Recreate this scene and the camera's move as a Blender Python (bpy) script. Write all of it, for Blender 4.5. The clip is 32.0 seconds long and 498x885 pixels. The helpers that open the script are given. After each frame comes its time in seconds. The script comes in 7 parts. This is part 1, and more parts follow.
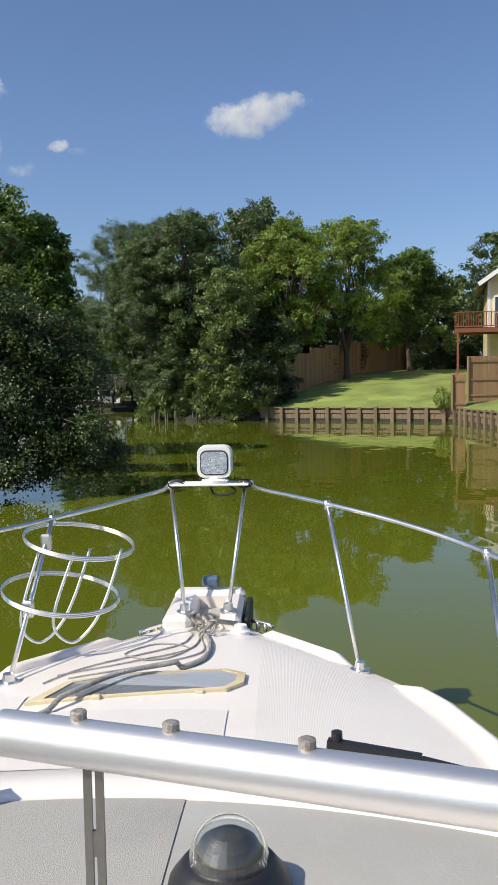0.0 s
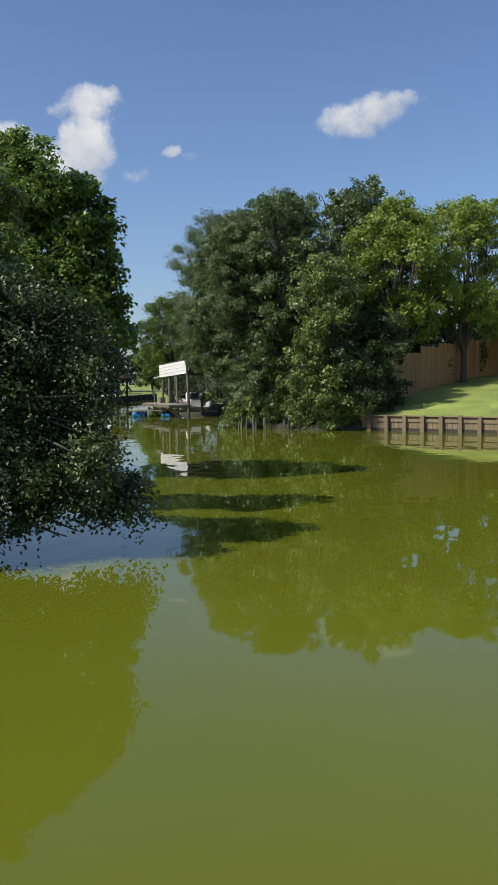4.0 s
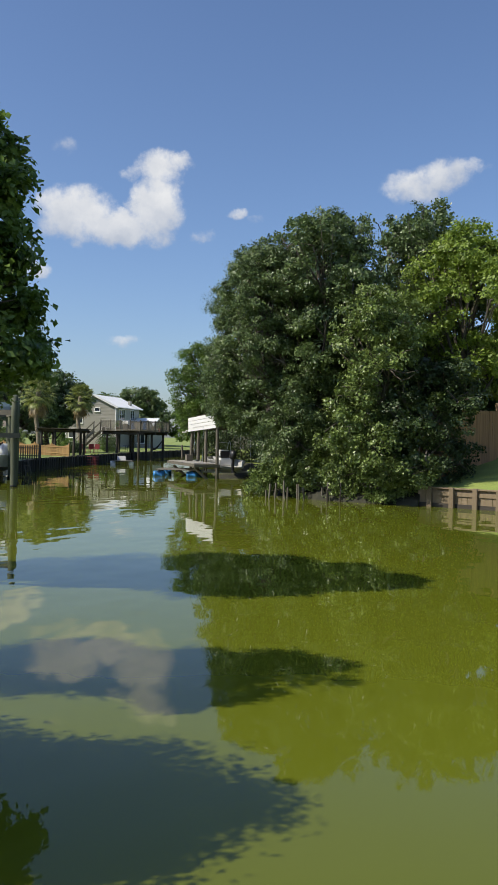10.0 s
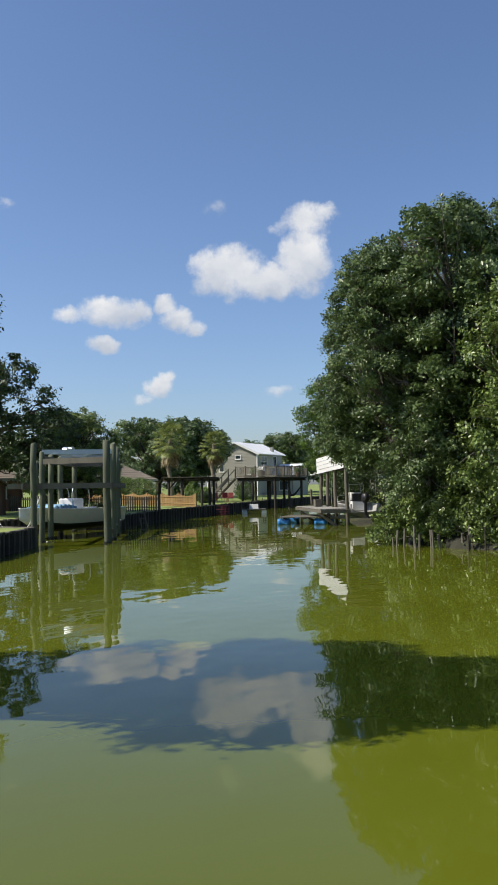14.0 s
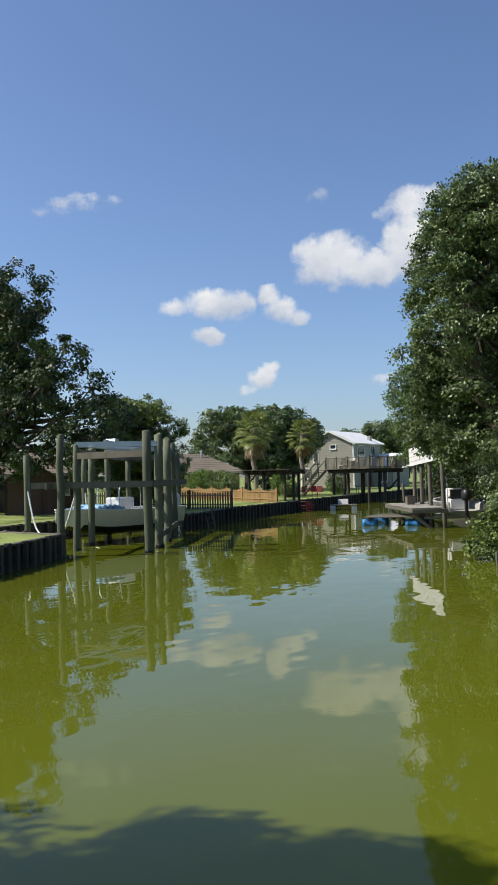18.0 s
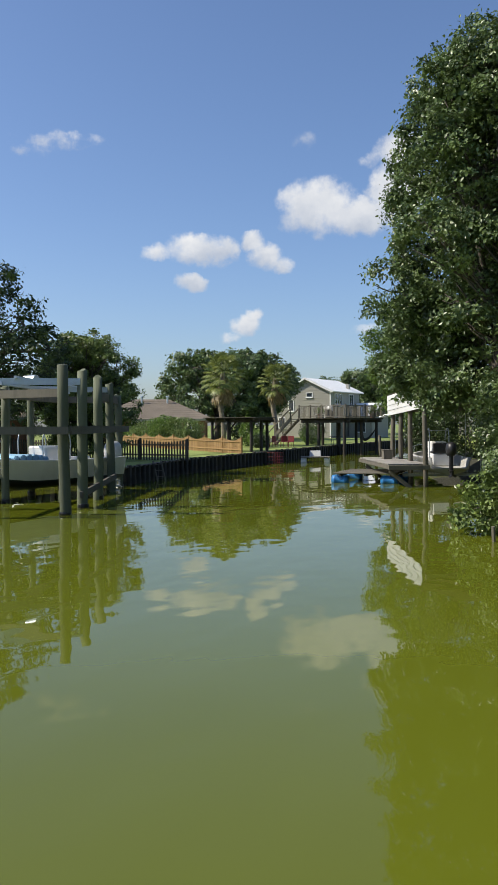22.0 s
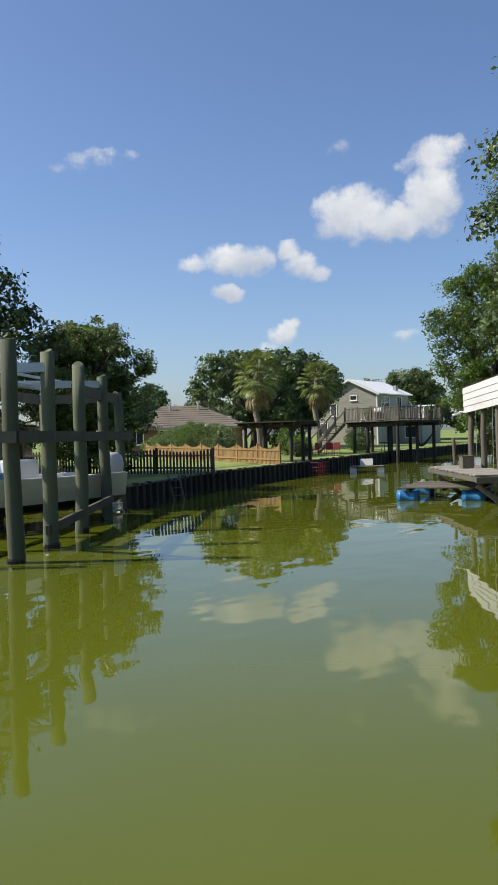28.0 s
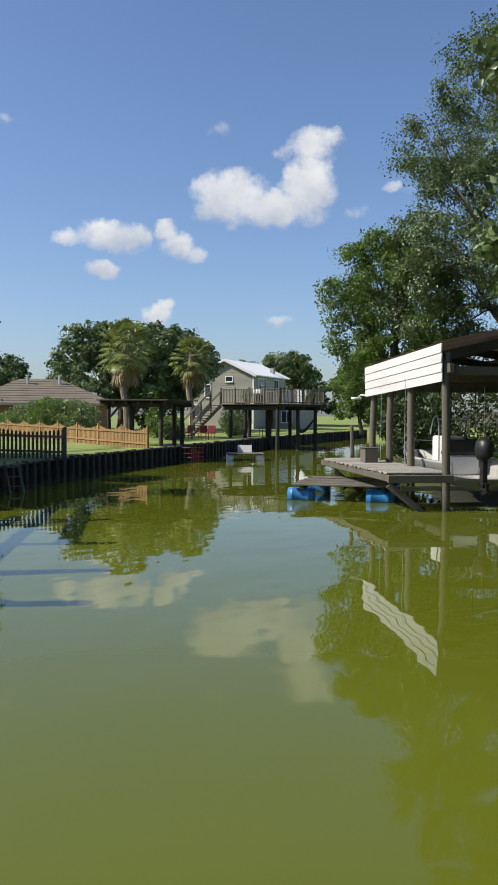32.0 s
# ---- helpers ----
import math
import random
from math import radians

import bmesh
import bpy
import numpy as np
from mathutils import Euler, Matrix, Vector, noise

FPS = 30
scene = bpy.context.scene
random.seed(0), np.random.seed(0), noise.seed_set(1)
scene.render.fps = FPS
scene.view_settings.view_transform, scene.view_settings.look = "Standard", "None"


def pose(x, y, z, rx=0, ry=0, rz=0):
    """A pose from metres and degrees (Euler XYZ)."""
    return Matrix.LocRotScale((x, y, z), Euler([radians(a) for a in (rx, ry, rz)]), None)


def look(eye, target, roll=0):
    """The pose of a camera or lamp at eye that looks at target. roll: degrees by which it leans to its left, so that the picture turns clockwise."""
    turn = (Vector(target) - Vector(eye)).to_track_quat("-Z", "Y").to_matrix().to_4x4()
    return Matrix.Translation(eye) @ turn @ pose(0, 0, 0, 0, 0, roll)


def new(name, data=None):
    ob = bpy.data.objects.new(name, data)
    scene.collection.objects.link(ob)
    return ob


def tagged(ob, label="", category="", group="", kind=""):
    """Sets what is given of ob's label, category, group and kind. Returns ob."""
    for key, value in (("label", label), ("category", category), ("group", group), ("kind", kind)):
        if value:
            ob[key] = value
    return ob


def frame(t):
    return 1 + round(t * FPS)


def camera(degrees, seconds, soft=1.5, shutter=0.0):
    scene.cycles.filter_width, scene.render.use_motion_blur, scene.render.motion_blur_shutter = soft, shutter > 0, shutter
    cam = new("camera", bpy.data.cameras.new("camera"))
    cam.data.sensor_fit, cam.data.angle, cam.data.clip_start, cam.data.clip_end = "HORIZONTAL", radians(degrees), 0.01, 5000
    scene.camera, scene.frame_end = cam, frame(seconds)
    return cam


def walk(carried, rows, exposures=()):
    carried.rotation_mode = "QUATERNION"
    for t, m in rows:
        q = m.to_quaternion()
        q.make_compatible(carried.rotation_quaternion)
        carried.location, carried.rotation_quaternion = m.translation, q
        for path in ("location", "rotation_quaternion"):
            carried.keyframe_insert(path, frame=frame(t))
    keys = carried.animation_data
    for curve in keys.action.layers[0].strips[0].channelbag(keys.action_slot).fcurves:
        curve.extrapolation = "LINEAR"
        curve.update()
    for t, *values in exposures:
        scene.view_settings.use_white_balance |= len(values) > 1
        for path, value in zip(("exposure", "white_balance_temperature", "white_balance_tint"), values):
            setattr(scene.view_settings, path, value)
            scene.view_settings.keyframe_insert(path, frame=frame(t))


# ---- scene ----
cam = camera(33.4, 32.0, soft=0.8)
PATH = [
    (0, (-0.000, 0.000, 2.454), (0.000, 1.994, 2.302), -0.9),
    (0.5, (0.049, 0.871, 2.463), (0.005, 2.865, 2.313), -0.4),
    (1, (0.101, 1.723, 2.479), (-0.004, 3.715, 2.327), 0.1),
    (1.5, (0.148, 2.541, 2.495), (-0.022, 4.528, 2.344), 0.5),
    (2, (0.196, 3.303, 2.505), (-0.011, 5.287, 2.357), 0.4),
    (2.5, (0.229, 4.044, 2.507), (0.001, 6.026, 2.360), 0.3),
    (3, (0.273, 4.765, 2.497), (0.037, 6.746, 2.353), 0.1),
    (3.5, (0.315, 5.504, 2.505), (0.070, 7.484, 2.358), -0.2),
    (5.5, (0.520, 8.452, 2.544), (0.243, 10.429, 2.412), -1.4),
    (6, (0.551, 9.198, 2.552), (0.267, 11.174, 2.428), -1.7),
    (6.5, (0.587, 9.936, 2.547), (0.298, 11.911, 2.434), -1.8),
    (7, (0.604, 10.662, 2.559), (0.319, 12.638, 2.454), -1.7),
    (7.5, (0.619, 11.393, 2.574), (0.336, 13.371, 2.477), -1.6),
    (8, (0.624, 12.122, 2.578), (0.331, 14.098, 2.488), -1.4),
    (8.5, (0.562, 12.822, 2.544), (0.193, 14.786, 2.472), -1.0),
    (9, (0.481, 13.508, 2.524), (0.081, 15.467, 2.469), -0.5),
    (9.5, (0.410, 14.162, 2.520), (0.017, 16.123, 2.489), -0.2),
    (10, (0.403, 14.817, 2.517), (0.014, 16.779, 2.509), 1.4),
    (10.5, (0.474, 15.521, 2.506), (0.057, 17.477, 2.538), 0.7),
    (11, (0.561, 16.297, 2.487), (0.089, 18.239, 2.543), 0.4),
    (11.5, (0.627, 17.109, 2.453), (0.119, 19.042, 2.526), 0.1),
    (12, (0.686, 17.908, 2.425), (0.130, 19.828, 2.512), -0.2),
    (12.5, (0.710, 18.678, 2.401), (0.097, 20.579, 2.498), -0.6),
    (13, (0.707, 19.424, 2.378), (0.035, 21.305, 2.482), -0.9),
    (13.5, (0.688, 20.132, 2.336), (-0.022, 21.998, 2.440), -1.1),
    (14, (0.664, 20.841, 2.306), (-0.087, 22.692, 2.409), -1.1),
    (14.5, (0.641, 21.589, 2.302), (-0.157, 23.420, 2.401), -1.2),
    (15, (0.630, 22.369, 2.330), (-0.211, 24.181, 2.422), -2.6),
    (15.5, (0.558, 23.166, 2.358), (-0.328, 24.957, 2.445), -3.3),
    (17.5, (-0.261, 26.386, 2.552), (-1.241, 28.127, 2.634), -1.8),
    (18, (-0.456, 27.077, 2.570), (-1.436, 28.819, 2.653), -1.4),
    (18.5, (-0.652, 27.727, 2.567), (-1.623, 29.474, 2.647), -1.2),
    (19, (-0.840, 28.412, 2.558), (-1.783, 30.175, 2.630), -0.2),
    (19.5, (-1.049, 29.122, 2.549), (-1.974, 30.894, 2.583), 0.7),
    (20, (-1.277, 29.819, 2.536), (-2.206, 31.590, 2.530), 0.8),
    (20.5, (-1.500, 30.484, 2.545), (-2.456, 32.241, 2.511), 0.5),
    (21, (-1.690, 31.126, 2.554), (-2.650, 32.879, 2.511), 0.4),
    (21.5, (-1.896, 31.753, 2.547), (-2.849, 33.511, 2.502), 0.1),
    (22, (-2.115, 32.393, 2.537), (-3.057, 34.157, 2.495), -0.4),
    (22.5, (-2.369, 33.052, 2.527), (-3.294, 34.825, 2.497), -0.8),
    (23, (-2.661, 33.721, 2.508), (-3.575, 35.499, 2.487), -1.0),
    (23.5, (-2.987, 34.384, 2.488), (-3.914, 36.156, 2.467), -1.0),
    (24, (-3.313, 35.038, 2.472), (-4.287, 36.784, 2.451), -1.5),
    (24.5, (-3.618, 35.672, 2.454), (-4.624, 37.401, 2.432), -1.7),
    (25, (-3.894, 36.276, 2.439), (-4.925, 37.989, 2.413), -1.8),
    (25.5, (-4.199, 36.836, 2.429), (-5.239, 38.544, 2.400), -1.8),
    (27.5, (-5.593, 38.971, 2.352), (-6.628, 40.682, 2.330), -1.8),
    (28, (-5.889, 39.480, 2.336), (-6.914, 41.197, 2.318), -1.6),
    (28.5, (-6.177, 39.988, 2.334), (-7.183, 41.717, 2.324), -2.0),
    (29, (-6.472, 40.531, 2.341), (-7.459, 42.270, 2.340), -1.2),
    (29.5, (-6.776, 41.111, 2.359), (-7.744, 42.861, 2.363), -0.1),
    (30, (-7.069, 41.729, 2.371), (-7.999, 43.500, 2.369), 1.3),
    (30.5, (-7.389, 42.369, 2.370), (-8.287, 44.157, 2.347), 2.0),
    (31, (-7.730, 43.032, 2.363), (-8.586, 44.839, 2.318), 1.9),
    (31.5, (-8.083, 43.712, 2.346), (-8.878, 45.546, 2.289), 1.3),
    (32, (-8.440, 44.394, 2.308), (-9.187, 46.248, 2.243), 0.4),
]
walk(cam, [(t, look(eye, target, roll)) for t, eye, target, roll in PATH], [(0.0, -0.06), (6.0, 0.0), (12.0, 0.06), (18.0, 0.1), (32.0, 0.08)])

# ---------- sky, clouds and sun ----------
K = 1.15          # plan units to metres
SUN_AZ, SUN_EL = 240.0, 44.0
to_sun = Vector((math.sin(radians(SUN_AZ)) * math.cos(radians(SUN_EL)), math.cos(radians(SUN_AZ)) * math.cos(radians(SUN_EL)), math.sin(radians(SUN_EL))))
sun = new("sun", bpy.data.lights.new("sun", "SUN"))
sun.data.energy, sun.data.angle, sun.data.color = 5.0, radians(0.53), (1.0, 0.92, 0.78)
sun.matrix_world = look((0, 0, 60), Vector((0, 0, 60)) - to_sun)

world = bpy.data.worlds.new("sky")
scene.world = world
world.use_nodes = True
wn, wl = world.node_tree.nodes, world.node_tree.links
wn.clear()


def wnode(kind, **kw):
    n = wn.new(kind)
    for k, v in kw.items():
        n.inputs[k].default_value = v
    return n


def wmath(op, a, b=None, clamp=False):
    n = wn.new("ShaderNodeMath")
    n.operation, n.use_clamp = op, clamp
    for i, v in enumerate((a, b)):
        if v is None:
            continue
        if isinstance(v, (int, float)):
            n.inputs[i].default_value = v
        else:
            wl.new(v, n.inputs[i])
    return n.outputs[0]


sky = wn.new("ShaderNodeTexSky")
sky.sky_type, sky.sun_disc = "NISHITA", False
sky.sun_elevation, sky.sun_rotation = radians(SUN_EL), radians(SUN_AZ)
sky.air_density, sky.dust_density, sky.ozone_density, sky.altitude = 1.0, 1.15, 4.2, 0
coord = wn.new("ShaderNodeTexCoord")
big_noise = wnode("ShaderNodeTexNoise", Scale=26.0, Detail=6.0, Roughness=0.6)
wl.new(coord.outputs["Generated"], big_noise.inputs["Vector"])
warp = wn.new("ShaderNodeVectorMath")
warp.operation = "MULTIPLY_ADD"
wl.new(big_noise.outputs["Color"], warp.inputs[0])
warp.inputs[1].default_value = (0.03, 0.03, 0.03)
shift = wn.new("ShaderNodeVectorMath")
shift.operation = "SUBTRACT"
wl.new(coord.outputs["Generated"], shift.inputs[0])
shift.inputs[1].default_value = (0.015, 0.015, 0.015)
wl.new(shift.outputs[0], warp.inputs[2])
# clouds: azimuth to the left of +y, height (degrees), half width, half height (degrees), density
CLOUDS = [(23.3, 14.6, 2.5, 1.8, 1.0), (20.4, 13.9, 3.0, 1.2, 1.0), (18.1, 15.2, 1.8, 2.2, 1.0), (17.9, 17.8, 1.5, 1.35, 0.85), (16.7, 18.3, 1.0, 0.6, 0.6), (19.5, 17.4, 0.9, 0.5, 0.5),
          (31.4, 11.8, 2.3, 1.0, 0.95), (34.2, 11.7, 1.2, 0.6, 0.8), (30.0, 12.0, 1.2, 0.8, 0.9), (32.15, 9.6, 1.1, 0.55, 0.8),
          (27.8, 12.6, 0.9, 0.75, 0.9), (26.9, 11.6, 1.1, 0.95, 0.9), (26.1, 10.8, 1.1, 0.7, 0.75), (28.3, 6.9, 1.0, 0.9, 0.9), (27.7, 7.6, 0.6, 0.5, 0.8), (29.3, 6.0, 0.9, 0.4, 0.6),
          (19.9, 6.4, 1.3, 0.45, 0.5), (24.1, 18.9, 0.9, 0.7, 0.34), (0.5, 16.8, 1.9, 1.15, 0.85), (-1.6, 17.4, 2.0, 0.9, 0.8), (-3.2, 17.8, 1.2, 0.5, 0.6),
          (12.4, 15.2, 0.55, 0.4, 0.42), (11.1, 14.9, 0.7, 0.3, 0.34), (14.9, 13.7, 1.0, 0.5, 0.42), (41.0, 18.4, 2.6, 0.5, 0.40), (42.6, 17.8, 1.6, 0.5, 0.34), (39.3, 18.7, 1.5, 0.35, 0.40),
          (75.0, 14.0, 6.0, 2.5, 0.8), (110.0, 20.0, 7.0, 3.0, 0.8), (-60.0, 14.0, 6.0, 2.2, 0.8), (-100.0, 18.0, 7.0, 3.0, 0.8), (160.0, 16.0, 8.0, 3.0, 0.7)]
total, lifted, weight = None, None, None
for az, el, hw, hh, dens in CLOUDS:
    a, e = radians(az), radians(el)
    ahead = Vector((-math.sin(a) * math.cos(e), math.cos(a) * math.cos(e), math.sin(e)))
    right = Vector((math.cos(a), math.sin(a), 0))
    up = right.cross(ahead)
    dots = []
    for axis, half in ((right, hw), (up, hh)):
        d = wn.new("ShaderNodeVectorMath")
        d.operation = "DOT_PRODUCT"
        wl.new(warp.outputs[0], d.inputs[0])
        d.inputs[1].default_value = axis
        share = wmath("DIVIDE", d.outputs["Value"], math.sin(radians(half)) * 1.25)
        if axis is up:
            share = wmath("SUBTRACT", share, up.dot(ahead) / 1.25)
        dots.append(wmath("POWER", share, 2.0))
    front = wn.new("ShaderNodeVectorMath")
    front.operation = "DOT_PRODUCT"
    wl.new(coord.outputs["Generated"], front.inputs[0])
    front.inputs[1].default_value = ahead
    near = wmath("GREATER_THAN", front.outputs["Value"], 0.5)
    r = wmath("SUBTRACT", 1.0, wmath("ADD", dots[0], dots[1]), clamp=True)
    m = wmath("MULTIPLY", wmath("MULTIPLY", r, near), dens)
    total = m if total is None else wmath("MAXIMUM", total, m)
    rise = wmath("MULTIPLY", m, share)
    lifted = rise if lifted is None else wmath("ADD", lifted, rise)
    weight = m if weight is None else wmath("ADD", weight, m)
edge = wnode("ShaderNodeTexNoise", Scale=40.0, Detail=7.0, Roughness=0.62)
wl.new(coord.outputs["Generated"], edge.inputs["Vector"])
ragged = wmath("MULTIPLY", wmath("SUBTRACT", edge.outputs["Fac"], 0.5), wmath("MULTIPLY", wmath("MULTIPLY", total, 4.0, clamp=True), 1.5))
dense = wmath("ADD", total, ragged)
cover = wn.new("ShaderNodeMapRange")
cover.interpolation_type = "SMOOTHSTEP"
wl.new(dense, cover.inputs["Value"])
for k, v in (("From Min", 0.05), ("From Max", 0.86), ("To Min", 0.0), ("To Max", 0.93)):
    cover.inputs[k].default_value = v
shade = wnode("ShaderNodeTexNoise", Scale=16.0, Detail=5.0, Roughness=0.55)
lift_up = wn.new("ShaderNodeVectorMath")
lift_up.operation = "ADD"
wl.new(warp.outputs[0], lift_up.inputs[0])
lift_up.inputs[1].default_value = (0.02, 0.0, 0.035)
wl.new(lift_up.outputs[0], shade.inputs["Vector"])
tone = wn.new("ShaderNodeMapRange")
crest = wmath("DIVIDE", lifted, wmath("ADD", weight, 0.001))
wl.new(wmath("ADD", wmath("MULTIPLY", shade.outputs["Fac"], 0.7), wmath("MULTIPLY", crest, 0.22)), tone.inputs["Value"])
tone.inputs["From Min"].default_value, tone.inputs["From Max"].default_value = 0.20, 0.52
cloud_col = wn.new("ShaderNodeMix")
cloud_col.data_type = "RGBA"
cloud_col.inputs[6].default_value, cloud_col.inputs[7].default_value = (4.0, 4.35, 5.0, 1), (6.7, 6.7, 6.7, 1)
wl.new(tone.outputs[0], cloud_col.inputs["Factor"])
blue = wn.new("ShaderNodeMix")
blue.data_type, blue.blend_type = "RGBA", "MULTIPLY"
blue.inputs["Factor"].default_value = 1.0
blue.inputs[7].default_value = (0.98, 1.0, 1.09, 1)
wl.new(sky.outputs[0], blue.inputs[6])
sky_mix = wn.new("ShaderNodeMix")
sky_mix.data_type = "RGBA"
wl.new(cover.outputs[0], sky_mix.inputs["Factor"])
wl.new(blue.outputs[2], sky_mix.inputs[6])
wl.new(cloud_col.outputs[2], sky_mix.inputs[7])
bg = wnode("ShaderNodeBackground", Strength=0.125)
wl.new(sky_mix.outputs[2], bg.inputs["Color"])
w_out = wn.new("ShaderNodeOutputWorld")
wl.new(bg.outputs[0], w_out.inputs[0])


# ---------- materials ----------
def material(name, base, rough=0.7, metal=0.0, vary=0.25, scale=6.0, fine=60.0, bump=0.15, stain=None, stain_amt=0.3, stretch=(1, 1, 1), spec=0.5, per="none", coat=0.0):
    """A painted, wooden, stone or metal surface: two scales of variation, a stain colour and fine relief."""
    mat = bpy.data.materials.new(name)
    mat.use_nodes = True
    nodes, links = mat.node_tree.nodes, mat.node_tree.links
    bsdf = nodes["Principled BSDF"]
    bsdf.inputs["Roughness"].default_value, bsdf.inputs["Metallic"].default_value = rough, metal
    bsdf.inputs["Specular IOR Level"].default_value, bsdf.inputs["Coat Weight"].default_value = spec, coat
    tc, mp = nodes.new("ShaderNodeTexCoord"), nodes.new("ShaderNodeMapping")
    mp.inputs["Scale"].default_value = stretch
    links.new(tc.outputs["Object"], mp.inputs[0])
    big, small = nodes.new("ShaderNodeTexNoise"), nodes.new("ShaderNodeTexNoise")
    for n, s, d in ((big, scale * 0.25, 4), (small, fine, 3)):
        n.inputs["Scale"].default_value, n.inputs["Detail"].default_value = s, d
        links.new(mp.outputs[0], n.inputs["Vector"])
    dark, light = [c * (1 - vary) for c in base], [min(1, c * (1 + vary)) for c in base]
    ramp = nodes.new("ShaderNodeMix")
    ramp.data_type = "RGBA"
    ramp.inputs[6].default_value, ramp.inputs[7].default_value = (*dark, 1), (*light, 1)
    add = nodes.new("ShaderNodeMath")
    add.operation = "MULTIPLY_ADD"
    links.new(small.outputs["Fac"], add.inputs[0])
    add.inputs[1].default_value = 0.6
    links.new(big.outputs["Fac"], add.inputs[2])
    sub = nodes.new("ShaderNodeMapRange")
    sub.inputs["From Min"].default_value, sub.inputs["From Max"].default_value = 0.45, 1.15
    links.new(add.outputs[0], sub.inputs["Value"])
    fac = sub.outputs[0]
    if per != "none":
        src = nodes.new("ShaderNodeObjectInfo").outputs["Random"] if per == "object" else nodes.new("ShaderNodeNewGeometry").outputs["Random Per Island"]
        mix = nodes.new("ShaderNodeMath")
        mix.operation = "MULTIPLY_ADD"
        links.new(src, mix.inputs[0])
        mix.inputs[1].default_value = 0.6
        half = nodes.new("ShaderNodeMath")
        half.operation = "MULTIPLY"
        links.new(fac, half.inputs[0])
        half.inputs[1].default_value = 0.4
        links.new(half.outputs[0], mix.inputs[2])
        fac = mix.outputs[0]
    links.new(fac, ramp.inputs["Factor"])
    col = ramp.outputs[2]
    if stain:
        sn = nodes.new("ShaderNodeTexNoise")
        sn.inputs["Scale"].default_value, sn.inputs["Detail"].default_value, sn.inputs["Roughness"].default_value = scale * 0.6, 6, 0.65
        links.new(mp.outputs[0], sn.inputs["Vector"])
        mr = nodes.new("ShaderNodeMapRange")
        mr.inputs["From Min"].default_value, mr.inputs["From Max"].default_value, mr.inputs["To Max"].default_value = 0.5, 0.72, stain_amt
        links.new(sn.outputs["Fac"], mr.inputs["Value"])
        mx = nodes.new("ShaderNodeMix")
        mx.data_type = "RGBA"
        mx.inputs[7].default_value = (*stain, 1)
        links.new(mr.outputs[0], mx.inputs["Factor"])
        links.new(col, mx.inputs[6])
        col = mx.outputs[2]
    links.new(col, bsdf.inputs["Base Color"])
    if bump:
        bp = nodes.new("ShaderNodeBump")
        bp.inputs["Strength"].default_value, bp.inputs["Distance"].default_value = bump, 0.02
        links.new(small.outputs["Fac"], bp.inputs["Height"])
        links.new(bp.outputs[0], bsdf.inputs["Normal"])
    return mat


def leaf_material(name, dark, light, through_it=0.35, rough=0.55):
    mat = bpy.data.materials.new(name)
    mat.use_nodes = True
    nodes, links = mat.node_tree.nodes, mat.node_tree.links
    bsdf = nodes["Principled BSDF"]
    bsdf.inputs["Roughness"].default_value, bsdf.inputs["Specular IOR Level"].default_value = rough * 0.88, 0.55
    geo, oi = nodes.new("ShaderNodeNewGeometry"), nodes.new("ShaderNodeTexCoord")
    no = nodes.new("ShaderNodeTexNoise")
    no.inputs["Scale"].default_value, no.inputs["Detail"].default_value = 2.6, 3
    links.new(oi.outputs["Object"], no.inputs["Vector"])
    av = nodes.new("ShaderNodeMath")
    av.operation = "MULTIPLY_ADD"
    links.new(geo.outputs["Random Per Island"], av.inputs[0])
    av.inputs[1].default_value = 0.55
    sh = nodes.new("ShaderNodeMapRange")
    sh.inputs["From Min"].default_value, sh.inputs["From Max"].default_value, sh.inputs["To Max"].default_value = 0.40, 0.62, 0.5
    links.new(no.outputs["Fac"], sh.inputs["Value"])
    links.new(sh.outputs[0], av.inputs[2])
    mix = nodes.new("ShaderNodeMix")
    mix.data_type = "RGBA"
    mix.inputs[6].default_value, mix.inputs[7].default_value = (*dark, 1), (*light, 1)
    links.new(av.outputs[0], mix.inputs["Factor"])
    links.new(mix.outputs[2], bsdf.inputs["Base Color"])
    tr = nodes.new("ShaderNodeBsdfTranslucent")
    links.new(mix.outputs[2], tr.inputs["Color"])
    ms = nodes.new("ShaderNodeMixShader")
    ms.inputs["Fac"].default_value = through_it
    links.new(bsdf.outputs[0], ms.inputs[1])
    links.new(tr.outputs[0], ms.inputs[2])
    links.new(ms.outputs[0], nodes["Material Output"].inputs["Surface"])
    return mat


def glass_material(name, tint=(1, 1, 1), rough=0.0):
    mat = bpy.data.materials.new(name)
    mat.use_nodes = True
    b = mat.node_tree.nodes["Principled BSDF"]
    b.inputs["Base Color"].default_value = (*tint, 1)
    b.inputs["Transmission Weight"].default_value, b.inputs["Roughness"].default_value, b.inputs["IOR"].default_value = 1.0, rough, 1.45
    return mat


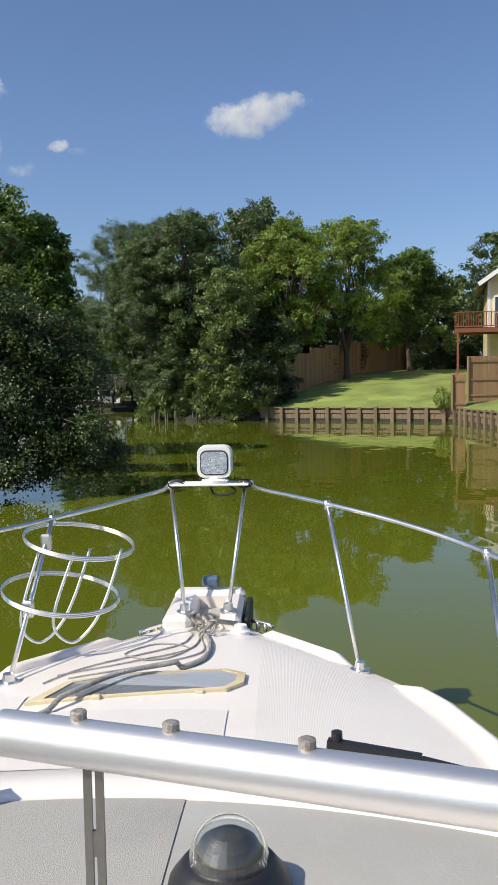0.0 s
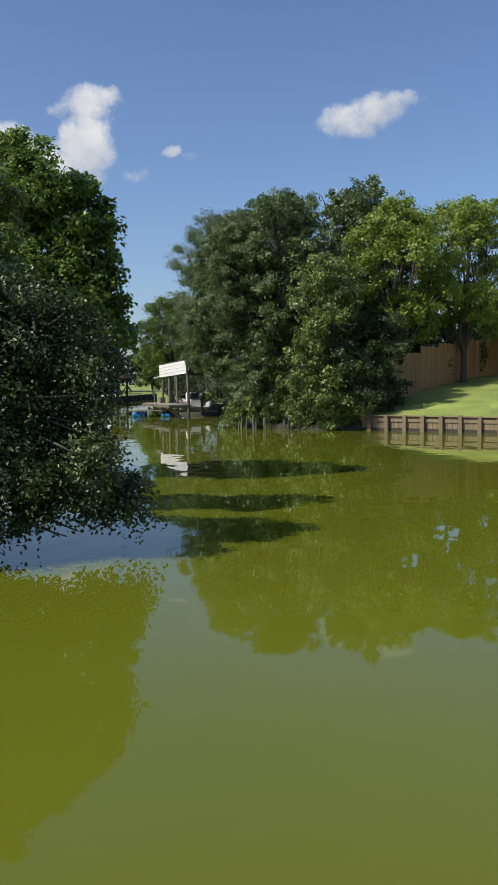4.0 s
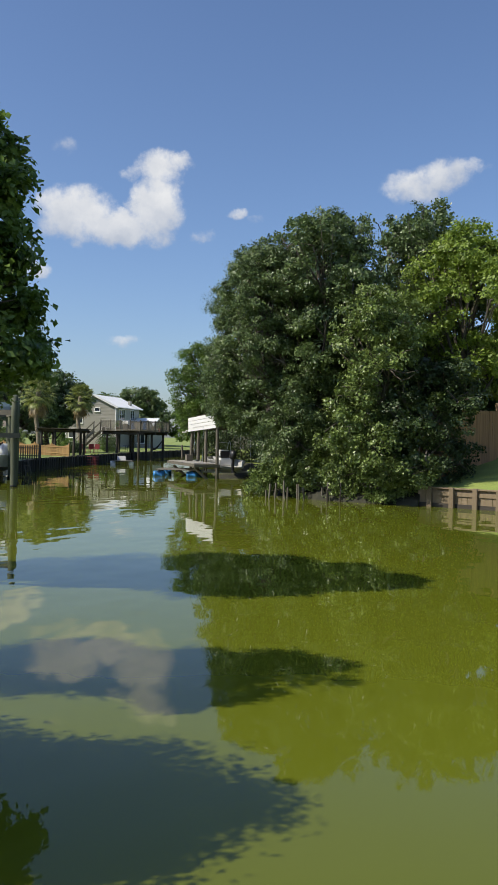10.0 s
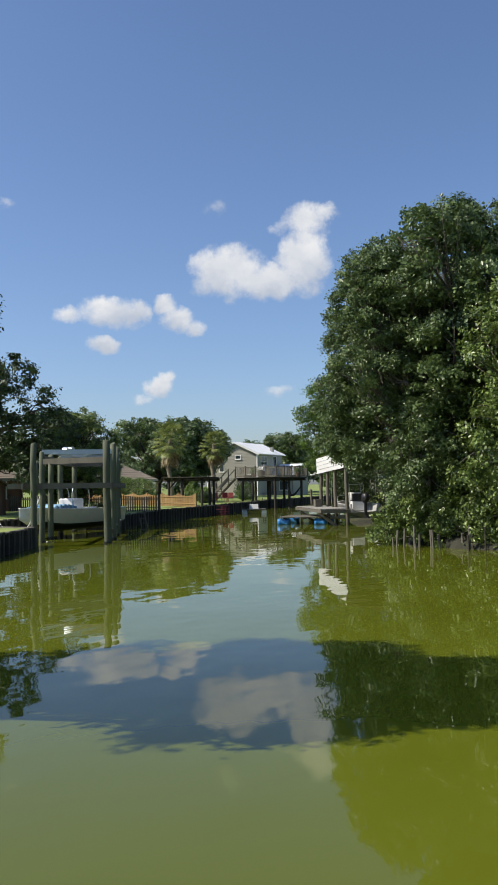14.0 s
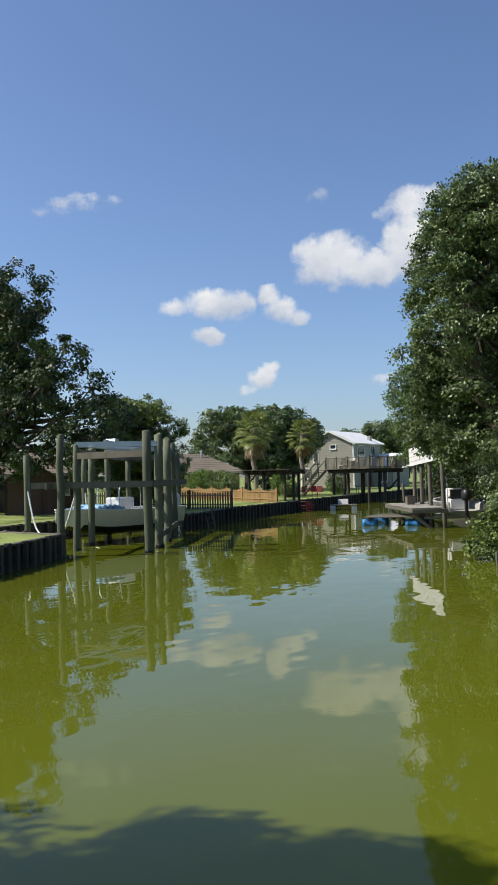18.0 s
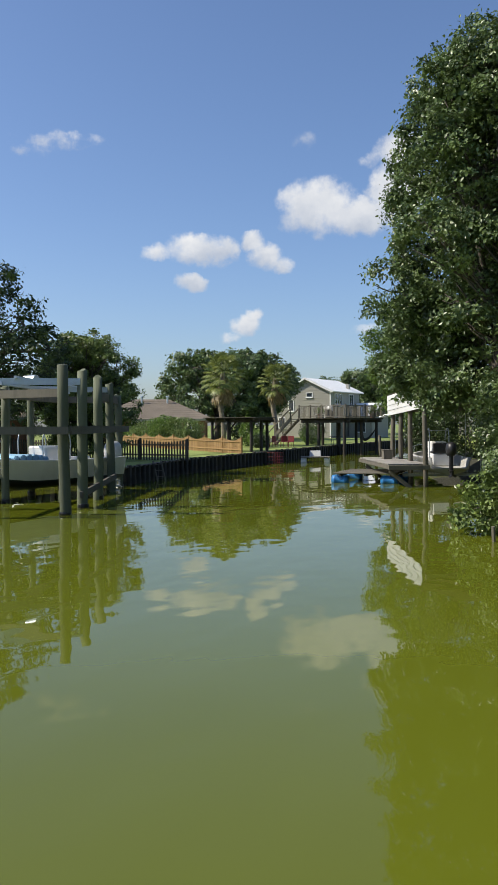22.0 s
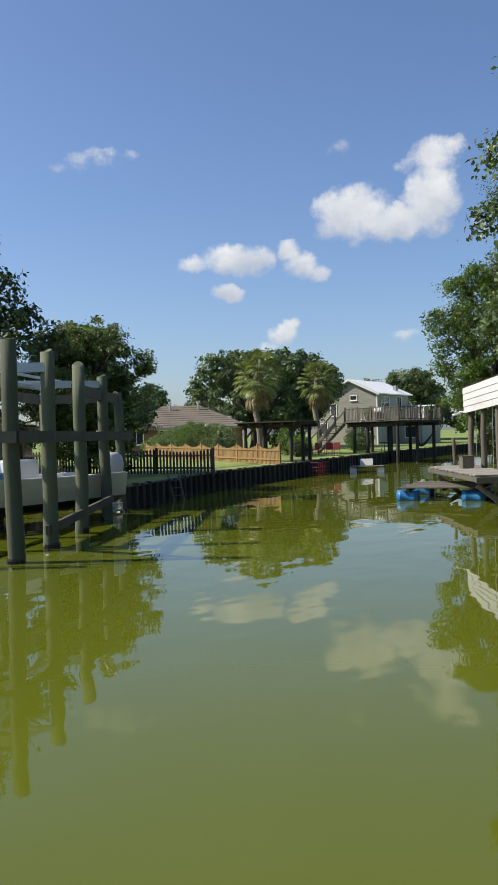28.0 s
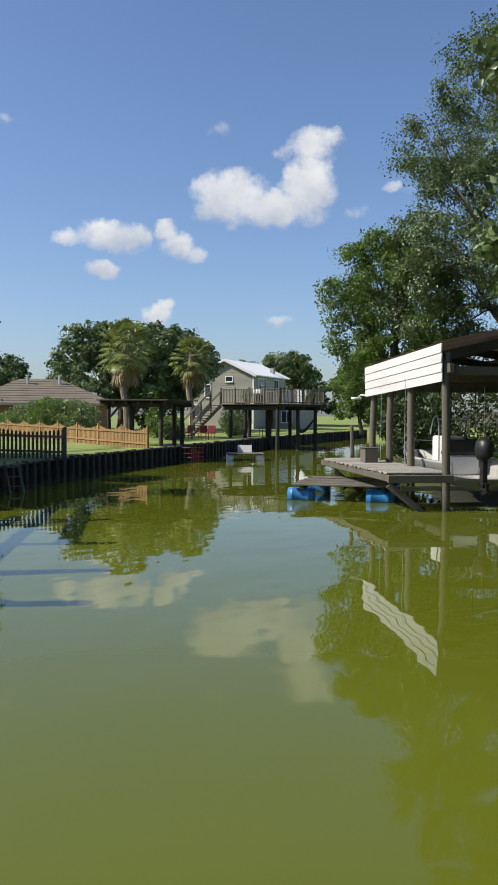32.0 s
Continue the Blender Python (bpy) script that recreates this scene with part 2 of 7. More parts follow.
def water_material():
    mat = bpy.data.materials.new("green_water")
    mat.use_nodes = True
    nodes, links = mat.node_tree.nodes, mat.node_tree.links
    b = nodes["Principled BSDF"]
    b.inputs["Roughness"].default_value, b.inputs["IOR"].default_value = 0.02, 1.33
    tc = nodes.new("ShaderNodeTexCoord")
    n = nodes.new("ShaderNodeTexNoise")
    n.inputs["Scale"].default_value, n.inputs["Detail"].default_value = 0.12, 3
    links.new(tc.outputs["Object"], n.inputs["Vector"])
    mix = nodes.new("ShaderNodeMix")
    mix.data_type = "RGBA"
    mix.inputs[6].default_value, mix.inputs[7].default_value = (0.090, 0.108, 0.008, 1), (0.125, 0.145, 0.012, 1)
    links.new(n.outputs["Fac"], mix.inputs["Factor"])
    links.new(mix.outputs[2], b.inputs["Base Color"])
    mp = nodes.new("ShaderNodeMapping")
    mp.inputs["Scale"].default_value = (1.0, 0.55, 1.0)
    links.new(tc.outputs["Object"], mp.inputs[0])
    soft, rip = nodes.new("ShaderNodeTexNoise"), nodes.new("ShaderNodeTexNoise")
    soft.inputs["Scale"].default_value, soft.inputs["Detail"].default_value = 0.9, 2
    rip.inputs["Scale"].default_value, rip.inputs["Detail"].default_value = 5.0, 2
    for q in (soft, rip):
        links.new(mp.outputs[0], q.inputs["Vector"])
    patch = nodes.new("ShaderNodeTexNoise")
    patch.inputs["Scale"].default_value = 0.09
    links.new(tc.outputs["Object"], patch.inputs["Vector"])
    pm = nodes.new("ShaderNodeMapRange")
    pm.inputs["From Min"].default_value, pm.inputs["From Max"].default_value, pm.inputs["To Max"].default_value = 0.45, 0.7, 0.09
    links.new(patch.outputs["Fac"], pm.inputs["Value"])
    h = nodes.new("ShaderNodeMath")
    h.operation = "MULTIPLY"
    links.new(rip.outputs["Fac"], h.inputs[0])
    links.new(pm.outputs[0], h.inputs[1])
    h2 = nodes.new("ShaderNodeMath")
    h2.operation = "ADD"
    links.new(h.outputs[0], h2.inputs[0])
    links.new(soft.outputs["Fac"], h2.inputs[1])
    bp = nodes.new("ShaderNodeBump")
    bp.inputs["Strength"].default_value, bp.inputs["Distance"].default_value = 1.0, 0.012
    links.new(h2.outputs[0], bp.inputs["Height"])
    links.new(bp.outputs[0], b.inputs["Normal"])
    return mat


WATER = water_material()
GRASS = material("lawn_grass", (0.205, 0.258, 0.058), 0.9, vary=0.5, scale=2.2, fine=16, bump=0.6, stain=(0.25, 0.27, 0.07), stain_amt=0.45)
MUD = material("bank_mud", (0.030, 0.030, 0.018), 0.9, vary=0.4, scale=2, fine=20, bump=0.5)
TIMBER = material("weathered_timber", (0.135, 0.122, 0.095), 0.85, vary=0.4, scale=4, fine=40, bump=0.4, stain=(0.05, 0.05, 0.035), stain_amt=0.6, stretch=(1, 1, 0.15), per="object")
GREEN_TIMBER = material("algae_timber", (0.105, 0.118, 0.075), 0.85, vary=0.35, scale=3, fine=30, bump=0.4, stain=(0.06, 0.08, 0.035), stain_amt=0.6, stretch=(1, 1, 0.12), per="object")
DARK_TIMBER = material("dark_timber", (0.045, 0.038, 0.03), 0.85, vary=0.4, scale=4, fine=40, bump=0.4, stretch=(1, 1, 0.2), per="object")
BULKHEAD = material("bulkhead_boards", (0.06, 0.053, 0.042), 0.9, vary=0.45, scale=3, fine=30, bump=0.5, stain=(0.03, 0.028, 0.02), stain_amt=0.7, stretch=(1, 1, 0.3), per="object")
EAST_BOARDS = material("tan_bulkhead_boards", (0.19, 0.145, 0.09), 0.9, vary=0.35, scale=3, fine=30, bump=0.5, stain=(0.10, 0.08, 0.05), stain_amt=0.6, stretch=(1, 1, 0.3), per="object")
BROWN_FENCE = material("brown_fence_boards", (0.30, 0.18, 0.095), 0.85, vary=0.25, scale=3, fine=30, bump=0.3, stain=(0.19, 0.11, 0.06), stain_amt=0.5, stretch=(1, 1, 0.12), per="object")
TAN_FENCE = material("honey_fence_boards", (0.31, 0.19, 0.075), 0.8, vary=0.25, scale=3, fine=30, bump=0.3, stretch=(1, 1, 0.15), per="object")
BLACK_FENCE = material("black_fence_boards", (0.075, 0.068, 0.058), 0.8, vary=0.4, scale=3, fine=30, bump=0.3, stretch=(1, 1, 0.15), per="object")
GREY_FENCE = material("grey_fence_boards", (0.22, 0.20, 0.17), 0.85, vary=0.25, scale=3, fine=30, bump=0.3, stretch=(1, 1, 0.15), per="object")
BARK = material("oak_bark", (0.10, 0.085, 0.07), 0.95, vary=0.4, scale=6, fine=25, bump=0.9, stretch=(1, 1, 0.25))
PALM_BARK = material("palm_bark", (0.24, 0.20, 0.15), 0.95, vary=0.35, scale=6, fine=25, bump=0.9, stretch=(0.4, 0.4, 3))
LEAF_OAK = leaf_material("live_oak_leaves", (0.026, 0.050, 0.016), (0.205, 0.285, 0.100), 0.22, 0.42)
LEAF_SHRUB = leaf_material("dark_shrub_leaves", (0.012, 0.028, 0.008), (0.11, 0.16, 0.045), 0.18, 0.5)
LEAF_WILLOW = leaf_material("bank_bush_leaves", (0.035, 0.065, 0.014), (0.27, 0.36, 0.095), 0.24, 0.42)
LEAF_YELLOW = leaf_material("yellow_green_leaves", (0.08, 0.14, 0.018), (0.35, 0.46, 0.075), 0.38)
LEAF_BRIGHT = leaf_material("bright_green_leaves", (0.035, 0.08, 0.014), (0.22, 0.33, 0.065), 0.42, 0.45)
LEAF_DARK = leaf_material("deep_green_leaves", (0.010, 0.024, 0.007), (0.075, 0.12, 0.032), 0.18, 0.55)
LEAF_PALM = leaf_material("palm_fronds", (0.10, 0.14, 0.035), (0.33, 0.36, 0.11), 0.35)
LEAF_DRY = leaf_material("dry_palm_skirt", (0.20, 0.14, 0.06), (0.40, 0.30, 0.14), 0.2)
REED = leaf_material("yellow_reeds", (0.16, 0.18, 0.04), (0.36, 0.34, 0.10), 0.3)
SIDING = material("grey_beige_siding", (0.35, 0.34, 0.295), 0.7, vary=0.06, scale=2, fine=30, bump=0.08)
CREAM = material("cream_siding", (0.75, 0.62, 0.36), 0.7, vary=0.06, scale=2, fine=30, bump=0.08)
WHITE = material("white_paint", (0.78, 0.78, 0.76), 0.55, vary=0.06, scale=2, fine=40, bump=0.06, stain=(0.55, 0.54, 0.5), stain_amt=0.35)
METAL_ROOF = material("pale_metal_roof", (0.72, 0.74, 0.76), 0.4, 0.0, vary=0.05, scale=1.5, fine=20, bump=0.05)
SHINGLE = material("brown_shingles", (0.185, 0.155, 0.12), 0.95, vary=0.25, scale=3, fine=18, bump=0.6, per="none")
BRICK = material("brown_brick", (0.24, 0.13, 0.085), 0.9, vary=0.3, scale=5, fine=25, bump=0.4)
GLASS_DARK = material("window_glass", (0.03, 0.04, 0.05), 0.05, vary=0.1, bump=0.0, spec=0.8)
GALV = material("galvanised_steel", (0.50, 0.55, 0.60), 0.4, 0.6, vary=0.15, scale=3, fine=30, bump=0.05)
BLUE_PLASTIC = material("blue_plastic", (0.03, 0.20, 0.50), 0.4, vary=0.15, scale=5, fine=30, bump=0.05, stain=(0.25, 0.25, 0.2), stain_amt=0.3)
RED_METAL = material("red_painted_metal", (0.20, 0.03, 0.03), 0.5, vary=0.3, scale=6, fine=40, bump=0.1)
BLACK = material("black_plastic", (0.018, 0.018, 0.02), 0.45, vary=0.2, bump=0.05)
GELCOAT = material("white_gelcoat", (0.83, 0.775, 0.715), 0.38, vary=0.03, scale=3, fine=120, bump=0.04, stain=(0.58, 0.54, 0.47), stain_amt=0.3, coat=0.2)
HULL_GREY = material("grey_hull_paint", (0.42, 0.42, 0.40), 0.45, vary=0.1, scale=3, fine=40, bump=0.05, stain=(0.2, 0.18, 0.15), stain_amt=0.4)


# ---------- mesh helpers ----------
def part(name, bm, mat, parent=None, label="", smooth=False):
    """One mesh object from a bmesh, under a thing or a part."""
    me = bpy.data.meshes.new(name)
    bm.to_mesh(me)
    bm.free()
    me.materials.append(mat)
    if smooth:
        for p in me.polygons:
            p.use_smooth = True
    ob = new(name, me)
    if parent:
        ob.parent = parent
        ob.matrix_parent_inverse = parent.matrix_world.inverted()
    if label:
        tagged(ob, label)
    return ob


def thing(name, label, category, at=(0, 0, 0), turn=0.0, group="", kind=""):
    """An Empty at the base of a thing; its parts are built in its own axes."""
    ob = new(name)
    ob.matrix_world = pose(*at, 0, 0, turn)
    bpy.context.view_layer.update()
    return tagged(ob, label, category, group, kind)


def piece(name, me, parent, m):
    """A child that shares a mesh, placed in the parent's axes."""
    ob = new(name, me)
    ob.parent = parent
    ob.matrix_basis = m
    return ob


def local(name, bm, mat, parent, label="", smooth=False):
    """A part whose mesh is written in the parent's axes."""
    ob = part(name, bm, mat, None, label, smooth)
    ob.parent = parent
    return ob


def box(bm, x0, x1, y0, y1, z0, z1, m=None, bevel=0.0):
    made = bmesh.ops.create_cube(bm, size=1.0)["verts"]
    bmesh.ops.scale(bm, vec=(x1 - x0, y1 - y0, z1 - z0), verts=made)
    bmesh.ops.translate(bm, vec=((x0 + x1) / 2, (y0 + y1) / 2, (z0 + z1) / 2), verts=made)
    if bevel:
        edges = list({e for v in made for e in v.link_edges})
        got = bmesh.ops.bevel(bm, geom=edges, offset=bevel, segments=1, affect="EDGES")
        made = list({v for f in got["faces"] for v in f.verts} | {v for v in made if v.is_valid})
    if m is not None:
        bmesh.ops.transform(bm, matrix=m, verts=[v for v in made if v.is_valid])
    return made


def boxmesh(name, sx, sy, sz, mat, bevel=0.008):
    """A bevelled bar, base at z = 0, as mesh data to be shared."""
    bm = bmesh.new()
    box(bm, -sx / 2, sx / 2, -sy / 2, sy / 2, 0, sz, bevel=bevel)
    me = bpy.data.meshes.new(name)
    bm.to_mesh(me)
    bm.free()
    me.materials.append(mat)
    return me


def tube(bm, pts, radius, sides=8, ends=True, taper=None):
    """A round bar along a line of points; taper gives a radius for each point."""
    pts = [Vector(p) for p in pts]
    rings = []
    prev = None
    for i, p in enumerate(pts):
        way = (pts[min(i + 1, len(pts) - 1)] - pts[max(i - 1, 0)]).normalized()
        side = way.orthogonal().normalized() if prev is None else (prev - way * prev.dot(way)).normalized()
        prev = side
        other = way.cross(side)
        r = taper[i] if taper else radius
        rings.append([bm.verts.new(p + r * (math.cos(2 * math.pi * k / sides) * side + math.sin(2 * math.pi * k / sides) * other)) for k in range(sides)])
    for a, b in zip(rings, rings[1:]):
        for k in range(sides):
            bm.faces.new((a[k], a[(k + 1) % sides], b[(k + 1) % sides], b[k]))
    if ends:
        bm.faces.new(rings[0][::-1])
        bm.faces.new(rings[-1])


def beam(bm, a, b, w, h):
    """A squared timber from a to b."""
    a, b = Vector(a), Vector(b)
    m = look(a, b)
    box(bm, -w / 2, w / 2, -h / 2, h / 2, -(b - a).length, 0, m)


def curve(points, n=40):
    """Catmull-Rom points through the given ones."""
    p = [Vector(q) for q in points]
    p = [2 * p[0] - p[1]] + p + [2 * p[-1] - p[-2]]
    out = []
    seg = len(p) - 3
    for i in range(n + 1):
        s = i / n * seg
        k = min(int(s), seg - 1)
        u = s - k
        a, b, c, d = p[k:k + 4]
        out.append(0.5 * (2 * b + (c - a) * u + (2 * a - 5 * b + 4 * c - d) * u * u + (3 * b - a - 3 * c + d) * u ** 3))
    return out


# ---------- ground, banks and water ----------
LEFT_BANK = [(-10, -90), (-7.5, -20), (-6.4, 5), (-6.6, 14), (-7.4, 22), (-11, 30), (-15.3, 37), (-17.4, 42.3), (-22.6, 43.2), (-23.6, 51.8), (-20.3, 53), (-21.8, 58.5), (-22.7, 63.8), (-23.3, 69.5), (-24.3, 77), (-25.3, 87), (-26, 97), (-27, 118)]
RIGHT_BANK = [(-13, 118), (-13.5, 90), (-13.4, 72), (-12.2, 65), (-8.2, 61), (-6.6, 53), (-5.0, 46.5), (-3, 43.6), (0.6, 42.7), (9.5, 38.5), (9.9, 32), (10.8, 20), (11.5, 0), (13, -90)]
CANAL = np.array(LEFT_BANK + RIGHT_BANK, float) * K


def bank_distance(pts):
    """Distance from the canal's edge, negative on the water."""
    a, b = CANAL, np.roll(CANAL, -1, 0)
    d = np.full(len(pts), 1e9)
    inside = np.zeros(len(pts), bool)
    for p, q in zip(a, b):
        e = q - p
        t = np.clip(((pts - p) @ e) / (e @ e), 0, 1)
        d = np.minimum(d, np.hypot(*(pts - p - t[:, None] * e).T))
        cross = (p[1] > pts[:, 1]) != (q[1] > pts[:, 1])
        with np.errstate(divide="ignore", invalid="ignore"):
            xi = p[0] + (pts[:, 1] - p[1]) * e[0] / (e[1] if e[1] else 1e-9)
        inside ^= cross & (pts[:, 0] < xi)
    return np.where(inside, -d, d)


def land_height(pts):
    """The land's height: flat lawns on the far bank, a lawn that climbs from the near one."""
    d = np.maximum(bank_distance(pts), 0)
    z = 0.74 + 0.012 * np.minimum(d, 20)
    right = np.clip((pts[:, 0] / K + 1.0) / 4.0, 0, 1) * np.clip((pts[:, 1] / K - 20) / 10, 0, 1)
    return z + right * 2.2 * (1 - np.exp(-d / 9.0))


def grid_mesh(name, xs, ys, mat, drop):
    gx, gy = np.meshgrid(xs, ys)
    pts = np.stack([gx.ravel(), gy.ravel()], 1)
    d = bank_distance(pts)
    z = np.where(d > drop, land_height(pts), -1.6)
    nx = len(xs)
    idx = np.arange(len(pts)).reshape(len(ys), nx)
    faces = np.stack([idx[:-1, :-1], idx[:-1, 1:], idx[1:, 1:], idx[1:, :-1]], -1).reshape(-1, 4)
    me = bpy.data.meshes.new(name)
    me.from_pydata(np.c_[pts, z].tolist(), [], faces.tolist())
    me.materials.append(mat)
    for p in me.polygons:
        p.use_smooth = True
    return new(name, me)


def spread(lo, hi, step, far):
    core = np.arange(lo, hi + step, step)
    out = np.array([20, 60, 150, 400, 1000, far])
    return np.r_[lo - out[::-1], core, core[-1] + out]


ground = grid_mesh("ground", spread(-95, 70, 1.0, 2600), spread(-60, 190, 1.0, 2600), GRASS, 1.3)
tagged(ground, "mown green lawn that runs down to the canal banks", "lawn", kind="structure")


def bank_strip(name, line, mat, label, slope=False):
    """The edge of the land: from the bank's line inward, with a face down into the water."""
    bm = bmesh.new()
    pts = [Vector((x * K, y * K, 0)) for x, y in line]
    fine = []
    for a, b in zip(pts, pts[1:]):
        n = max(2, int((b - a).length / 1.0))
        fine += [a.lerp(b, i / n) for i in range(n)]
    fine.append(pts[-1])
    rows = []
    for i, p in enumerate(fine):
        way = (fine[min(i + 1, len(fine) - 1)] - fine[max(i - 1, 0)]).normalized()
        inward = Vector((-way.y, way.x, 0))
        row = []
        for off in ((-0.9, -0.1, 0.8, 3.2) if slope else (0.0, 0.05, 1.0, 3.2)):
            q = p + inward * off
            z = land_height(np.array([[q.x, q.y]]))[0]
            if off <= 0:
                z = -0.8 if off < -0.5 or not slope else 0.25
            elif off > 3:
                z -= 0.05
            else:
                z += 0.012
            if slope:
                q += Vector((0, 0, random.uniform(-0.06, 0.06)))
            row.append(bm.verts.new((q.x, q.y, z)))
        rows.append(row)
    for a, b in zip(rows, rows[1:]):
        for k in range(3):
            bm.faces.new((a[k], a[k + 1], b[k + 1], b[k]))
    bmesh.ops.recalc_face_normals(bm, faces=bm.faces)
    ob = part(name, bm, mat)
    return tagged(ob, label, "bank", kind="structure")


bank_strip("bank_west", LEFT_BANK[5:], GRASS, "grassy edge of lawn behind a timber bulkhead")
bank_strip("bank_south", LEFT_BANK[:6], MUD, "muddy canal edge under an overhanging tree", True)
bank_strip("bank_north", RIGHT_BANK[:9], MUD, "muddy canal edge under a thicket", True)
bank_strip("bank_east", RIGHT_BANK[8:], GRASS, "grassy edge of lawn behind a low timber bulkhead")

bm = bmesh.new()
bmesh.ops.create_grid(bm, x_segments=1, y_segments=1, size=400)
water = tagged(part("water", bm, WATER), "still olive-green canal water with soft reflections", "water", kind="structure")


# ---------- trees ----------
def leaves_mesh(name, centres, normals, sizes, mat, rng, slim=0.45):
    """Many small folded leaves: a diamond of two triangles each."""
    n = len(centres)
    nrm = normals / np.linalg.norm(normals, axis=1, keepdims=True)
    ref = rng.normal(size=(n, 3))
    a = np.cross(nrm, ref)
    a /= np.linalg.norm(a, axis=1, keepdims=True) + 1e-9
    b = np.cross(nrm, a)
    s = sizes[:, None]
    fold = nrm * s * 0.12
    verts = np.stack([centres - a * s * 0.5, centres + b * s * slim * 0.5 + fold, centres + a * s * 0.5, centres - b * s * slim * 0.5 + fold], 1).reshape(-1, 3)
    base = np.arange(n)[:, None] * 4
    faces = np.concatenate([base + [0, 1, 2], base + [0, 2, 3]], 1).reshape(-1, 3)
    me = bpy.data.meshes.new(name)
    me.vertices.add(len(verts))
    me.vertices.foreach_set("co", verts.ravel())
    me.loops.add(faces.size)
    me.loops.foreach_set("vertex_index", faces.ravel())
    me.polygons.add(len(faces))
    me.polygons.foreach_set("loop_start", np.arange(len(faces)) * 3)
    me.update(calc_edges=True)
    me.materials.append(mat)
    return me


def tree(label, base, height, lobes, leaf_mat, n_leaves, leaf=0.16, seed=1, trunk=0.22, category="tree", droop=0.0, bark=None, clump=0.5, inner=0.75, slim=0.64, lean=(0, 0), name="tree", twigs=7):
    """lobes: (dx, dy, z, radius xy, radius z) in metres about the base. Each lobe is filled with sprays of leaves on twigs."""
    rng = np.random.default_rng(seed)
    bark = bark or BARK
    x, y = base[0] * K, base[1] * K
    z0 = base[2] if len(base) > 2 else land_height(np.array([[x, y]]))[0]
    root = thing(name, label, category, (x, y, z0 - 0.08))
    bm = bmesh.new()
    top = Vector((lean[0], lean[1], height * 0.55))
    spine = curve([(0, 0, 0), (lean[0] * 0.2 + rng.normal() * 0.1, lean[1] * 0.2 + rng.normal() * 0.1, height * 0.2), (lean[0] * 0.6, lean[1] * 0.6, height * 0.4), top], 10)
    tube(bm, spine, trunk, 9, taper=[trunk * (1.35 if i == 0 else 1.0) * (1 - 0.055 * i) for i in range(11)])
    local("trunk", bm, bark, root, smooth=True)
    bm = bmesh.new()
    for dx, dy, lz, rx, rz in lobes:
        k = int(rng.integers(3, 8))
        start = spine[k]
        end = Vector((dx, dy, lz))
        mid = start.lerp(end, 0.5) + Vector((rng.normal() * 0.25, rng.normal() * 0.25, 0.25))
        way = curve([start, mid, end], 7)
        tube(bm, way, 0.1, 6, taper=[trunk * 0.5 * (1 - 0.11 * i) for i in range(8)])
        for _ in range(twigs):
            v = rng.normal(size=3)
            v /= np.linalg.norm(v)
            tip = end + Vector((v[0] * rx * 0.85, v[1] * rx * 0.85, v[2] * rz * 0.85))
            s = way[int(rng.integers(3, 8))]
            tube(bm, curve([s, s.lerp(tip, 0.5) + Vector((0, 0, 0.15 * rx * rng.normal())), tip], 4), 0.03, 4, taper=[0.045, 0.036, 0.028, 0.02, 0.01])
    local("branchwork", bm, bark, root, smooth=True)
    vol = np.array([rx * rx * rz for _, _, _, rx, rz in lobes]) ** 0.72
    share = (vol / vol.sum() * n_leaves).astype(int)
    cs, ns = [], []
    per = 30
    for (dx, dy, lz, rx, rz), m in zip(lobes, share):
        # boughs: small rounded heads set over the lobe, fewer below, with gaps between them
        nb = int(np.clip(11 + 6.0 * rx * rx, 14, 34))
        v = rng.normal(size=(nb, 3)) + [0, 0, 0.1]
        v /= np.linalg.norm(v, axis=1, keepdims=True)
        head = np.array([dx, dy, lz]) + v * rng.uniform(0.55, 0.92, (nb, 1)) * [rx, rx, rz]
        head_r = rng.uniform(0.22, 0.40, nb) * (0.5 + 0.5 * rx)
        nc = max(nb * 2, m // per)
        pick = rng.integers(0, nb, nc)
        w = rng.normal(size=(nc, 3)) + v[pick] * 0.5 + [0, 0, 0.3]
        w /= np.linalg.norm(w, axis=1, keepdims=True)
        r = rng.uniform(inner, 1.05, nc)
        deep, stray = rng.random(nc) < 0.12, rng.random(nc) < 0.09
        r[deep] *= rng.random(deep.sum()) * 0.8
        r[stray] *= rng.uniform(1.1, 1.4, stray.sum())
        spray = head[pick] + w * (r * head_r[pick])[:, None] * [1, 1, 0.8]
        spray_r = clump * (0.35 + 0.6 * rng.random(nc))
        off = np.clip(rng.normal(size=(nc, per, 3)), -1.6, 1.6) * spray_r[:, None, None] * [0.5, 0.5, 0.34]
        off[:, :, 2] -= droop * np.abs(off[:, :, 0]) + droop * rng.random((nc, per)) * spray_r[:, None]
        cs.append((spray[:, None] + off).reshape(-1, 3))
        ns.append(np.repeat(w * 0.8 + rng.normal(size=(nc, 3)) * 0.45 + [0, 0, 0.4], per, 0) + rng.normal(size=(nc * per, 3)) * 0.42)
    cs, ns = np.concatenate(cs), np.concatenate(ns)
    keep = cs[:, 2] + z0 > 0.06
    cs, ns = cs[keep], ns[keep]
    me = leaves_mesh("crown", cs, ns, leaf * (0.6 + 0.8 * rng.random(len(cs))), leaf_mat, rng, slim)
    crown = new("crown", me)
    crown.parent = root
    return root


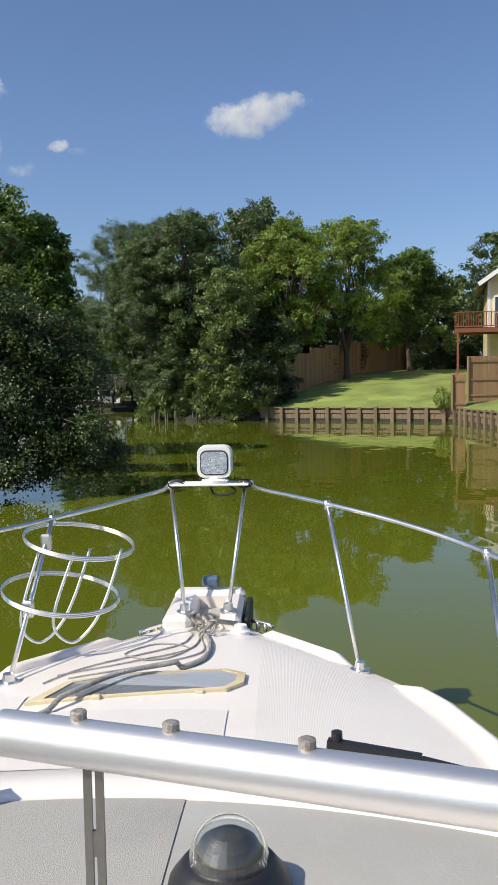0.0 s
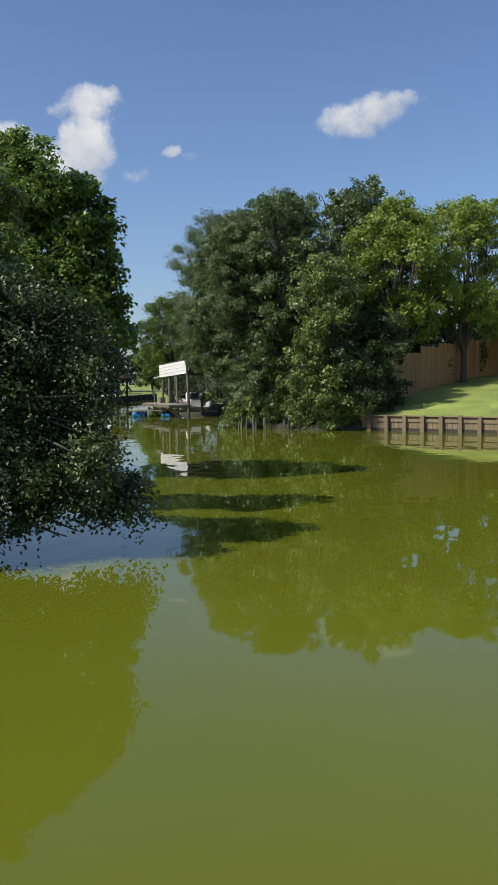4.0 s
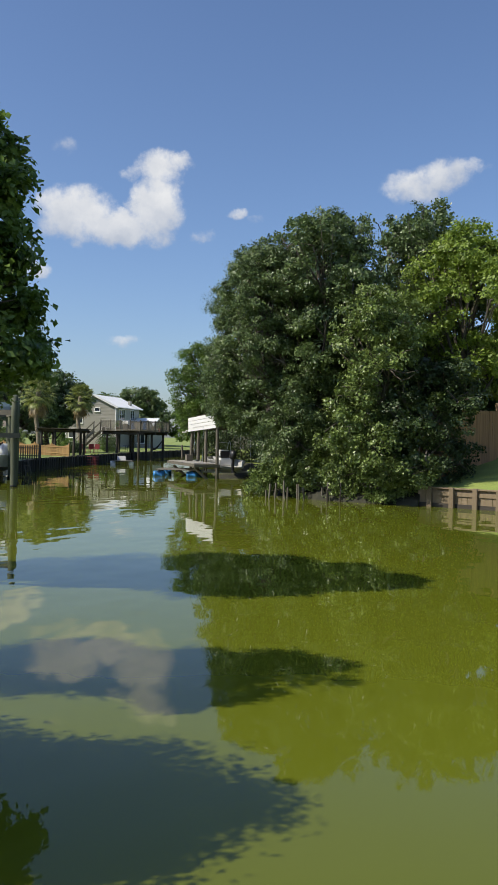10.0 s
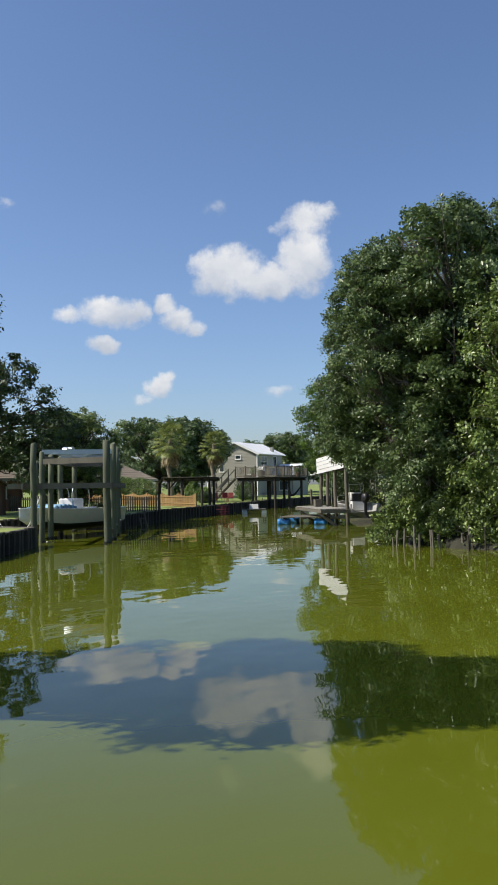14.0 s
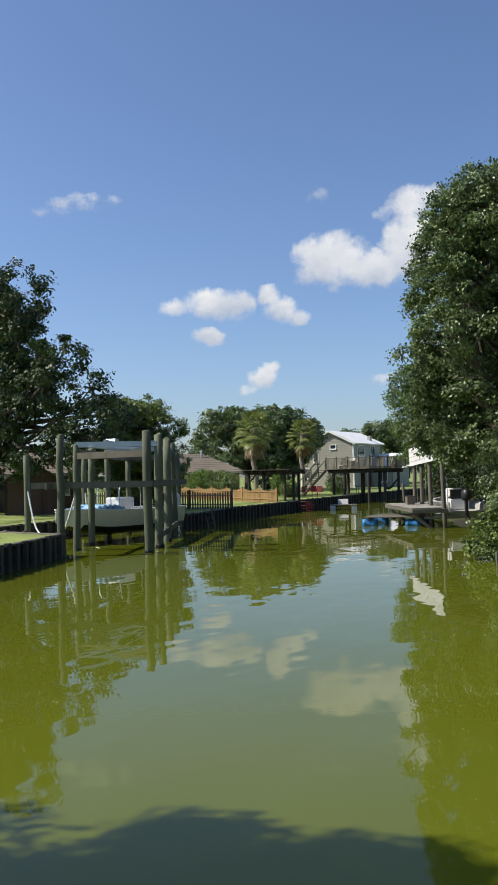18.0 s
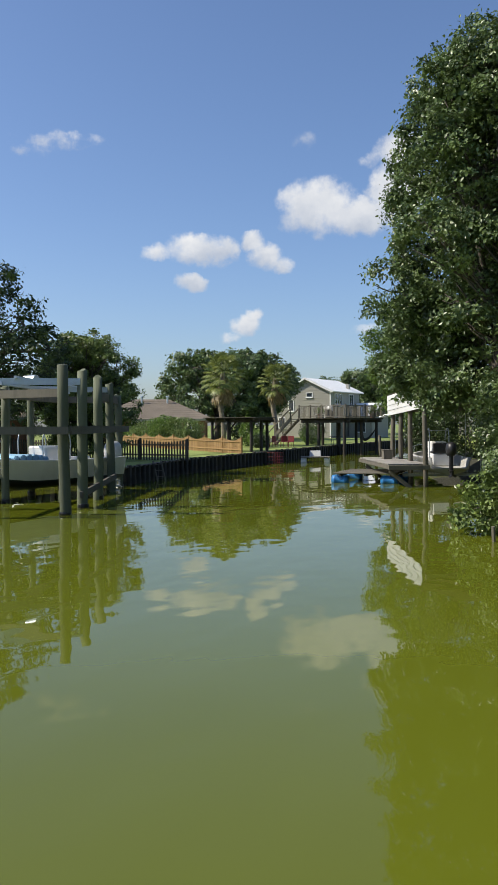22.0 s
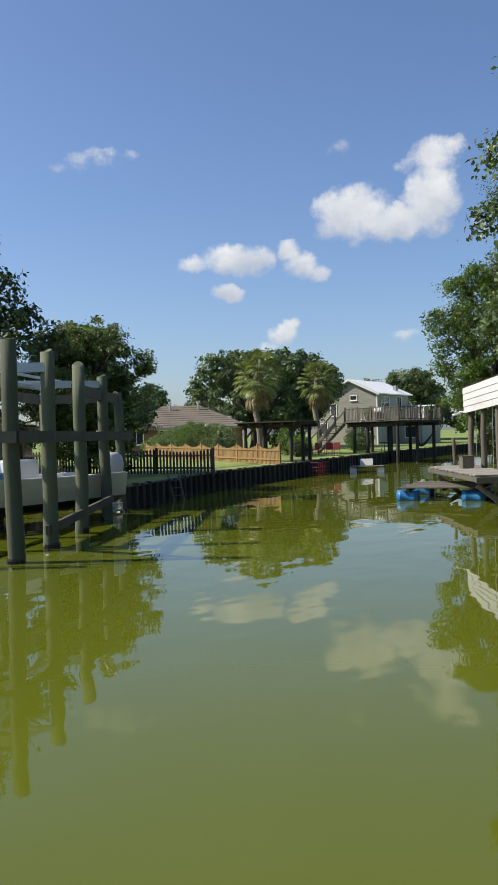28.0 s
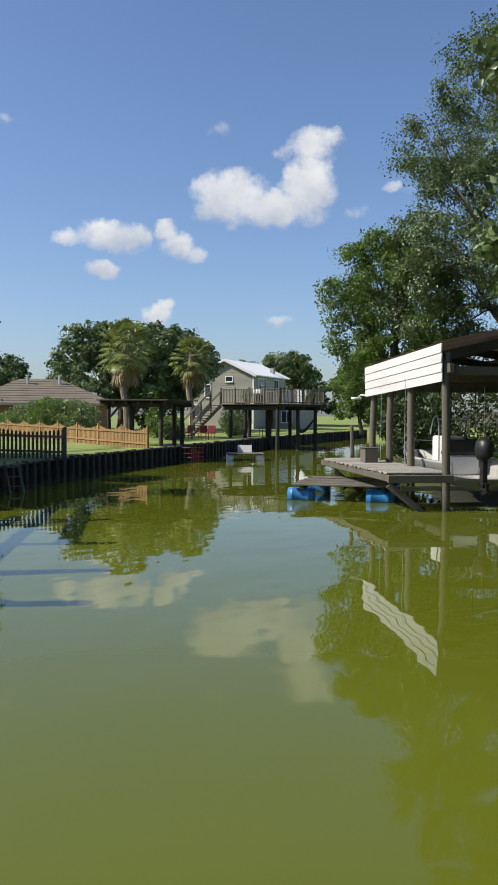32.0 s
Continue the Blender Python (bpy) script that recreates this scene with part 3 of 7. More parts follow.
def lobes_of(seed, n, r, z0, z1, rr=(1.0, 1.8), flat=0.85, top_heavy=0.5):
    """A crown's lobes, scattered through a rounded body of the given radius and heights."""
    rng = np.random.default_rng(seed)
    out = []
    for i in range(n):
        u = (i + 0.5) / n
        z = z0 + (z1 - z0) * u
        w = math.sin(math.pi * min(1, max(0.08, u * 0.86 + 0.14))) ** top_heavy
        a = i * 2.399 + rng.normal() * 0.3
        d = r * w * math.sqrt(rng.uniform(0.25, 1.0))
        q = rng.uniform(*rr)
        out.append((d * math.cos(a), d * math.sin(a), min(z, z1 - q * flat), q, q * flat))
    return out


tree("dense dark live oak thicket leaning over the water", (-3.3, 45.6), 12.6, lobes_of(3, 30, 3.0, 3.0, 12.2, (1.1, 1.6)), LEAF_OAK, 84000, 0.14, 3, 0.3, droop=0.2, clump=0.5)
tree("dark live oak crown rising behind the bank bushes", (0.6, 50.8), 12.6, lobes_of(41, 26, 3.6, 2.0, 13.4, (1.2, 1.7)), LEAF_OAK, 50000, 0.16, 41, 0.3, droop=0.2, clump=0.5)
# deep green leaves here paint the shaded lower right side of the bank bushes
tree("low bush trailing its leaves in the canal, shade put into its dark leaves", (0.75, 43.75), 4.6, lobes_of(42, 16, 1.8, 0.5, 5.4, (0.9, 1.3)), LEAF_DARK, 35000, 0.12, 42, 0.15, droop=0.3, clump=0.42)
tree("leafy green bank bush hanging to the waterline", (-0.9, 43.3), 7.5, lobes_of(4, 18, 1.6, 0.5, 8.4, (0.9, 1.45)), LEAF_WILLOW, 60000, 0.12, 4, 0.2, droop=0.3, clump=0.45)
fringe = [(-3.3 + 0.62 * k, 1.9 - 0.27 * k + 0.2 * math.sin(k * 2.1), 0.45 + 0.5 * (k % 3), 0.75 + 0.12 * (k % 2), 0.6) for k in range(12)]
tree("low leafy fringe of bank bushes over the waterline", (-2.6, 43.55, 0.15), 1.8, fringe, LEAF_WILLOW, 52000, 0.11, 45, 0.06, droop=0.35, clump=0.4, name="bank_bush")
tree("dark live oak beside the boathouse over the canal", (-4.7, 45.2), 10.5, [(dx - 0.9, dy, lz, a, b) for dx, dy, lz, a, b in lobes_of(5, 26, 2.2, 4.0, 10.6, (0.8, 1.2))] + [(-2.9, 1.0, 3.3, 1.0, 0.75), (-2.1, 0.6, 3.0, 1.0, 0.75), (-1.1, 0.2, 2.7, 1.0, 0.75), (-0.3, 0.2, 1.7, 0.9, 0.9), (-3.0, 1.4, 4.2, 0.9, 0.75), (0.3, -0.2, 0.9, 0.9, 0.8), (-2.5, 0.2, 4.5, 1.0, 0.8), (-1.9, 0.5, 6.7, 0.55, 0.5), (-1.5, 0.3, 6.0, 0.6, 0.6)] + [(0.9 + 0.7 * math.cos(k * 2.4), -1.2 + 0.6 * math.sin(k * 2.4), 0.8 + 0.42 * k, 0.95, 0.85) for k in range(9)], LEAF_OAK, 200000, 0.092, 5, 0.28, droop=0.2, clump=0.38)
tree("yellow-green tree with pale branching stems", (2.2, 47.8), 9.0, lobes_of(6, 18, 2.6, 3.8, 10.9, (1.1, 1.7)), LEAF_YELLOW, 42000, 0.16, 6, 0.2, clump=0.6)
tree("yellow-green tree with open airy crown", (6.0, 50.5), 9.0, lobes_of(7, 17, 2.8, 3.6, 11.0, (1.1, 1.7)), LEAF_YELLOW, 36000, 0.16, 7, 0.2, clump=0.6)
tree("green broadleaf tree behind the wooden fence", (11.0, 56.5), 9.0, lobes_of(8, 13, 2.9, 2.2, 9.4, (1.3, 2.0)), LEAF_BRIGHT, 26000, 0.22, 8, 0.22, clump=0.6)
tree("large green tree beside the cream house", (19.0, 60.0), 11.0, lobes_of(9, 15, 4.0, 2.5, 11.0, (1.5, 2.4)), LEAF_OAK, 24000, 0.24, 9, 0.25, clump=0.7)
tree("tall live oak rising behind the boathouse", (-8.8, 68.2), 15.0, lobes_of(10, 24, 5.2, 3.5, 16.5, (1.5, 2.4)), LEAF_OAK, 190000, 0.1, 10, 0.35, clump=0.65)
tree("bright green tree on the far bank", (-13.8, 68.5), 8.5, lobes_of(11, 14, 2.6, 2.5, 9.2, (1.0, 1.6)), LEAF_BRIGHT, 56000, 0.115, 11, 0.2, clump=0.55)
tree("round dense green tree behind the boat lift", (-26.6, 58.2), 5.8, lobes_of(12, 26, 2.2, 0.8, 6.7, (1.0, 1.4)), LEAF_WILLOW, 72000, 0.12, 12, 0.2, clump=0.42)
spread_oak = [(0, 0, 10.6, 2.6), (2.0, -0.6, 11.0, 2.2), (3.8, -1.0, 11.7, 1.9), (5.0, -1.5, 3.4, 1.5), (2.5, -1.5, 3.0, 1.6), (7.5, -1.0, 3.0, 1.3), (9.4, -1.0, 3.6, 1.0), (0.0, -1.2, 3.0, 1.6), (4.0, -1.4, 9.2, 1.5), (7.1, -1.6, 7.7, 1.6), (5.8, -1.4, 6.6, 1.7), (9.0, -1.2, 6.1, 1.3), (10.2, -1.0, 5.0, 1.0), (2.0, -1.0, 7.8, 2.5), (3.9, -1.6, 5.6, 1.9),
              (-3.0, 0.0, 9.8, 2.6), (-4.0, 0.0, 6.5, 2.6), (0.0, 2.0, 7.0, 2.8), (7.6, -1.0, 4.6, 1.5), (1.0, -1.5, 4.8, 1.8)]
tree("dark spreading live oak beside the lawn", (-31.5, 52.5), 12.5, [(x, y, z, r, r * 0.85) for x, y, z, r in spread_oak], LEAF_DARK, 80000, 0.17, 13, 0.4, clump=0.6)
tree("broad live oak behind the palms", (-42.0, 97.0), 10.0, lobes_of(14, 18, 6.4, 2.2, 10.0, (1.8, 2.8)), LEAF_OAK, 34000, 0.30, 14, 0.4, clump=0.8)
tree("live oak crown next to the grey house", (-40.5, 101.0), 10.0, lobes_of(15, 14, 5.0, 3.0, 10.0, (1.6, 2.4)), LEAF_OAK, 24000, 0.30, 15, 0.35, clump=0.8)
broad = [(2.1, -0.2, 6.9, 0.95), (2.8, 0.1, 5.9, 0.95), (1.4, 0.2, 7.3, 1.0), (0.3, 0.4, 7.5, 1.0), (-1.2, 0.5, 7.2, 1.2), (2.8, 0.0, 4.9, 0.9), (3.1, 0.1, 4.0, 0.8), (1.2, 0.2, 6.9, 0.9), (1.7, -0.2, 6.2, 0.9), (2.2, 0.1, 5.3, 0.95), (2.6, -0.1, 4.5, 0.9), (3.0, 0.1, 3.8, 0.85), (3.4, 0.0, 3.1, 0.65), (2.3, 0.3, 3.5, 0.9), (1.2, -0.3, 4.5, 1.2), (0.5, 0.3, 5.7, 1.2), (0.2, 0.4, 6.8, 1.1),
         (-0.5, 0.0, 4.5, 1.3), (-0.9, 0.3, 5.9, 1.4), (-2.0, 0.0, 5.0, 1.4), (0.6, 0.4, 3.6, 1.0), (-0.6, 1.2, 7.1, 1.1), (-1.8, 0.5, 6.5, 1.3)]
tree("broadleaf bank tree with glossy leaves leaning over the canal", (-8.0, 23.0), 7.6, [(x, y, z, r, r * 0.85) for x, y, z, r in broad], LEAF_BRIGHT, 100000, 0.125, 16, 0.25, droop=0.2, clump=0.4)
hanging = [(4.3, 0.3, 0.9, 0.7), (3.7, 0.6, 1.8, 0.85), (3.8, 0.1, 0.3, 0.7), (4.6, 0.6, 0.35, 0.45), (2.8, -0.3, 0.4, 0.8), (2.6, 0.3, 2.5, 1.0), (2.1, -0.2, 1.3, 1.1), (3.2, 0.0, 0.6, 0.8), (4.2, 0.7, 0.45, 0.5), (1.4, 0.3, 3.2, 1.0), (1.1, -0.5, 2.0, 1.1), (0.6, -0.7, 0.9, 1.1),
           (2.4, 1.5, 1.4, 0.9), (0.2, 0.3, 3.9, 1.0), (3.0, 1.3, 2.4, 0.8), (1.6, 1.2, 2.6, 0.9), (2.0, -0.8, 0.5, 0.8), (-0.4, 0.6, 2.8, 1.2), (3.3, 0.5, 3.0, 0.8), (3.9, 0.9, 2.5, 0.7), (2.2, 0.6, 3.4, 0.9), (3.4, 0.6, 1.2, 0.9), (1.6, 0.2, 0.7, 1.0), (2.9, 0.4, 1.6, 1.0)]
tree("dark small-leaved bank shrub trailing into the water", (-6.7, 15.4), 4.2, [(x, y, z - 0.2, r, r * 0.8) for x, y, z, r in hanging], LEAF_SHRUB, 165000, 0.068, 36, 0.09, droop=0.35, clump=0.42, twigs=9, inner=0.5)
upper = [(1.7, 0.4, 5.2, 0.75), (0.9, 0.2, 4.6, 1.0), (0.1, 0.0, 5.5, 0.9), (1.9, 0.2, 4.0, 0.8), (-0.6, 0.2, 4.6, 1.0), (-1.0, 0.0, 5.8, 0.8)]
tree("small-leaved green tree above the bank shrub", (-7.0, 17.6), 5.2, [(x, y, z, r, r * 0.8) for x, y, z, r in upper], LEAF_WILLOW, 42000, 0.085, 37, 0.11, droop=0.2, clump=0.32)
tree("distant green trees behind the houses", (-46.0, 140.0), 9.0, lobes_of(17, 14, 8.0, 2.0, 9.0, (2.0, 3.0)), LEAF_OAK, 12000, 0.4, 17, 0.4, clump=1.0)
tree("distant green trees past the canal end", (-30.0, 140.0), 9.0, lobes_of(18, 14, 8.0, 2.0, 8.5, (2.0, 3.0)), LEAF_BRIGHT, 12000, 0.4, 18, 0.4, clump=1.0)
tree("far green oaks rising behind the grey house", (-39.5, 131.0), 9.5, lobes_of(43, 14, 5.0, 1.5, 9.8, (1.8, 2.6)), LEAF_OAK, 16000, 0.34, 43, 0.35, clump=0.8)
tree("distant dark trees beyond the brown roof", (-70.0, 110.0), 9.0, lobes_of(19, 14, 9.0, 2.0, 9.0, (2.0, 3.0)), LEAF_OAK, 12000, 0.4, 19, 0.4, clump=1.0)
tree("dark shrubby tree behind the brown fence", (9.5, 64.0), 7.0, lobes_of(20, 12, 3.5, 1.0, 6.0, (1.3, 1.9)), LEAF_DARK, 16000, 0.24, 20, 0.2, clump=0.6)
tree("far dark trees beyond the sloping lawn", (3.0, 72.0), 8.0, lobes_of(21, 14, 6.0, 1.0, 8.5, (1.6, 2.4)), LEAF_DARK, 16000, 0.28, 21, 0.3, clump=0.7)
tree("far green trees on the high bank", (-4.0, 66.0), 8.0, lobes_of(22, 12, 4.5, 1.0, 9.0, (1.6, 2.4)), LEAF_OAK, 55000, 0.15, 22, 0.3, clump=0.7)
tree("dark oak trees behind the cream house", (15.5, 68.0), 9.0, lobes_of(23, 18, 5.0, 0.2, 8.5, (1.6, 2.4)), LEAF_DARK, 18000, 0.28, 23, 0.3, clump=0.7)
tree("dark oak trees at the top of the lawn", (25.0, 64.0), 10.0, lobes_of(24, 14, 6.0, 1.0, 9.0, (1.6, 2.6)), LEAF_OAK, 16000, 0.3, 24, 0.3, clump=0.8)
tree("dark shady trees past the muddy bank", (-1.0, 56.0), 9.0, lobes_of(25, 14, 4.0, 1.0, 9.5, (1.6, 2.4)), LEAF_DARK, 36000, 0.17, 25, 0.3, clump=0.7)
tree("light green tree at the end of the raised deck", (-23.6, 103.0), 7.0, lobes_of(26, 12, 1.9, 1.5, 7.4, (1.0, 1.5)), LEAF_BRIGHT, 18000, 0.22, 26, 0.2, clump=0.6)


# ---------- helpers for built things ----------
def plan(x, y, z=0.0):
    return Vector((x * K, y * K, z))


def land(x, y):
    return float(land_height(np.array([[x * K, y * K]]))[0])


def heading(a, b):
    """Degrees by which a thing's +x must turn to point from a to b."""
    return math.degrees(math.atan2(b[1] - a[1], b[0] - a[0]))


def round_post(name, r, h, mat, sides=9, wob=0.02, seed=0):
    """A worn round post with an uneven, slightly domed top, base at z = 0."""
    rng = np.random.default_rng(seed)
    bm = bmesh.new()
    line = [(rng.normal() * wob * 0.5, rng.normal() * wob * 0.5, h * k / 5) for k in range(6)] + [(0, 0, h + r * 0.12)]
    tube(bm, line, r, sides, taper=[r * 1.06, r * 1.03, r, r * 0.99, r * 0.97, r * 0.95, r * 0.7])
    me = bpy.data.meshes.new(name)
    bm.to_mesh(me)
    bm.free()
    me.materials.append(mat)
    for p in me.polygons:
        p.use_smooth = len(p.vertices) == 4
    return me


def stand(name, me, parent, x, y, z, turn=0.0, tilt=0.0):
    return piece(name, me, parent, pose(x, y, z, tilt, 0, turn))


# ---------- timber bulkheads ----------
def bulkhead(name, label, line, spacing, top, mat, post_w, board_w, walers):
    """Posts, sheet boards and a cap along a bank's line."""
    root = thing(name, label, "bulkhead", kind="structure")
    post = boxmesh("post", post_w, post_w * 0.8, top + 0.75, mat, 0.015)
    board = boxmesh("board", board_w * 0.95, 0.05, top + 0.62, mat, 0.006)
    rng = random.Random(len(line) * 7 + 1)
    count = 0
    for a, b in zip(line, line[1:]):
        pa, pb = plan(*a), plan(*b)
        turn, length = heading(pa, pb), (pb - pa).length
        side = Vector((-(pb - pa).y, (pb - pa).x, 0)).normalized()
        n = max(1, round(length / spacing))
        for i in range(n):
            q = pa.lerp(pb, (i + 0.5) / n) - side * (0.06 + rng.uniform(0, 0.03))
            stand("post", post, root, q.x, q.y, -0.7 + rng.uniform(-0.05, 0.03), turn + rng.uniform(-4, 4), rng.uniform(-1.5, 1.5))
        m = round(length / board_w)
        bm = bmesh.new()
        for i in range(m):
            q = pa.lerp(pb, (i + 0.5) / m) + side * 0.04
            box(bm, -board_w * 0.475, board_w * 0.475, -0.025, 0.025, -0.7, top - 0.06 + rng.uniform(-0.02, 0.02), pose(q.x, q.y, 0, 0, 0, turn + rng.uniform(-1.5, 1.5)))
        tagged(local("sheet_boards", bm, mat, root), kind="stuff")
        bm = bmesh.new()
        box(bm, -0.12, length + 0.05, -0.10, 0.14, top - 0.05, top + 0.012, pose(pa.x, pa.y, 0, 0, 0, turn), bevel=0.012)
        local("cap", bm, TIMBER if mat is BULKHEAD else mat, root)
        bm = bmesh.new()
        box(bm, -0.02, length + 0.02, -0.012, 0.01, -0.3, 0.16, pose(pa.x, pa.y, 0, 0, 0, turn))
        local("waterline_board", bm, DARK_TIMBER, root, "dark board along the waterline")
        for z in walers:
            bm = bmesh.new()
            box(bm, -0.05, length + 0.02, -0.035, 0.012, z - 0.08, z + 0.08, pose(pa.x, pa.y, 0, 0, 0, turn))
            local("waler", bm, mat, root)
        count += n
    return root


bulkhead("bulkhead_west", "dark weathered timber bulkhead of upright posts", LEFT_BANK[6:], 0.62, 0.78, BULKHEAD, 0.2, 0.25, ())
bulkhead("bulkhead_east", "low brown timber bulkhead with square posts", RIGHT_BANK[8:12], 0.92, 0.78, EAST_BOARDS, 0.2, 0.25, (0.55,))


# ---------- fences ----------
def board_fence(label, posts, height, mat, board_w=0.14, step=2.4, rails=(0.3, 0.95, 1.6), rail_side=1, base=None):
    """A close-boarded fence whose panels step with the land."""
    root = thing("fence", label, "fence")
    rng = random.Random(int(height * 100) + len(posts))
    board = boxmesh("board", board_w * 0.97, 0.02, height, mat, 0.004)
    post_me = boxmesh("post", 0.1, 0.1, height + 0.05, mat, 0.008)
    for a, b in zip(posts, posts[1:]):
        pa, pb = plan(*a[:2]), plan(*b[:2])
        turn, length = heading(pa, pb), (pb - pa).length
        side = Vector((-(pb - pa).y, (pb - pa).x, 0)).normalized() * rail_side
        panels = max(1, round(length / step))
        for k in range(panels):
            s, e = pa.lerp(pb, k / panels), pa.lerp(pb, (k + 1) / panels)
            mid = (s + e) / 2
            z = max(land(mid.x / K, mid.y / K) - 0.04, base or -9)
            stand("post", post_me, root, s.x + side.x * 0.07, s.y + side.y * 0.07, z - 0.05, turn)
            n = round((e - s).length / board_w)
            for i in range(n):
                q = s.lerp(e, (i + 0.5) / n)
                stand("board", board, root, q.x, q.y, z + rng.uniform(-0.012, 0.012), turn + rng.uniform(-1, 1), rng.uniform(-0.4, 0.4))
            for h in rails:
                bm = bmesh.new()
                beam(bm, s + side * 0.035 + Vector((0, 0, z + h)), e + side * 0.035 + Vector((0, 0, z + h)), 0.045, 0.09)
                local("rail", bm, mat, root)
    return root


def picket_fence(label, a, b, height, mat, board_w=0.09, gap=0.07, scallop=0.12, panel=2.4):
    root = thing("picket_fence", label, "fence")
    pa, pb = plan(*a), plan(*b)
    turn, length = heading(pa, pb), (pb - pa).length
    bm = bmesh.new()
    w = board_w / 2
    vs = [bm.verts.new((x, y, z)) for y in (-0.01, 0.01) for x, z in ((-w, 0), (w, 0), (w, 1), (0.3 * w, 1.05), (-0.3 * w, 1.05), (-w, 1))]
    bm.faces.new(vs[:6])
    bm.faces.new(vs[11:5:-1])
    for i in range(6):
        bm.faces.new((vs[i], vs[(i + 1) % 6], vs[6 + (i + 1) % 6], vs[6 + i]))
    bmesh.ops.recalc_face_normals(bm, faces=bm.faces)
    me = bpy.data.meshes.new("picket")
    bm.to_mesh(me)
    bm.free()
    me.materials.append(mat)
    n = int(length / (board_w + gap))
    post_me = boxmesh("post", 0.1, 0.1, height * 1.12, mat, 0.01)
    panels = max(1, round(length / panel))
    for k in range(panels + 1):
        q = pa.lerp(pb, k / panels)
        stand("post", post_me, root, q.x, q.y, land(q.x / K, q.y / K) - 0.05, turn)
    for i in range(n):
        f = (i + 0.5) / n
        q = pa.lerp(pb, f)
        u = (f * panels) % 1
        h = height * (1 - scallop * math.sin(math.pi * u))
        ob = stand("picket", me, root, q.x, q.y, land(q.x / K, q.y / K) - 0.02, turn)
        ob.scale = (1, 1, h)
    for h in (0.25, 0.75):
        bm = bmesh.new()
        za, zb = land(*a) + h * height, land(*b) + h * height
        off = Vector((-(pb - pa).y, (pb - pa).x, 0)).normalized() * 0.035
        beam(bm, pa + off + Vector((0, 0, za)), pb + off + Vector((0, 0, zb)), 0.04, 0.08)
        local("rail", bm, mat, root)
    return root


board_fence("tall brown close-boarded fence stepping up the lawn", [(0.55, 43.2), (3.6, 47.0), (5.6, 50.6), (8.4, 57.0), (12.5, 63.0)], 2.45, BROWN_FENCE, rails=(0.35, 1.2, 2.1))
board_fence("tall brown board fence panel at the bulkhead", [(9.95, 37.7), (16.5, 38.2)], 2.35, BROWN_FENCE, step=2.4, rails=(0.35, 1.15, 2.1), rail_side=-1)
board_fence("low brown fence panel ending at the bulkhead", [(9.25, 37.75), (9.85, 37.7)], 1.85, BROWN_FENCE, step=1.0, rails=(0.3, 1.5), rail_side=-1)
picket_fence("black picket fence with dipped tops", (-21.75, 59.6), (-31.0, 58.2), 1.05, BLACK_FENCE)
picket_fence("honey-coloured picket fence with scalloped tops", (-23.35, 67.6), (-38.0, 76.5), 1.0, TAN_FENCE, 0.11, 0.035, 0.2)
board_fence("grey weathered board fence behind the far lawn", [(-26.5, 128.0), (-14.0, 131.0), (2, 133)], 2.1, GREY_FENCE, board_w=0.4, step=3.0, rails=(0.4, 1.6))
board_fence("grey weathered board fence beside the lawn", [(-35.5, 48.0), (-30.5, 56.0)], 1.3, GREY_FENCE, board_w=0.16, step=2.4, rails=(0.3, 1.0))


# ---------- boathouse with dock ----------
P1, P4 = Vector((-12.75, 61.2)) * K, Vector((-10.05, 56.6)) * K
along = (P4 - P1).normalized()
back = Vector((-along.y, along.x))
back = back if back.x > 0 else -back
bh_turn = math.degrees(math.atan2(along.y, along.x))
# its own axes: +x along the white panel towards its canal end, +y inland over the slip
boathouse = thing("boathouse", "open timber boathouse with white corrugated side panel and low roof", "boathouse", (P1.x, P1.y, 0), bh_turn)
BL = (P4 - P1).length
BW = 5.2
post_me = round_post("post", 0.105, 4.3, TIMBER, seed=3)
ys = (0, BW) if (Matrix.Rotation(radians(bh_turn), 2) @ Vector((0, 1))).dot(back) > 0 else (0, -BW)
sgn = 1 if ys[1] > 0 else -1
for y in ys:
    for k, x in enumerate((0.0, 1.75, 3.6, BL)):
        top = 3.25 + 0.04 * k
        o = stand("post", post_me, boathouse, x, y, -0.45, 40 * k)
        o.scale = (1, 1, (top + 0.45 + (0.5 if y == 0 and k else 0.3)) / 4.3)
RUSTY_ROOF = material("rusty_roof_sheet", (0.20, 0.17, 0.14), 0.75, 0.1, vary=0.35, scale=2, fine=30, bump=0.1, stain=(0.13, 0.07, 0.04), stain_amt=0.5)
# white fascia of lapped sheets that run along its length
PANEL = material("white_panel_paint", (0.68, 0.68, 0.67), 0.5, vary=0.03, scale=1.5, fine=50, bump=0.03, stain=(0.42, 0.38, 0.32), stain_amt=0.35, stretch=(0.3, 1, 3))
for j in range(4):
    lo = 2.93 + 0.235 * j
    bm = bmesh.new()
    out = -sgn * (0.165 + 0.008 * j)
    v = [bm.verts.new((x, y, z + 0.24 * (x + 0.25) / (BL + 0.37))) for x in (-0.25, BL + 0.12) for y, z in ((out - sgn * 0.03, lo), (out - sgn * 0.018, lo + 0.228), (out + sgn * 0.004, lo + 0.228), (out, lo))]
    for f in ((0, 1, 2, 3), (7, 6, 5, 4), (0, 4, 5, 1), (1, 5, 6, 2), (2, 6, 7, 3), (3, 7, 4, 0)):
        bm.faces.new([v[q] for q in f])
    bmesh.ops.recalc_face_normals(bm, faces=bm.faces)
    local("panel_sheet", bm, PANEL, boathouse, "white painted metal panel sheet")
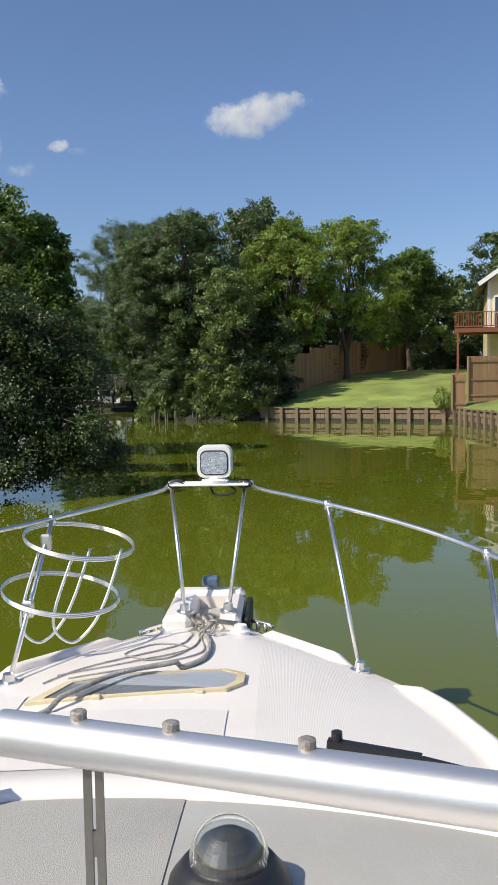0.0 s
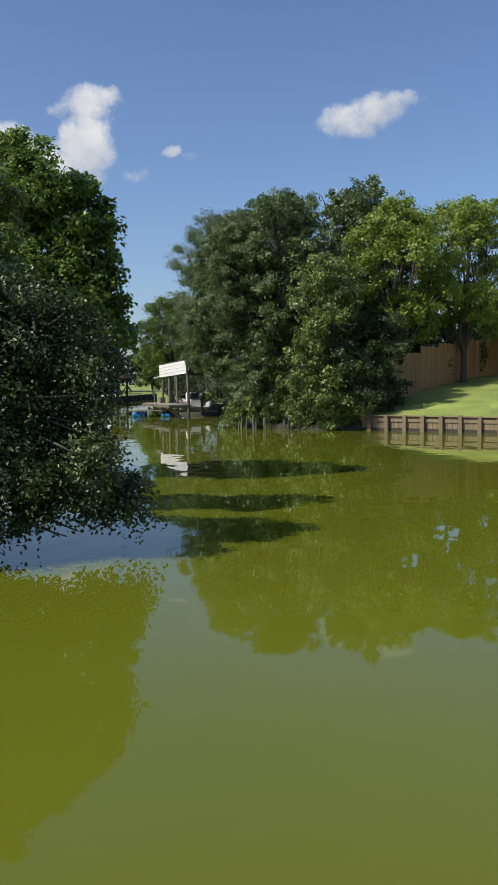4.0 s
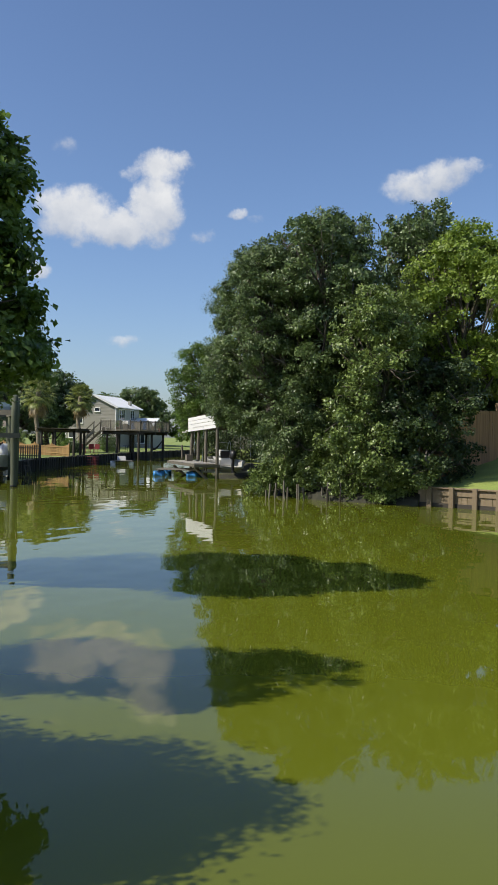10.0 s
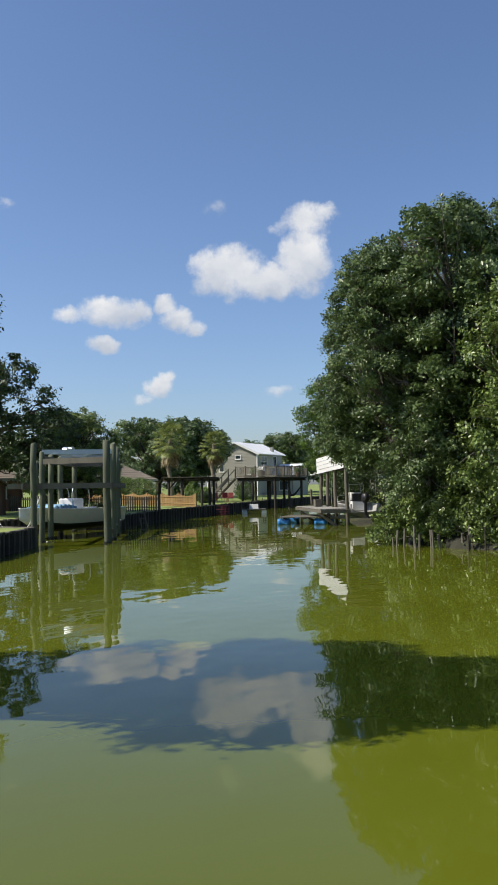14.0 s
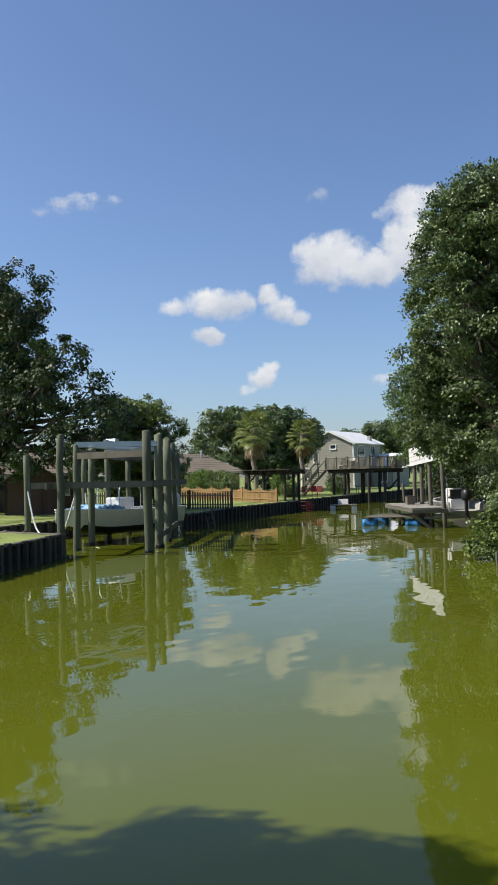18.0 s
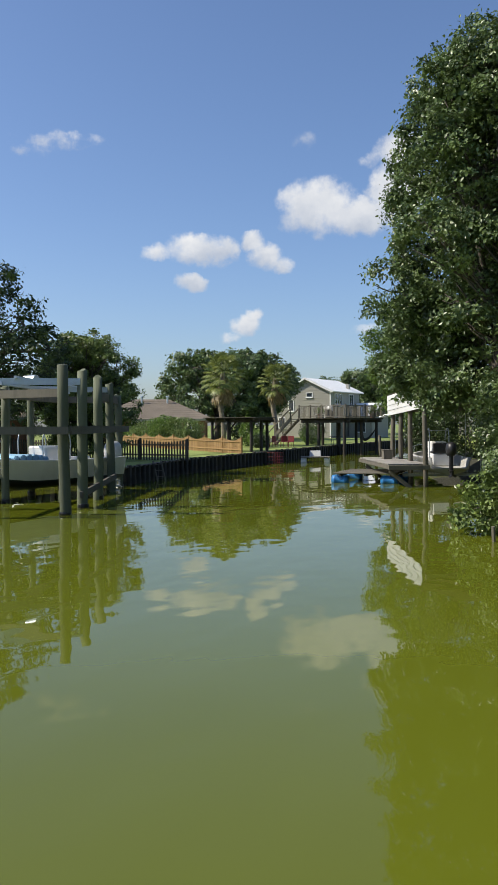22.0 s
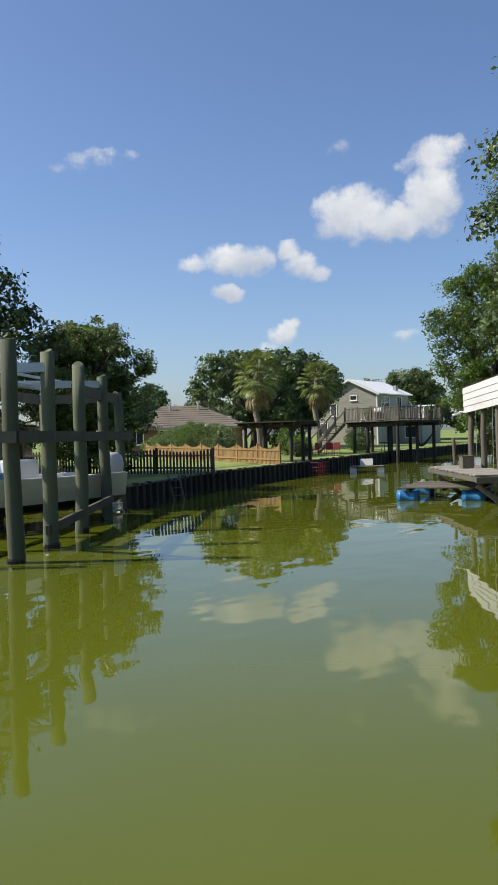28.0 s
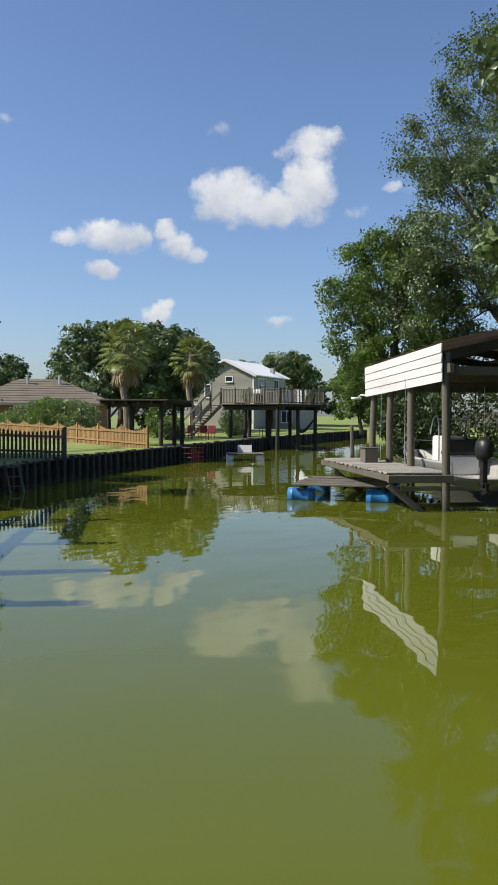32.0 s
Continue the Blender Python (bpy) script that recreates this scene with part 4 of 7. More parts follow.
for x, z in ((-0.1, 3.55), (1.75, 3.66), (3.6, 3.74), (BL + 0.02, 3.8)):
    bm = bmesh.new()
    beam(bm, (x, -sgn * 0.1, z), (x, sgn * BW * 0.5, z + 0.62), 0.09, 0.24)
    beam(bm, (x, sgn * BW * 0.5, z + 0.62), (x, sgn * (BW + 0.3), z + 0.2), 0.09, 0.24)
    local("rafter", bm, DARK_TIMBER, boathouse)
    bm = bmesh.new()
    beam(bm, (x, -sgn * 0.1, z - 0.35), (x, sgn * (BW + 0.1), z - 0.35), 0.09, 0.2)
    local("tie_beam", bm, TIMBER, boathouse)
for y in (0, BW):
    bm = bmesh.new()
    beam(bm, (-0.4, sgn * y, 3.3), (BL + 0.3, sgn * y, 3.5), 0.1, 0.22)
    local("plate_beam", bm, TIMBER, boathouse)
for k, (y0, z0, y1, z1) in enumerate(((-0.23, 3.90, BW * 0.5, 4.5), (BW * 0.5, 4.5, BW + 0.45, 4.0))):
    bm = bmesh.new()
    m = 30
    for i in range(m + 1):
        x = -0.5 + (BL + 0.9) * i / m
        w = 0.012 * math.cos(i * math.pi)
        for yy, zz in ((y0, z0), (y1, z1)):
            bm.verts.new((x, sgn * yy, zz + w + 0.24 * i / m))
    bm.verts.ensure_lookup_table()
    for i in range(m):
        bm.faces.new([bm.verts[q] for q in (2 * i, 2 * i + 2, 2 * i + 3, 2 * i + 1)])
    bmesh.ops.solidify(bm, geom=bm.faces[:], thickness=0.02)
    local("roof_sheet", bm, RUSTY_ROOF, boathouse, "rusty grey corrugated roof sheet")
for x in (1.0, 2.8):
    bm = bmesh.new()
    tube(bm, [(x, sgn * 2.2, 3.9), (x, sgn * 2.2, 2.4)], 0.012, 6)
    local("hoist_cable", bm, BLACK, boathouse)

DOCK_WOOD = material("sun_bleached_planks", (0.34, 0.32, 0.285), 0.85, vary=0.3, scale=4, fine=40, bump=0.35, stain=(0.17, 0.155, 0.13), stain_amt=0.4, stretch=(1, 0.15, 1), per="object")
dock = thing("dock", "weathered grey plank dock with sloping braces", "dock", (P1.x, P1.y, 0), bh_turn)
plank = boxmesh("plank", 0.135, 1.65, 0.045, DOCK_WOOD, 0.006)
rng = random.Random(5)
DX0, DX1 = -0.8, BL + 0.12
n = int((DX1 - DX0) / 0.145)
for i in range(n):
    x = DX0 + (i + 0.5) * 0.145
    y = -sgn * 0.68 + rng.uniform(-0.03, 0.03) + (sgn * 0.25 if x < -0.3 else 0)
    stand("plank", plank, dock, x, y, 0.90 + rng.uniform(-0.006, 0.006), rng.uniform(-0.6, 0.6))
for y, w in ((-sgn * 1.46, 0.06), (sgn * 0.12, 0.06)):
    bm = bmesh.new()
    box(bm, DX0, DX1, y - w / 2, y + w / 2, 0.72, 0.89, bevel=0.01)
    local("rim_joist", bm, TIMBER, dock)
bm = bmesh.new()
box(bm, DX1 - 0.02, DX1 + 0.05, -1.52 if sgn > 0 else -0.15, 0.15 if sgn > 0 else 1.52, 0.70, 0.89, bevel=0.01)
local("end_joist", bm, TIMBER, dock)
for x in (0.6, BL - 0.2):
    bm = bmesh.new()
    beam(bm, (x, -sgn * 1.4, 0.62), (x + 0.2, sgn * 0.0, -0.5), 0.1, 0.16)
    local("brace", bm, TIMBER, dock)
lamp_post_me = round_post("post", 0.07, 1.05, TIMBER, 8, seed=8)
lamp = thing("dock_lamp", "short leaning post with a pale tilted lamp head", "lamp", (P1.x, P1.y, 0.945), bh_turn)
stand("post", lamp_post_me, lamp, -0.85, -sgn * 0.4, -0.02, 0, 4)
crate = thing("dock_box", "small weathered plywood box on the dock", "box", (P1.x, P1.y, 0.945), bh_turn)
bm = bmesh.new()
box(bm, 1.55, 2.05, -sgn * 0.65 - 0.2, -sgn * 0.65 + 0.2, 0, 0.42, bevel=0.012)
local("body", bm, TIMBER, crate)
bm = bmesh.new()
box(bm, 1.52, 2.08, -sgn * 0.65 - 0.23, -sgn * 0.65 + 0.23, 0.42, 0.45, bevel=0.008)
local("lid", bm, TIMBER, crate)
bm = bmesh.new()
tube(bm, [(0.0, -sgn * 0.16, 2.95), (-0.35, -sgn * 0.3, 3.0), (-0.55, -sgn * 0.35, 2.9)], 0.025, 7)
box(bm, -0.95, -0.5, -sgn * 0.35 - 0.12, -sgn * 0.35 + 0.12, 2.86, 2.93, bevel=0.02)
local("flood_lamp", bm, WHITE, boathouse, "pale weathered flood lamp")

# floating raft of planks on blue barrels
raft_at = plan(-12.75, 58.75)
raft = thing("raft", "old plank raft floating on blue plastic barrels", "raft", (raft_at.x, raft_at.y, 0), 8)
for x, y in ((-1.15, -1.3), (1.0, -1.3), (-1.1, 1.25), (1.0, 1.25)):
    bm = bmesh.new()
    prof = [(-0.45, 0.20), (-0.44, 0.255), (-0.30, 0.27), (-0.28, 0.285), (-0.26, 0.27), (0.26, 0.27), (0.28, 0.285), (0.30, 0.27), (0.44, 0.255), (0.45, 0.20)]
    tube(bm, [(x + a * 0.82, y, 0.13) for a, _ in prof], 0.22, 18, taper=[r * 0.8 for _, r in prof])
    local("barrel", bm, BLUE_PLASTIC, raft, "faded blue plastic barrel", True)
rp = boxmesh("plank", 2.6, 0.2, 0.045, TIMBER, 0.006)
for i in range(13):
    stand("plank", rp, raft, rng.uniform(-0.12, 0.12) - 0.05, -1.5 + i * 0.245, 0.40 + rng.uniform(-0.015, 0.02), rng.uniform(-2.5, 2.5))
for x in (-1.1, 0.0, 1.1):
    bm = bmesh.new()
    beam(bm, (x, -1.6, 0.36), (x, 1.6, 0.36), 0.09, 0.1)
    local("bearer", bm, DARK_TIMBER, raft)
bm = bmesh.new()
tube(bm, curve([(1.35, -1.35, 0.4), (1.7, -1.0, 0.55), (2.0, -0.4, 1.0)], 8), 0.012, 6)
local("mooring_rope", bm, WHITE, raft)


# ---------- small motorboats ----------
def hull(length, beam_w, depth, bow_rise=0.25, n=14, stern=0.92, chine=0.55):
    """A planing hull, bow at +x: returns a bmesh with an open top and an inner liner."""
    bm = bmesh.new()
    rows = []
    for i in range(n + 1):
        u = i / n
        x = -length / 2 + length * u
        w = beam_w / 2 * (stern + (1 - stern) * min(1, u * 2.5)) * (1 - max(0, (u - 0.5) / 0.5) ** 2.4)
        w = max(w, 0.015)
        top = depth + bow_rise * max(0, u - 0.35) ** 1.6
        keel = depth * 0.62 * max(0, (u - 0.62) / 0.38) ** 2.2
        row = [(x, 0, keel), (x, w * 0.55 + 0.004, keel + (top - keel) * 0.14), (x, w * 0.9, keel + (top - keel) * 0.34), (x, w, top - 0.06), (x, w + 0.03, top - 0.03), (x, w + 0.03, top), (x, max(0.008, w - 0.16), top), (x, max(0.006, w - 0.2), keel + (top - keel) * 0.45), (x, 0, keel + (top - keel) * 0.42)]
        full = [bm.verts.new(p) for p in row] + [bm.verts.new((p[0], -p[1], p[2])) for p in row[1:-1][::-1]]
        rows.append(full)
    m = len(rows[0])
    for a, b in zip(rows, rows[1:]):
        for k in range(m):
            bm.faces.new((a[k], b[k], b[(k + 1) % m], a[(k + 1) % m]))
    bm.faces.new(rows[0][:])
    bm.faces.new(rows[-1][::-1])
    bmesh.ops.remove_doubles(bm, verts=bm.verts, dist=0.002)
    bmesh.ops.recalc_face_normals(bm, faces=bm.faces)
    return bm


def outboard(parent, x, z, mat, scale=1.0):
    """An outboard engine: cowling, leg, plate and propeller."""
    bm = bmesh.new()
    prof = [(0.0, 0.16), (0.1, 0.24), (0.3, 0.26), (0.48, 0.22), (0.56, 0.12)]
    tube(bm, [(x - 0.3 * scale, 0, z + 0.25 * scale + a * scale) for a, _ in prof], 0.2, 12, taper=[r * scale for _, r in prof])
    bmesh.ops.scale(bm, vec=(1.25, 0.85, 1), space=Matrix.Translation((-(x - 0.3 * scale), 0, 0)), verts=bm.verts)
    cowl = local("outboard_engine", bm, mat, parent, smooth=True)
    bm = bmesh.new()
    box(bm, x - 0.42 * scale, x - 0.2 * scale, -0.07, 0.07, z - 0.45 * scale, z + 0.28 * scale, bevel=0.02)
    box(bm, x - 0.55 * scale, x - 0.16 * scale, -0.1, 0.1, z - 0.36 * scale, z - 0.33 * scale)
    tube(bm, [(x - 0.55 * scale, 0, z - 0.5 * scale), (x - 0.2 * scale, 0, z - 0.5 * scale), (x - 0.12 * scale, 0, z - 0.5 * scale)], 0.06, 8, taper=[0.05, 0.06, 0.01])
    for k in range(3):
        box(bm, -0.012, 0.012, -0.05, 0.05, 0.03, 0.17, Matrix.Translation((x - 0.57 * scale, 0, z - 0.5 * scale)) @ Matrix.Rotation(radians(120 * k), 4, "X") @ Matrix.Rotation(radians(25), 4, "Z"))
    leg = local("leg", bm, mat, cowl)
    return cowl


sk_s, sk_b = plan(-9.42, 57.55), plan(-11.67, 61.95)
mid = (sk_s + sk_b) / 2
skiff = thing("skiff", "pale grey centre-console skiff with black outboard on a boathouse lift", "boat", (mid.x, mid.y, 0.42), heading(sk_s, sk_b))
local("hull", hull(5.4, 1.9, 0.72), HULL_GREY, skiff, smooth=True)
bm = bmesh.new()
box(bm, -0.6, 0.15, -0.35, 0.35, 0.3, 1.35, bevel=0.05)
box(bm, -0.72, -0.55, -0.3, 0.3, 1.0, 1.25, bevel=0.03)
con = local("console", bm, WHITE, skiff)
bm = bmesh.new()
tube(bm, curve([(-0.7, -0.42, 0.4), (-0.65, -0.42, 1.75), (-0.2, -0.42, 1.85), (0.1, -0.42, 1.4)], 16), 0.02, 7)
tube(bm, curve([(-0.7, 0.42, 0.4), (-0.65, 0.42, 1.75), (-0.2, 0.42, 1.85), (0.1, 0.42, 1.4)], 16), 0.02, 7)
tube(bm, [(-0.55, -0.42, 1.82), (-0.55, 0.42, 1.82)], 0.02, 7)
local("grab_rail", bm, GALV, skiff)
bm = bmesh.new()
box(bm, -1.5, -0.95, -0.45, 0.45, 0.32, 0.85, bevel=0.04)
seat = local("seat_box", bm, WHITE, skiff)
bm = bmesh.new()
box(bm, -1.5, -0.95, -0.45, 0.45, 0.85, 0.95, bevel=0.03)
box(bm, -1.58, -1.48, -0.45, 0.45, 0.9, 1.3, bevel=0.03)
local("cushion", bm, BLACK, seat, "black vinyl cushion")
bm = bmesh.new()
for s in (-1, 1):
    tube(bm, curve([(0.9, s * 0.9, 0.76), (1.4, s * 0.82, 1.0), (2.2, s * 0.45, 1.12), (2.55, 0, 1.15)], 14), 0.016, 6)
    for x, y in ((1.2, 0.88), (1.9, 0.62)):
        tube(bm, [(x, s * y, 0.76), (x + 0.05, s * (y - 0.02), 1.05)], 0.013, 6)
local("bow_rail", bm, GALV, skiff)
outboard(skiff, -2.68, 0.55, BLACK)
for x in (-1.4, 1.2):
    bm = bmesh.new()
    beam(bm, (x, -1.7, -0.06), (x, 1.7, -0.06), 0.12, 0.12)
    for s in (-1, 1):
        tube(bm, [(x, s * 1.6, 0.0), (x, s * 1.6, 2.9)], 0.008, 5)
    local("lift_cradle", bm, GALV, skiff)

REFLECTION_BLACK = material("reflection_black", (0.012, 0.012, 0.010), 0.35, vary=0.3, scale=6, fine=40, bump=0.2)
# ---------- boat lift on tall pilings ----------
lift = thing("boat_lift", "tall green-grey timber pilings with beams and a galvanised hoist", "boat lift")
FRONT = [(-15.6, 44.2, 3.73), (-16.35, 45.8, 3.7), (-17.5, 47.9, 3.65), (-18.95, 50.4, 3.6), (-20.1, 52.4, 3.3)]
REAR = [(-17.5, 42.4, 3.62), (-18.45, 44.2, 3.4), (-19.35, 46.0, 3.35), (-20.5, 48.3, 3.35), (-21.6, 51.0, 3.3)]
LANDWARD = [(-22.0, 45.6, 3.2), (-22.6, 49.4, 3.2)]
for k, (x, y, z) in enumerate(FRONT + REAR + LANDWARD):
    q = plan(x, y)
    pm = round_post("piling", 0.16 if k < 5 else 0.13, z * K + 0.9, GREEN_TIMBER, 10, 0.03, 20 + k)
    lean = random.Random(k).uniform(-0.8, 0.8)
    pile = stand("piling", pm, lift, q.x, q.y, -0.9, 30 * k, lean)
    # black sleeve at the waterline paints in the start of the pile's dark reflection
    bm = bmesh.new()
    r = 0.178 if k < 5 else 0.146
    tube(bm, [(0, 0, 0.5), (0, 0, 0.9), (0.01, 0, 0.96 + 0.03 * (k % 3)), (0.01, 0, 1.0 + 0.03 * (k % 3))], r, 12, taper=[r, r, r, r * 0.93])
    local("wet_foot", bm, REFLECTION_BLACK, pile, "black band painted as the piling's dark reflection at the waterline")


def plan_beam(name, a, b, za, zb, w, h, mat, parent):
    bm = bmesh.new()
    beam(bm, plan(*a, za), plan(*b, zb), w, h)
    return local(name, bm, mat, parent)


off = 0.2
plan_beam("beam", (FRONT[0][0] + off, FRONT[0][1]), (FRONT[4][0] + off, FRONT[4][1] + 0.3), 2.42, 2.42, 0.07, 0.24, TIMBER, lift)
plan_beam("beam", (REAR[0][0] - off, REAR[0][1] - 0.4), (REAR[4][0] - off, REAR[4][1]), 2.42, 2.42, 0.07, 0.22, TIMBER, lift)
plan_beam("beam", (REAR[0][0] - 0.9, REAR[0][1] - 0.3), (FRONT[0][0] + 0.3, FRONT[0][1] - 0.2), 2.44, 2.42, 0.07, 0.22, TIMBER, lift)
plan_beam("beam", (FRONT[1][0] + 0.1, FRONT[1][1] - 0.2), (FRONT[3][0] + 0.2, FRONT[3][1]), 0.42, 0.62, 0.09, 0.2, TIMBER, lift)
plan_beam("beam", (REAR[1][0], REAR[1][1]), (REAR[4][0], REAR[4][1]), 3.62, 3.62, 0.15, 0.28, TIMBER, lift)
plan_beam("beam", (FRONT[2][0] - 0.1, FRONT[2][1]), (FRONT[4][0] - 0.1, FRONT[4][1]), 3.6, 3.6, 0.15, 0.28, TIMBER, lift)
plan_beam("beam", (FRONT[4][0], FRONT[4][1]), (REAR[4][0], REAR[4][1]), 3.62, 3.62, 0.15, 0.26, TIMBER, lift)
plan_beam("beam", (REAR[1][0], REAR[1][1]), (FRONT[0][0], FRONT[0][1]), 3.5, 3.5, 0.12, 0.24, TIMBER, lift)
for k, (a, b) in enumerate(((REAR[1], FRONT[1]), (REAR[3], FRONT[3]))):
    o = plan_beam("hoist_beam", a[:2], b[:2], 3.92, 3.92, 0.16, 0.2, GALV, lift)
    tagged(o, "galvanised steel hoist beam")
plan_beam("hoist_shaft", (-17.6, 44.6), (-20.0, 50.0), 4.05, 4.05, 0.07, 0.07, GALV, lift)
plan_beam("hoist_beam", (-18.0, 44.4), (-20.6, 50.2), 3.86, 3.86, 0.22, 0.1, GALV, lift)
bm = bmesh.new()
hm = plan(-18.9, 46.6, 4.1)
tube(bm, [hm + Vector((-0.25, 0, 0)), hm + Vector((0.25, 0, 0))], 0.16, 12)
local("hoist_motor", bm, GALV, lift)
for a, b in ((REAR[1], (-22.0, 45.6)), (REAR[3], (-22.6, 49.4))):
    bm = bmesh.new()
    pa, pb = plan(a[0], a[1], 1.6), plan(b[0], b[1], 1.6)
    tube(bm, curve([pa + Vector((0, 0, 0.6)), pa.lerp(pb, 0.25) + Vector((0, 0, -0.9)), pa.lerp(pb, 0.5) + Vector((0, 0, -1.2)), pa.lerp(pb, 0.8) + Vector((0, 0, -0.9)), pb + Vector((0, 0, 0.8))], 24), 0.035, 6)
    local("sling", bm, WHITE, lift, "pale webbing sling")
lb_b, lb_s = plan(-20.2, 44.7), plan(-20.0, 51.9)
mid = (lb_b + lb_s) / 2
lift_boat = thing("motorboat", "white fibreglass motorboat hanging in a timber boat lift", "boat", (mid.x, mid.y, 0.28), heading(lb_s, lb_b))
lift_hull = local("hull", hull(7.4, 2.2, 1.05, 0.3), WHITE, lift_boat, smooth=True)
# hull faces below 0.62 are blackened for the shadow under the boat
lift_hull.data.materials.append(BLACK)
for p in lift_hull.data.polygons:
    p.material_index = 1 if max(lift_hull.data.vertices[v].co.z for v in p.vertices) < 0.62 else 0
bm = bmesh.new()
box(bm, -0.7, 0.2, -0.45, 0.45, 0.45, 1.55, bevel=0.06)
local("console", bm, WHITE, lift_boat)
bm = bmesh.new()
for s in (-1, 1):
    bm = bmesh.new()
    tube(bm, curve([(-0.9, s * 0.6, 0.9), (-0.8, s * 0.62, 2.0), (0.4, s * 0.6, 2.05), (0.5, s * 0.6, 0.9)], 18), 0.022, 7)
    local("grab_rail", bm, GALV, lift_boat)
COVER = material("striped_cover", (0.25, 0.45, 0.62), 0.8, vary=0.55, scale=8, fine=20, bump=0.1, per="object")
for k in range(9):
    bm = bmesh.new()
    x = 0.7 + k * 0.24
    w = 0.98 * (1 - (k / 10) ** 2.2)
    box(bm, x - 0.118, x + 0.118, -w, w, 1.0 + 0.02 * k, 1.14 + 0.16 * math.sin(math.pi * min(1, (k + 1) / 8)), bevel=0.05)
    local("cover_strip", bm, COVER, lift_boat, "blue and white striped boat cover")
outboard(lift_boat, -3.72, 0.5, material("grey_cowling", (0.55, 0.56, 0.56), 0.35, vary=0.08, bump=0.03), 1.4)
for k in range(9):
    bm = bmesh.new()
    x0 = -0.9 + k * 0.13
    pts = [(x0 + 0.11 * u, -1.17, 0.62 + 0.06 * math.sin(u * 5 + k)) for u in (0, 0.25, 0.5, 0.75, 1.0)]
    tube(bm, pts, 0.012, 5)
    o = local("name_stroke", bm, BLACK, lift_boat)


# ---------- covered slip on the far bank ----------
def frame_thing(name, label, category, origin, xdir):
    """A thing whose +x runs from origin towards xdir (plan points), at water level."""
    o, d = plan(*origin), plan(*xdir)
    return thing(name, label, category, (o.x, o.y, 0), heading(o, d)), (d - o).length


pav, PL = frame_thing("boat_shelter", "dark flat-roofed timber boat shelter on posts", "shelter", (-26.7, 69.6), (-23.75, 69.9))
PD = 3.2
for k, (x, y) in enumerate(((0.25, 0.25), (PL * 0.42, 0.2), (PL - 0.35, 0.25), (0.3, PD - 0.2), (PL - 0.3, PD - 0.2), (PL - 0.2, PD * 0.52))):
    stand("post", round_post("post", 0.11, 3.35, DARK_TIMBER, 8, seed=40 + k), pav, x, y, -0.5 if x > PL - 0.6 else 0.3, 25 * k).scale = (1, 1, 1.0 if x > PL - 0.6 else 0.76)
for y in (0.25, PD - 0.25):
    bm = bmesh.new()
    box(bm, -0.25, PL + 0.25, y - 0.05, y + 0.05, 2.72, 2.92, bevel=0.01)
    local("beam", bm, DARK_TIMBER, pav)
for x in np.linspace(0.0, PL, 6):
    bm = bmesh.new()
    box(bm, x - 0.04, x + 0.04, -0.2, PD + 0.15, 2.86, 3.0)
    local("joist", bm, DARK_TIMBER, pav)
bm = bmesh.new()
box(bm, -0.2, PL + 0.2, -0.25, PD + 0.2, 3.0, 3.06, bevel=0.01)
local("roof", bm, DARK_TIMBER, pav)
for x0, x1 in ((0.25, 0.9), (PL * 0.42, PL * 0.42 + 0.6)):
    bm = bmesh.new()
    beam(bm, (x0, 0.22, 2.1), (x1, 0.22, 2.8), 0.06, 0.1)
    local("knee_brace", bm, DARK_TIMBER, pav)

# ---------- raised sun deck by the grey house ----------
deck, DL = frame_thing("raised_deck", "raised weathered timber deck with slatted railing on tall posts", "deck", (-27.4, 84.5), (-23.4, 83.0))
DD = 4.4
z = 3.05
for k, (x, y) in enumerate(((0.3, 0.25), (DL * 0.35, 0.2), (DL - 0.2, 0.1), (DL - 0.2, DD * 0.5), (DL - 0.2, DD - 0.3), (0.3, DD - 0.3), (DL * 0.5, DD - 0.3), (DL * 0.45, DD * 0.5), (0.3, DD * 0.5))):
    stand("post", round_post("post", 0.13, 3.9, DARK_TIMBER, 8, seed=60 + k), deck, x, y, -0.95, 25 * k)
for y in (0.2, DD * 0.5, DD - 0.3):
    bm = bmesh.new()
    box(bm, -0.3, DL + 0.3, y - 0.09, y + 0.09, z - 0.36, z - 0.1, bevel=0.01)
    local("beam", bm, DARK_TIMBER, deck)
for x in np.linspace(-0.1, DL + 0.1, 9):
    bm = bmesh.new()
    box(bm, x - 0.03, x + 0.03, -0.2, DD + 0.2, z - 0.12, z)
    local("joist", bm, DARK_TIMBER, deck)
dp = boxmesh("plank", 0.19, DD + 0.6, 0.04, TIMBER, 0.004)
for i in range(int((DL + 0.6) / 0.2)):
    stand("plank", dp, deck, -0.2 + i * 0.2, DD / 2, z)
slat = boxmesh("slat", 0.06, 0.025, 0.95, TIMBER, 0.003)
for a, b in (((-0.2, -0.2), (DL + 0.2, -0.2)), ((DL + 0.2, -0.2), (DL + 0.2, DD + 0.2)), ((-0.2, DD + 0.2), (DL + 0.2, DD + 0.2))):
    va, vb = Vector((*a, 0)), Vector((*b, 0))
    n = int((vb - va).length / 0.14)
    for i in range(n):
        q = va.lerp(vb, (i + 0.5) / n)
        stand("slat", slat, deck, q.x, q.y, z + 0.08, heading(va, vb), random.Random(i).uniform(-1, 1))
    for h, w in ((0.15, 0.07), (1.03, 0.12)):
        bm = bmesh.new()
        beam(bm, va + Vector((0, 0, z + h)), vb + Vector((0, 0, z + h)), w, 0.05)
        local("rail", bm, TIMBER, deck)
    for i in range(5):
        q = va.lerp(vb, i / 4)
        stand("rail_post", boxmesh("rail_post", 0.1, 0.1, 1.15, TIMBER), deck, q.x, q.y, z)
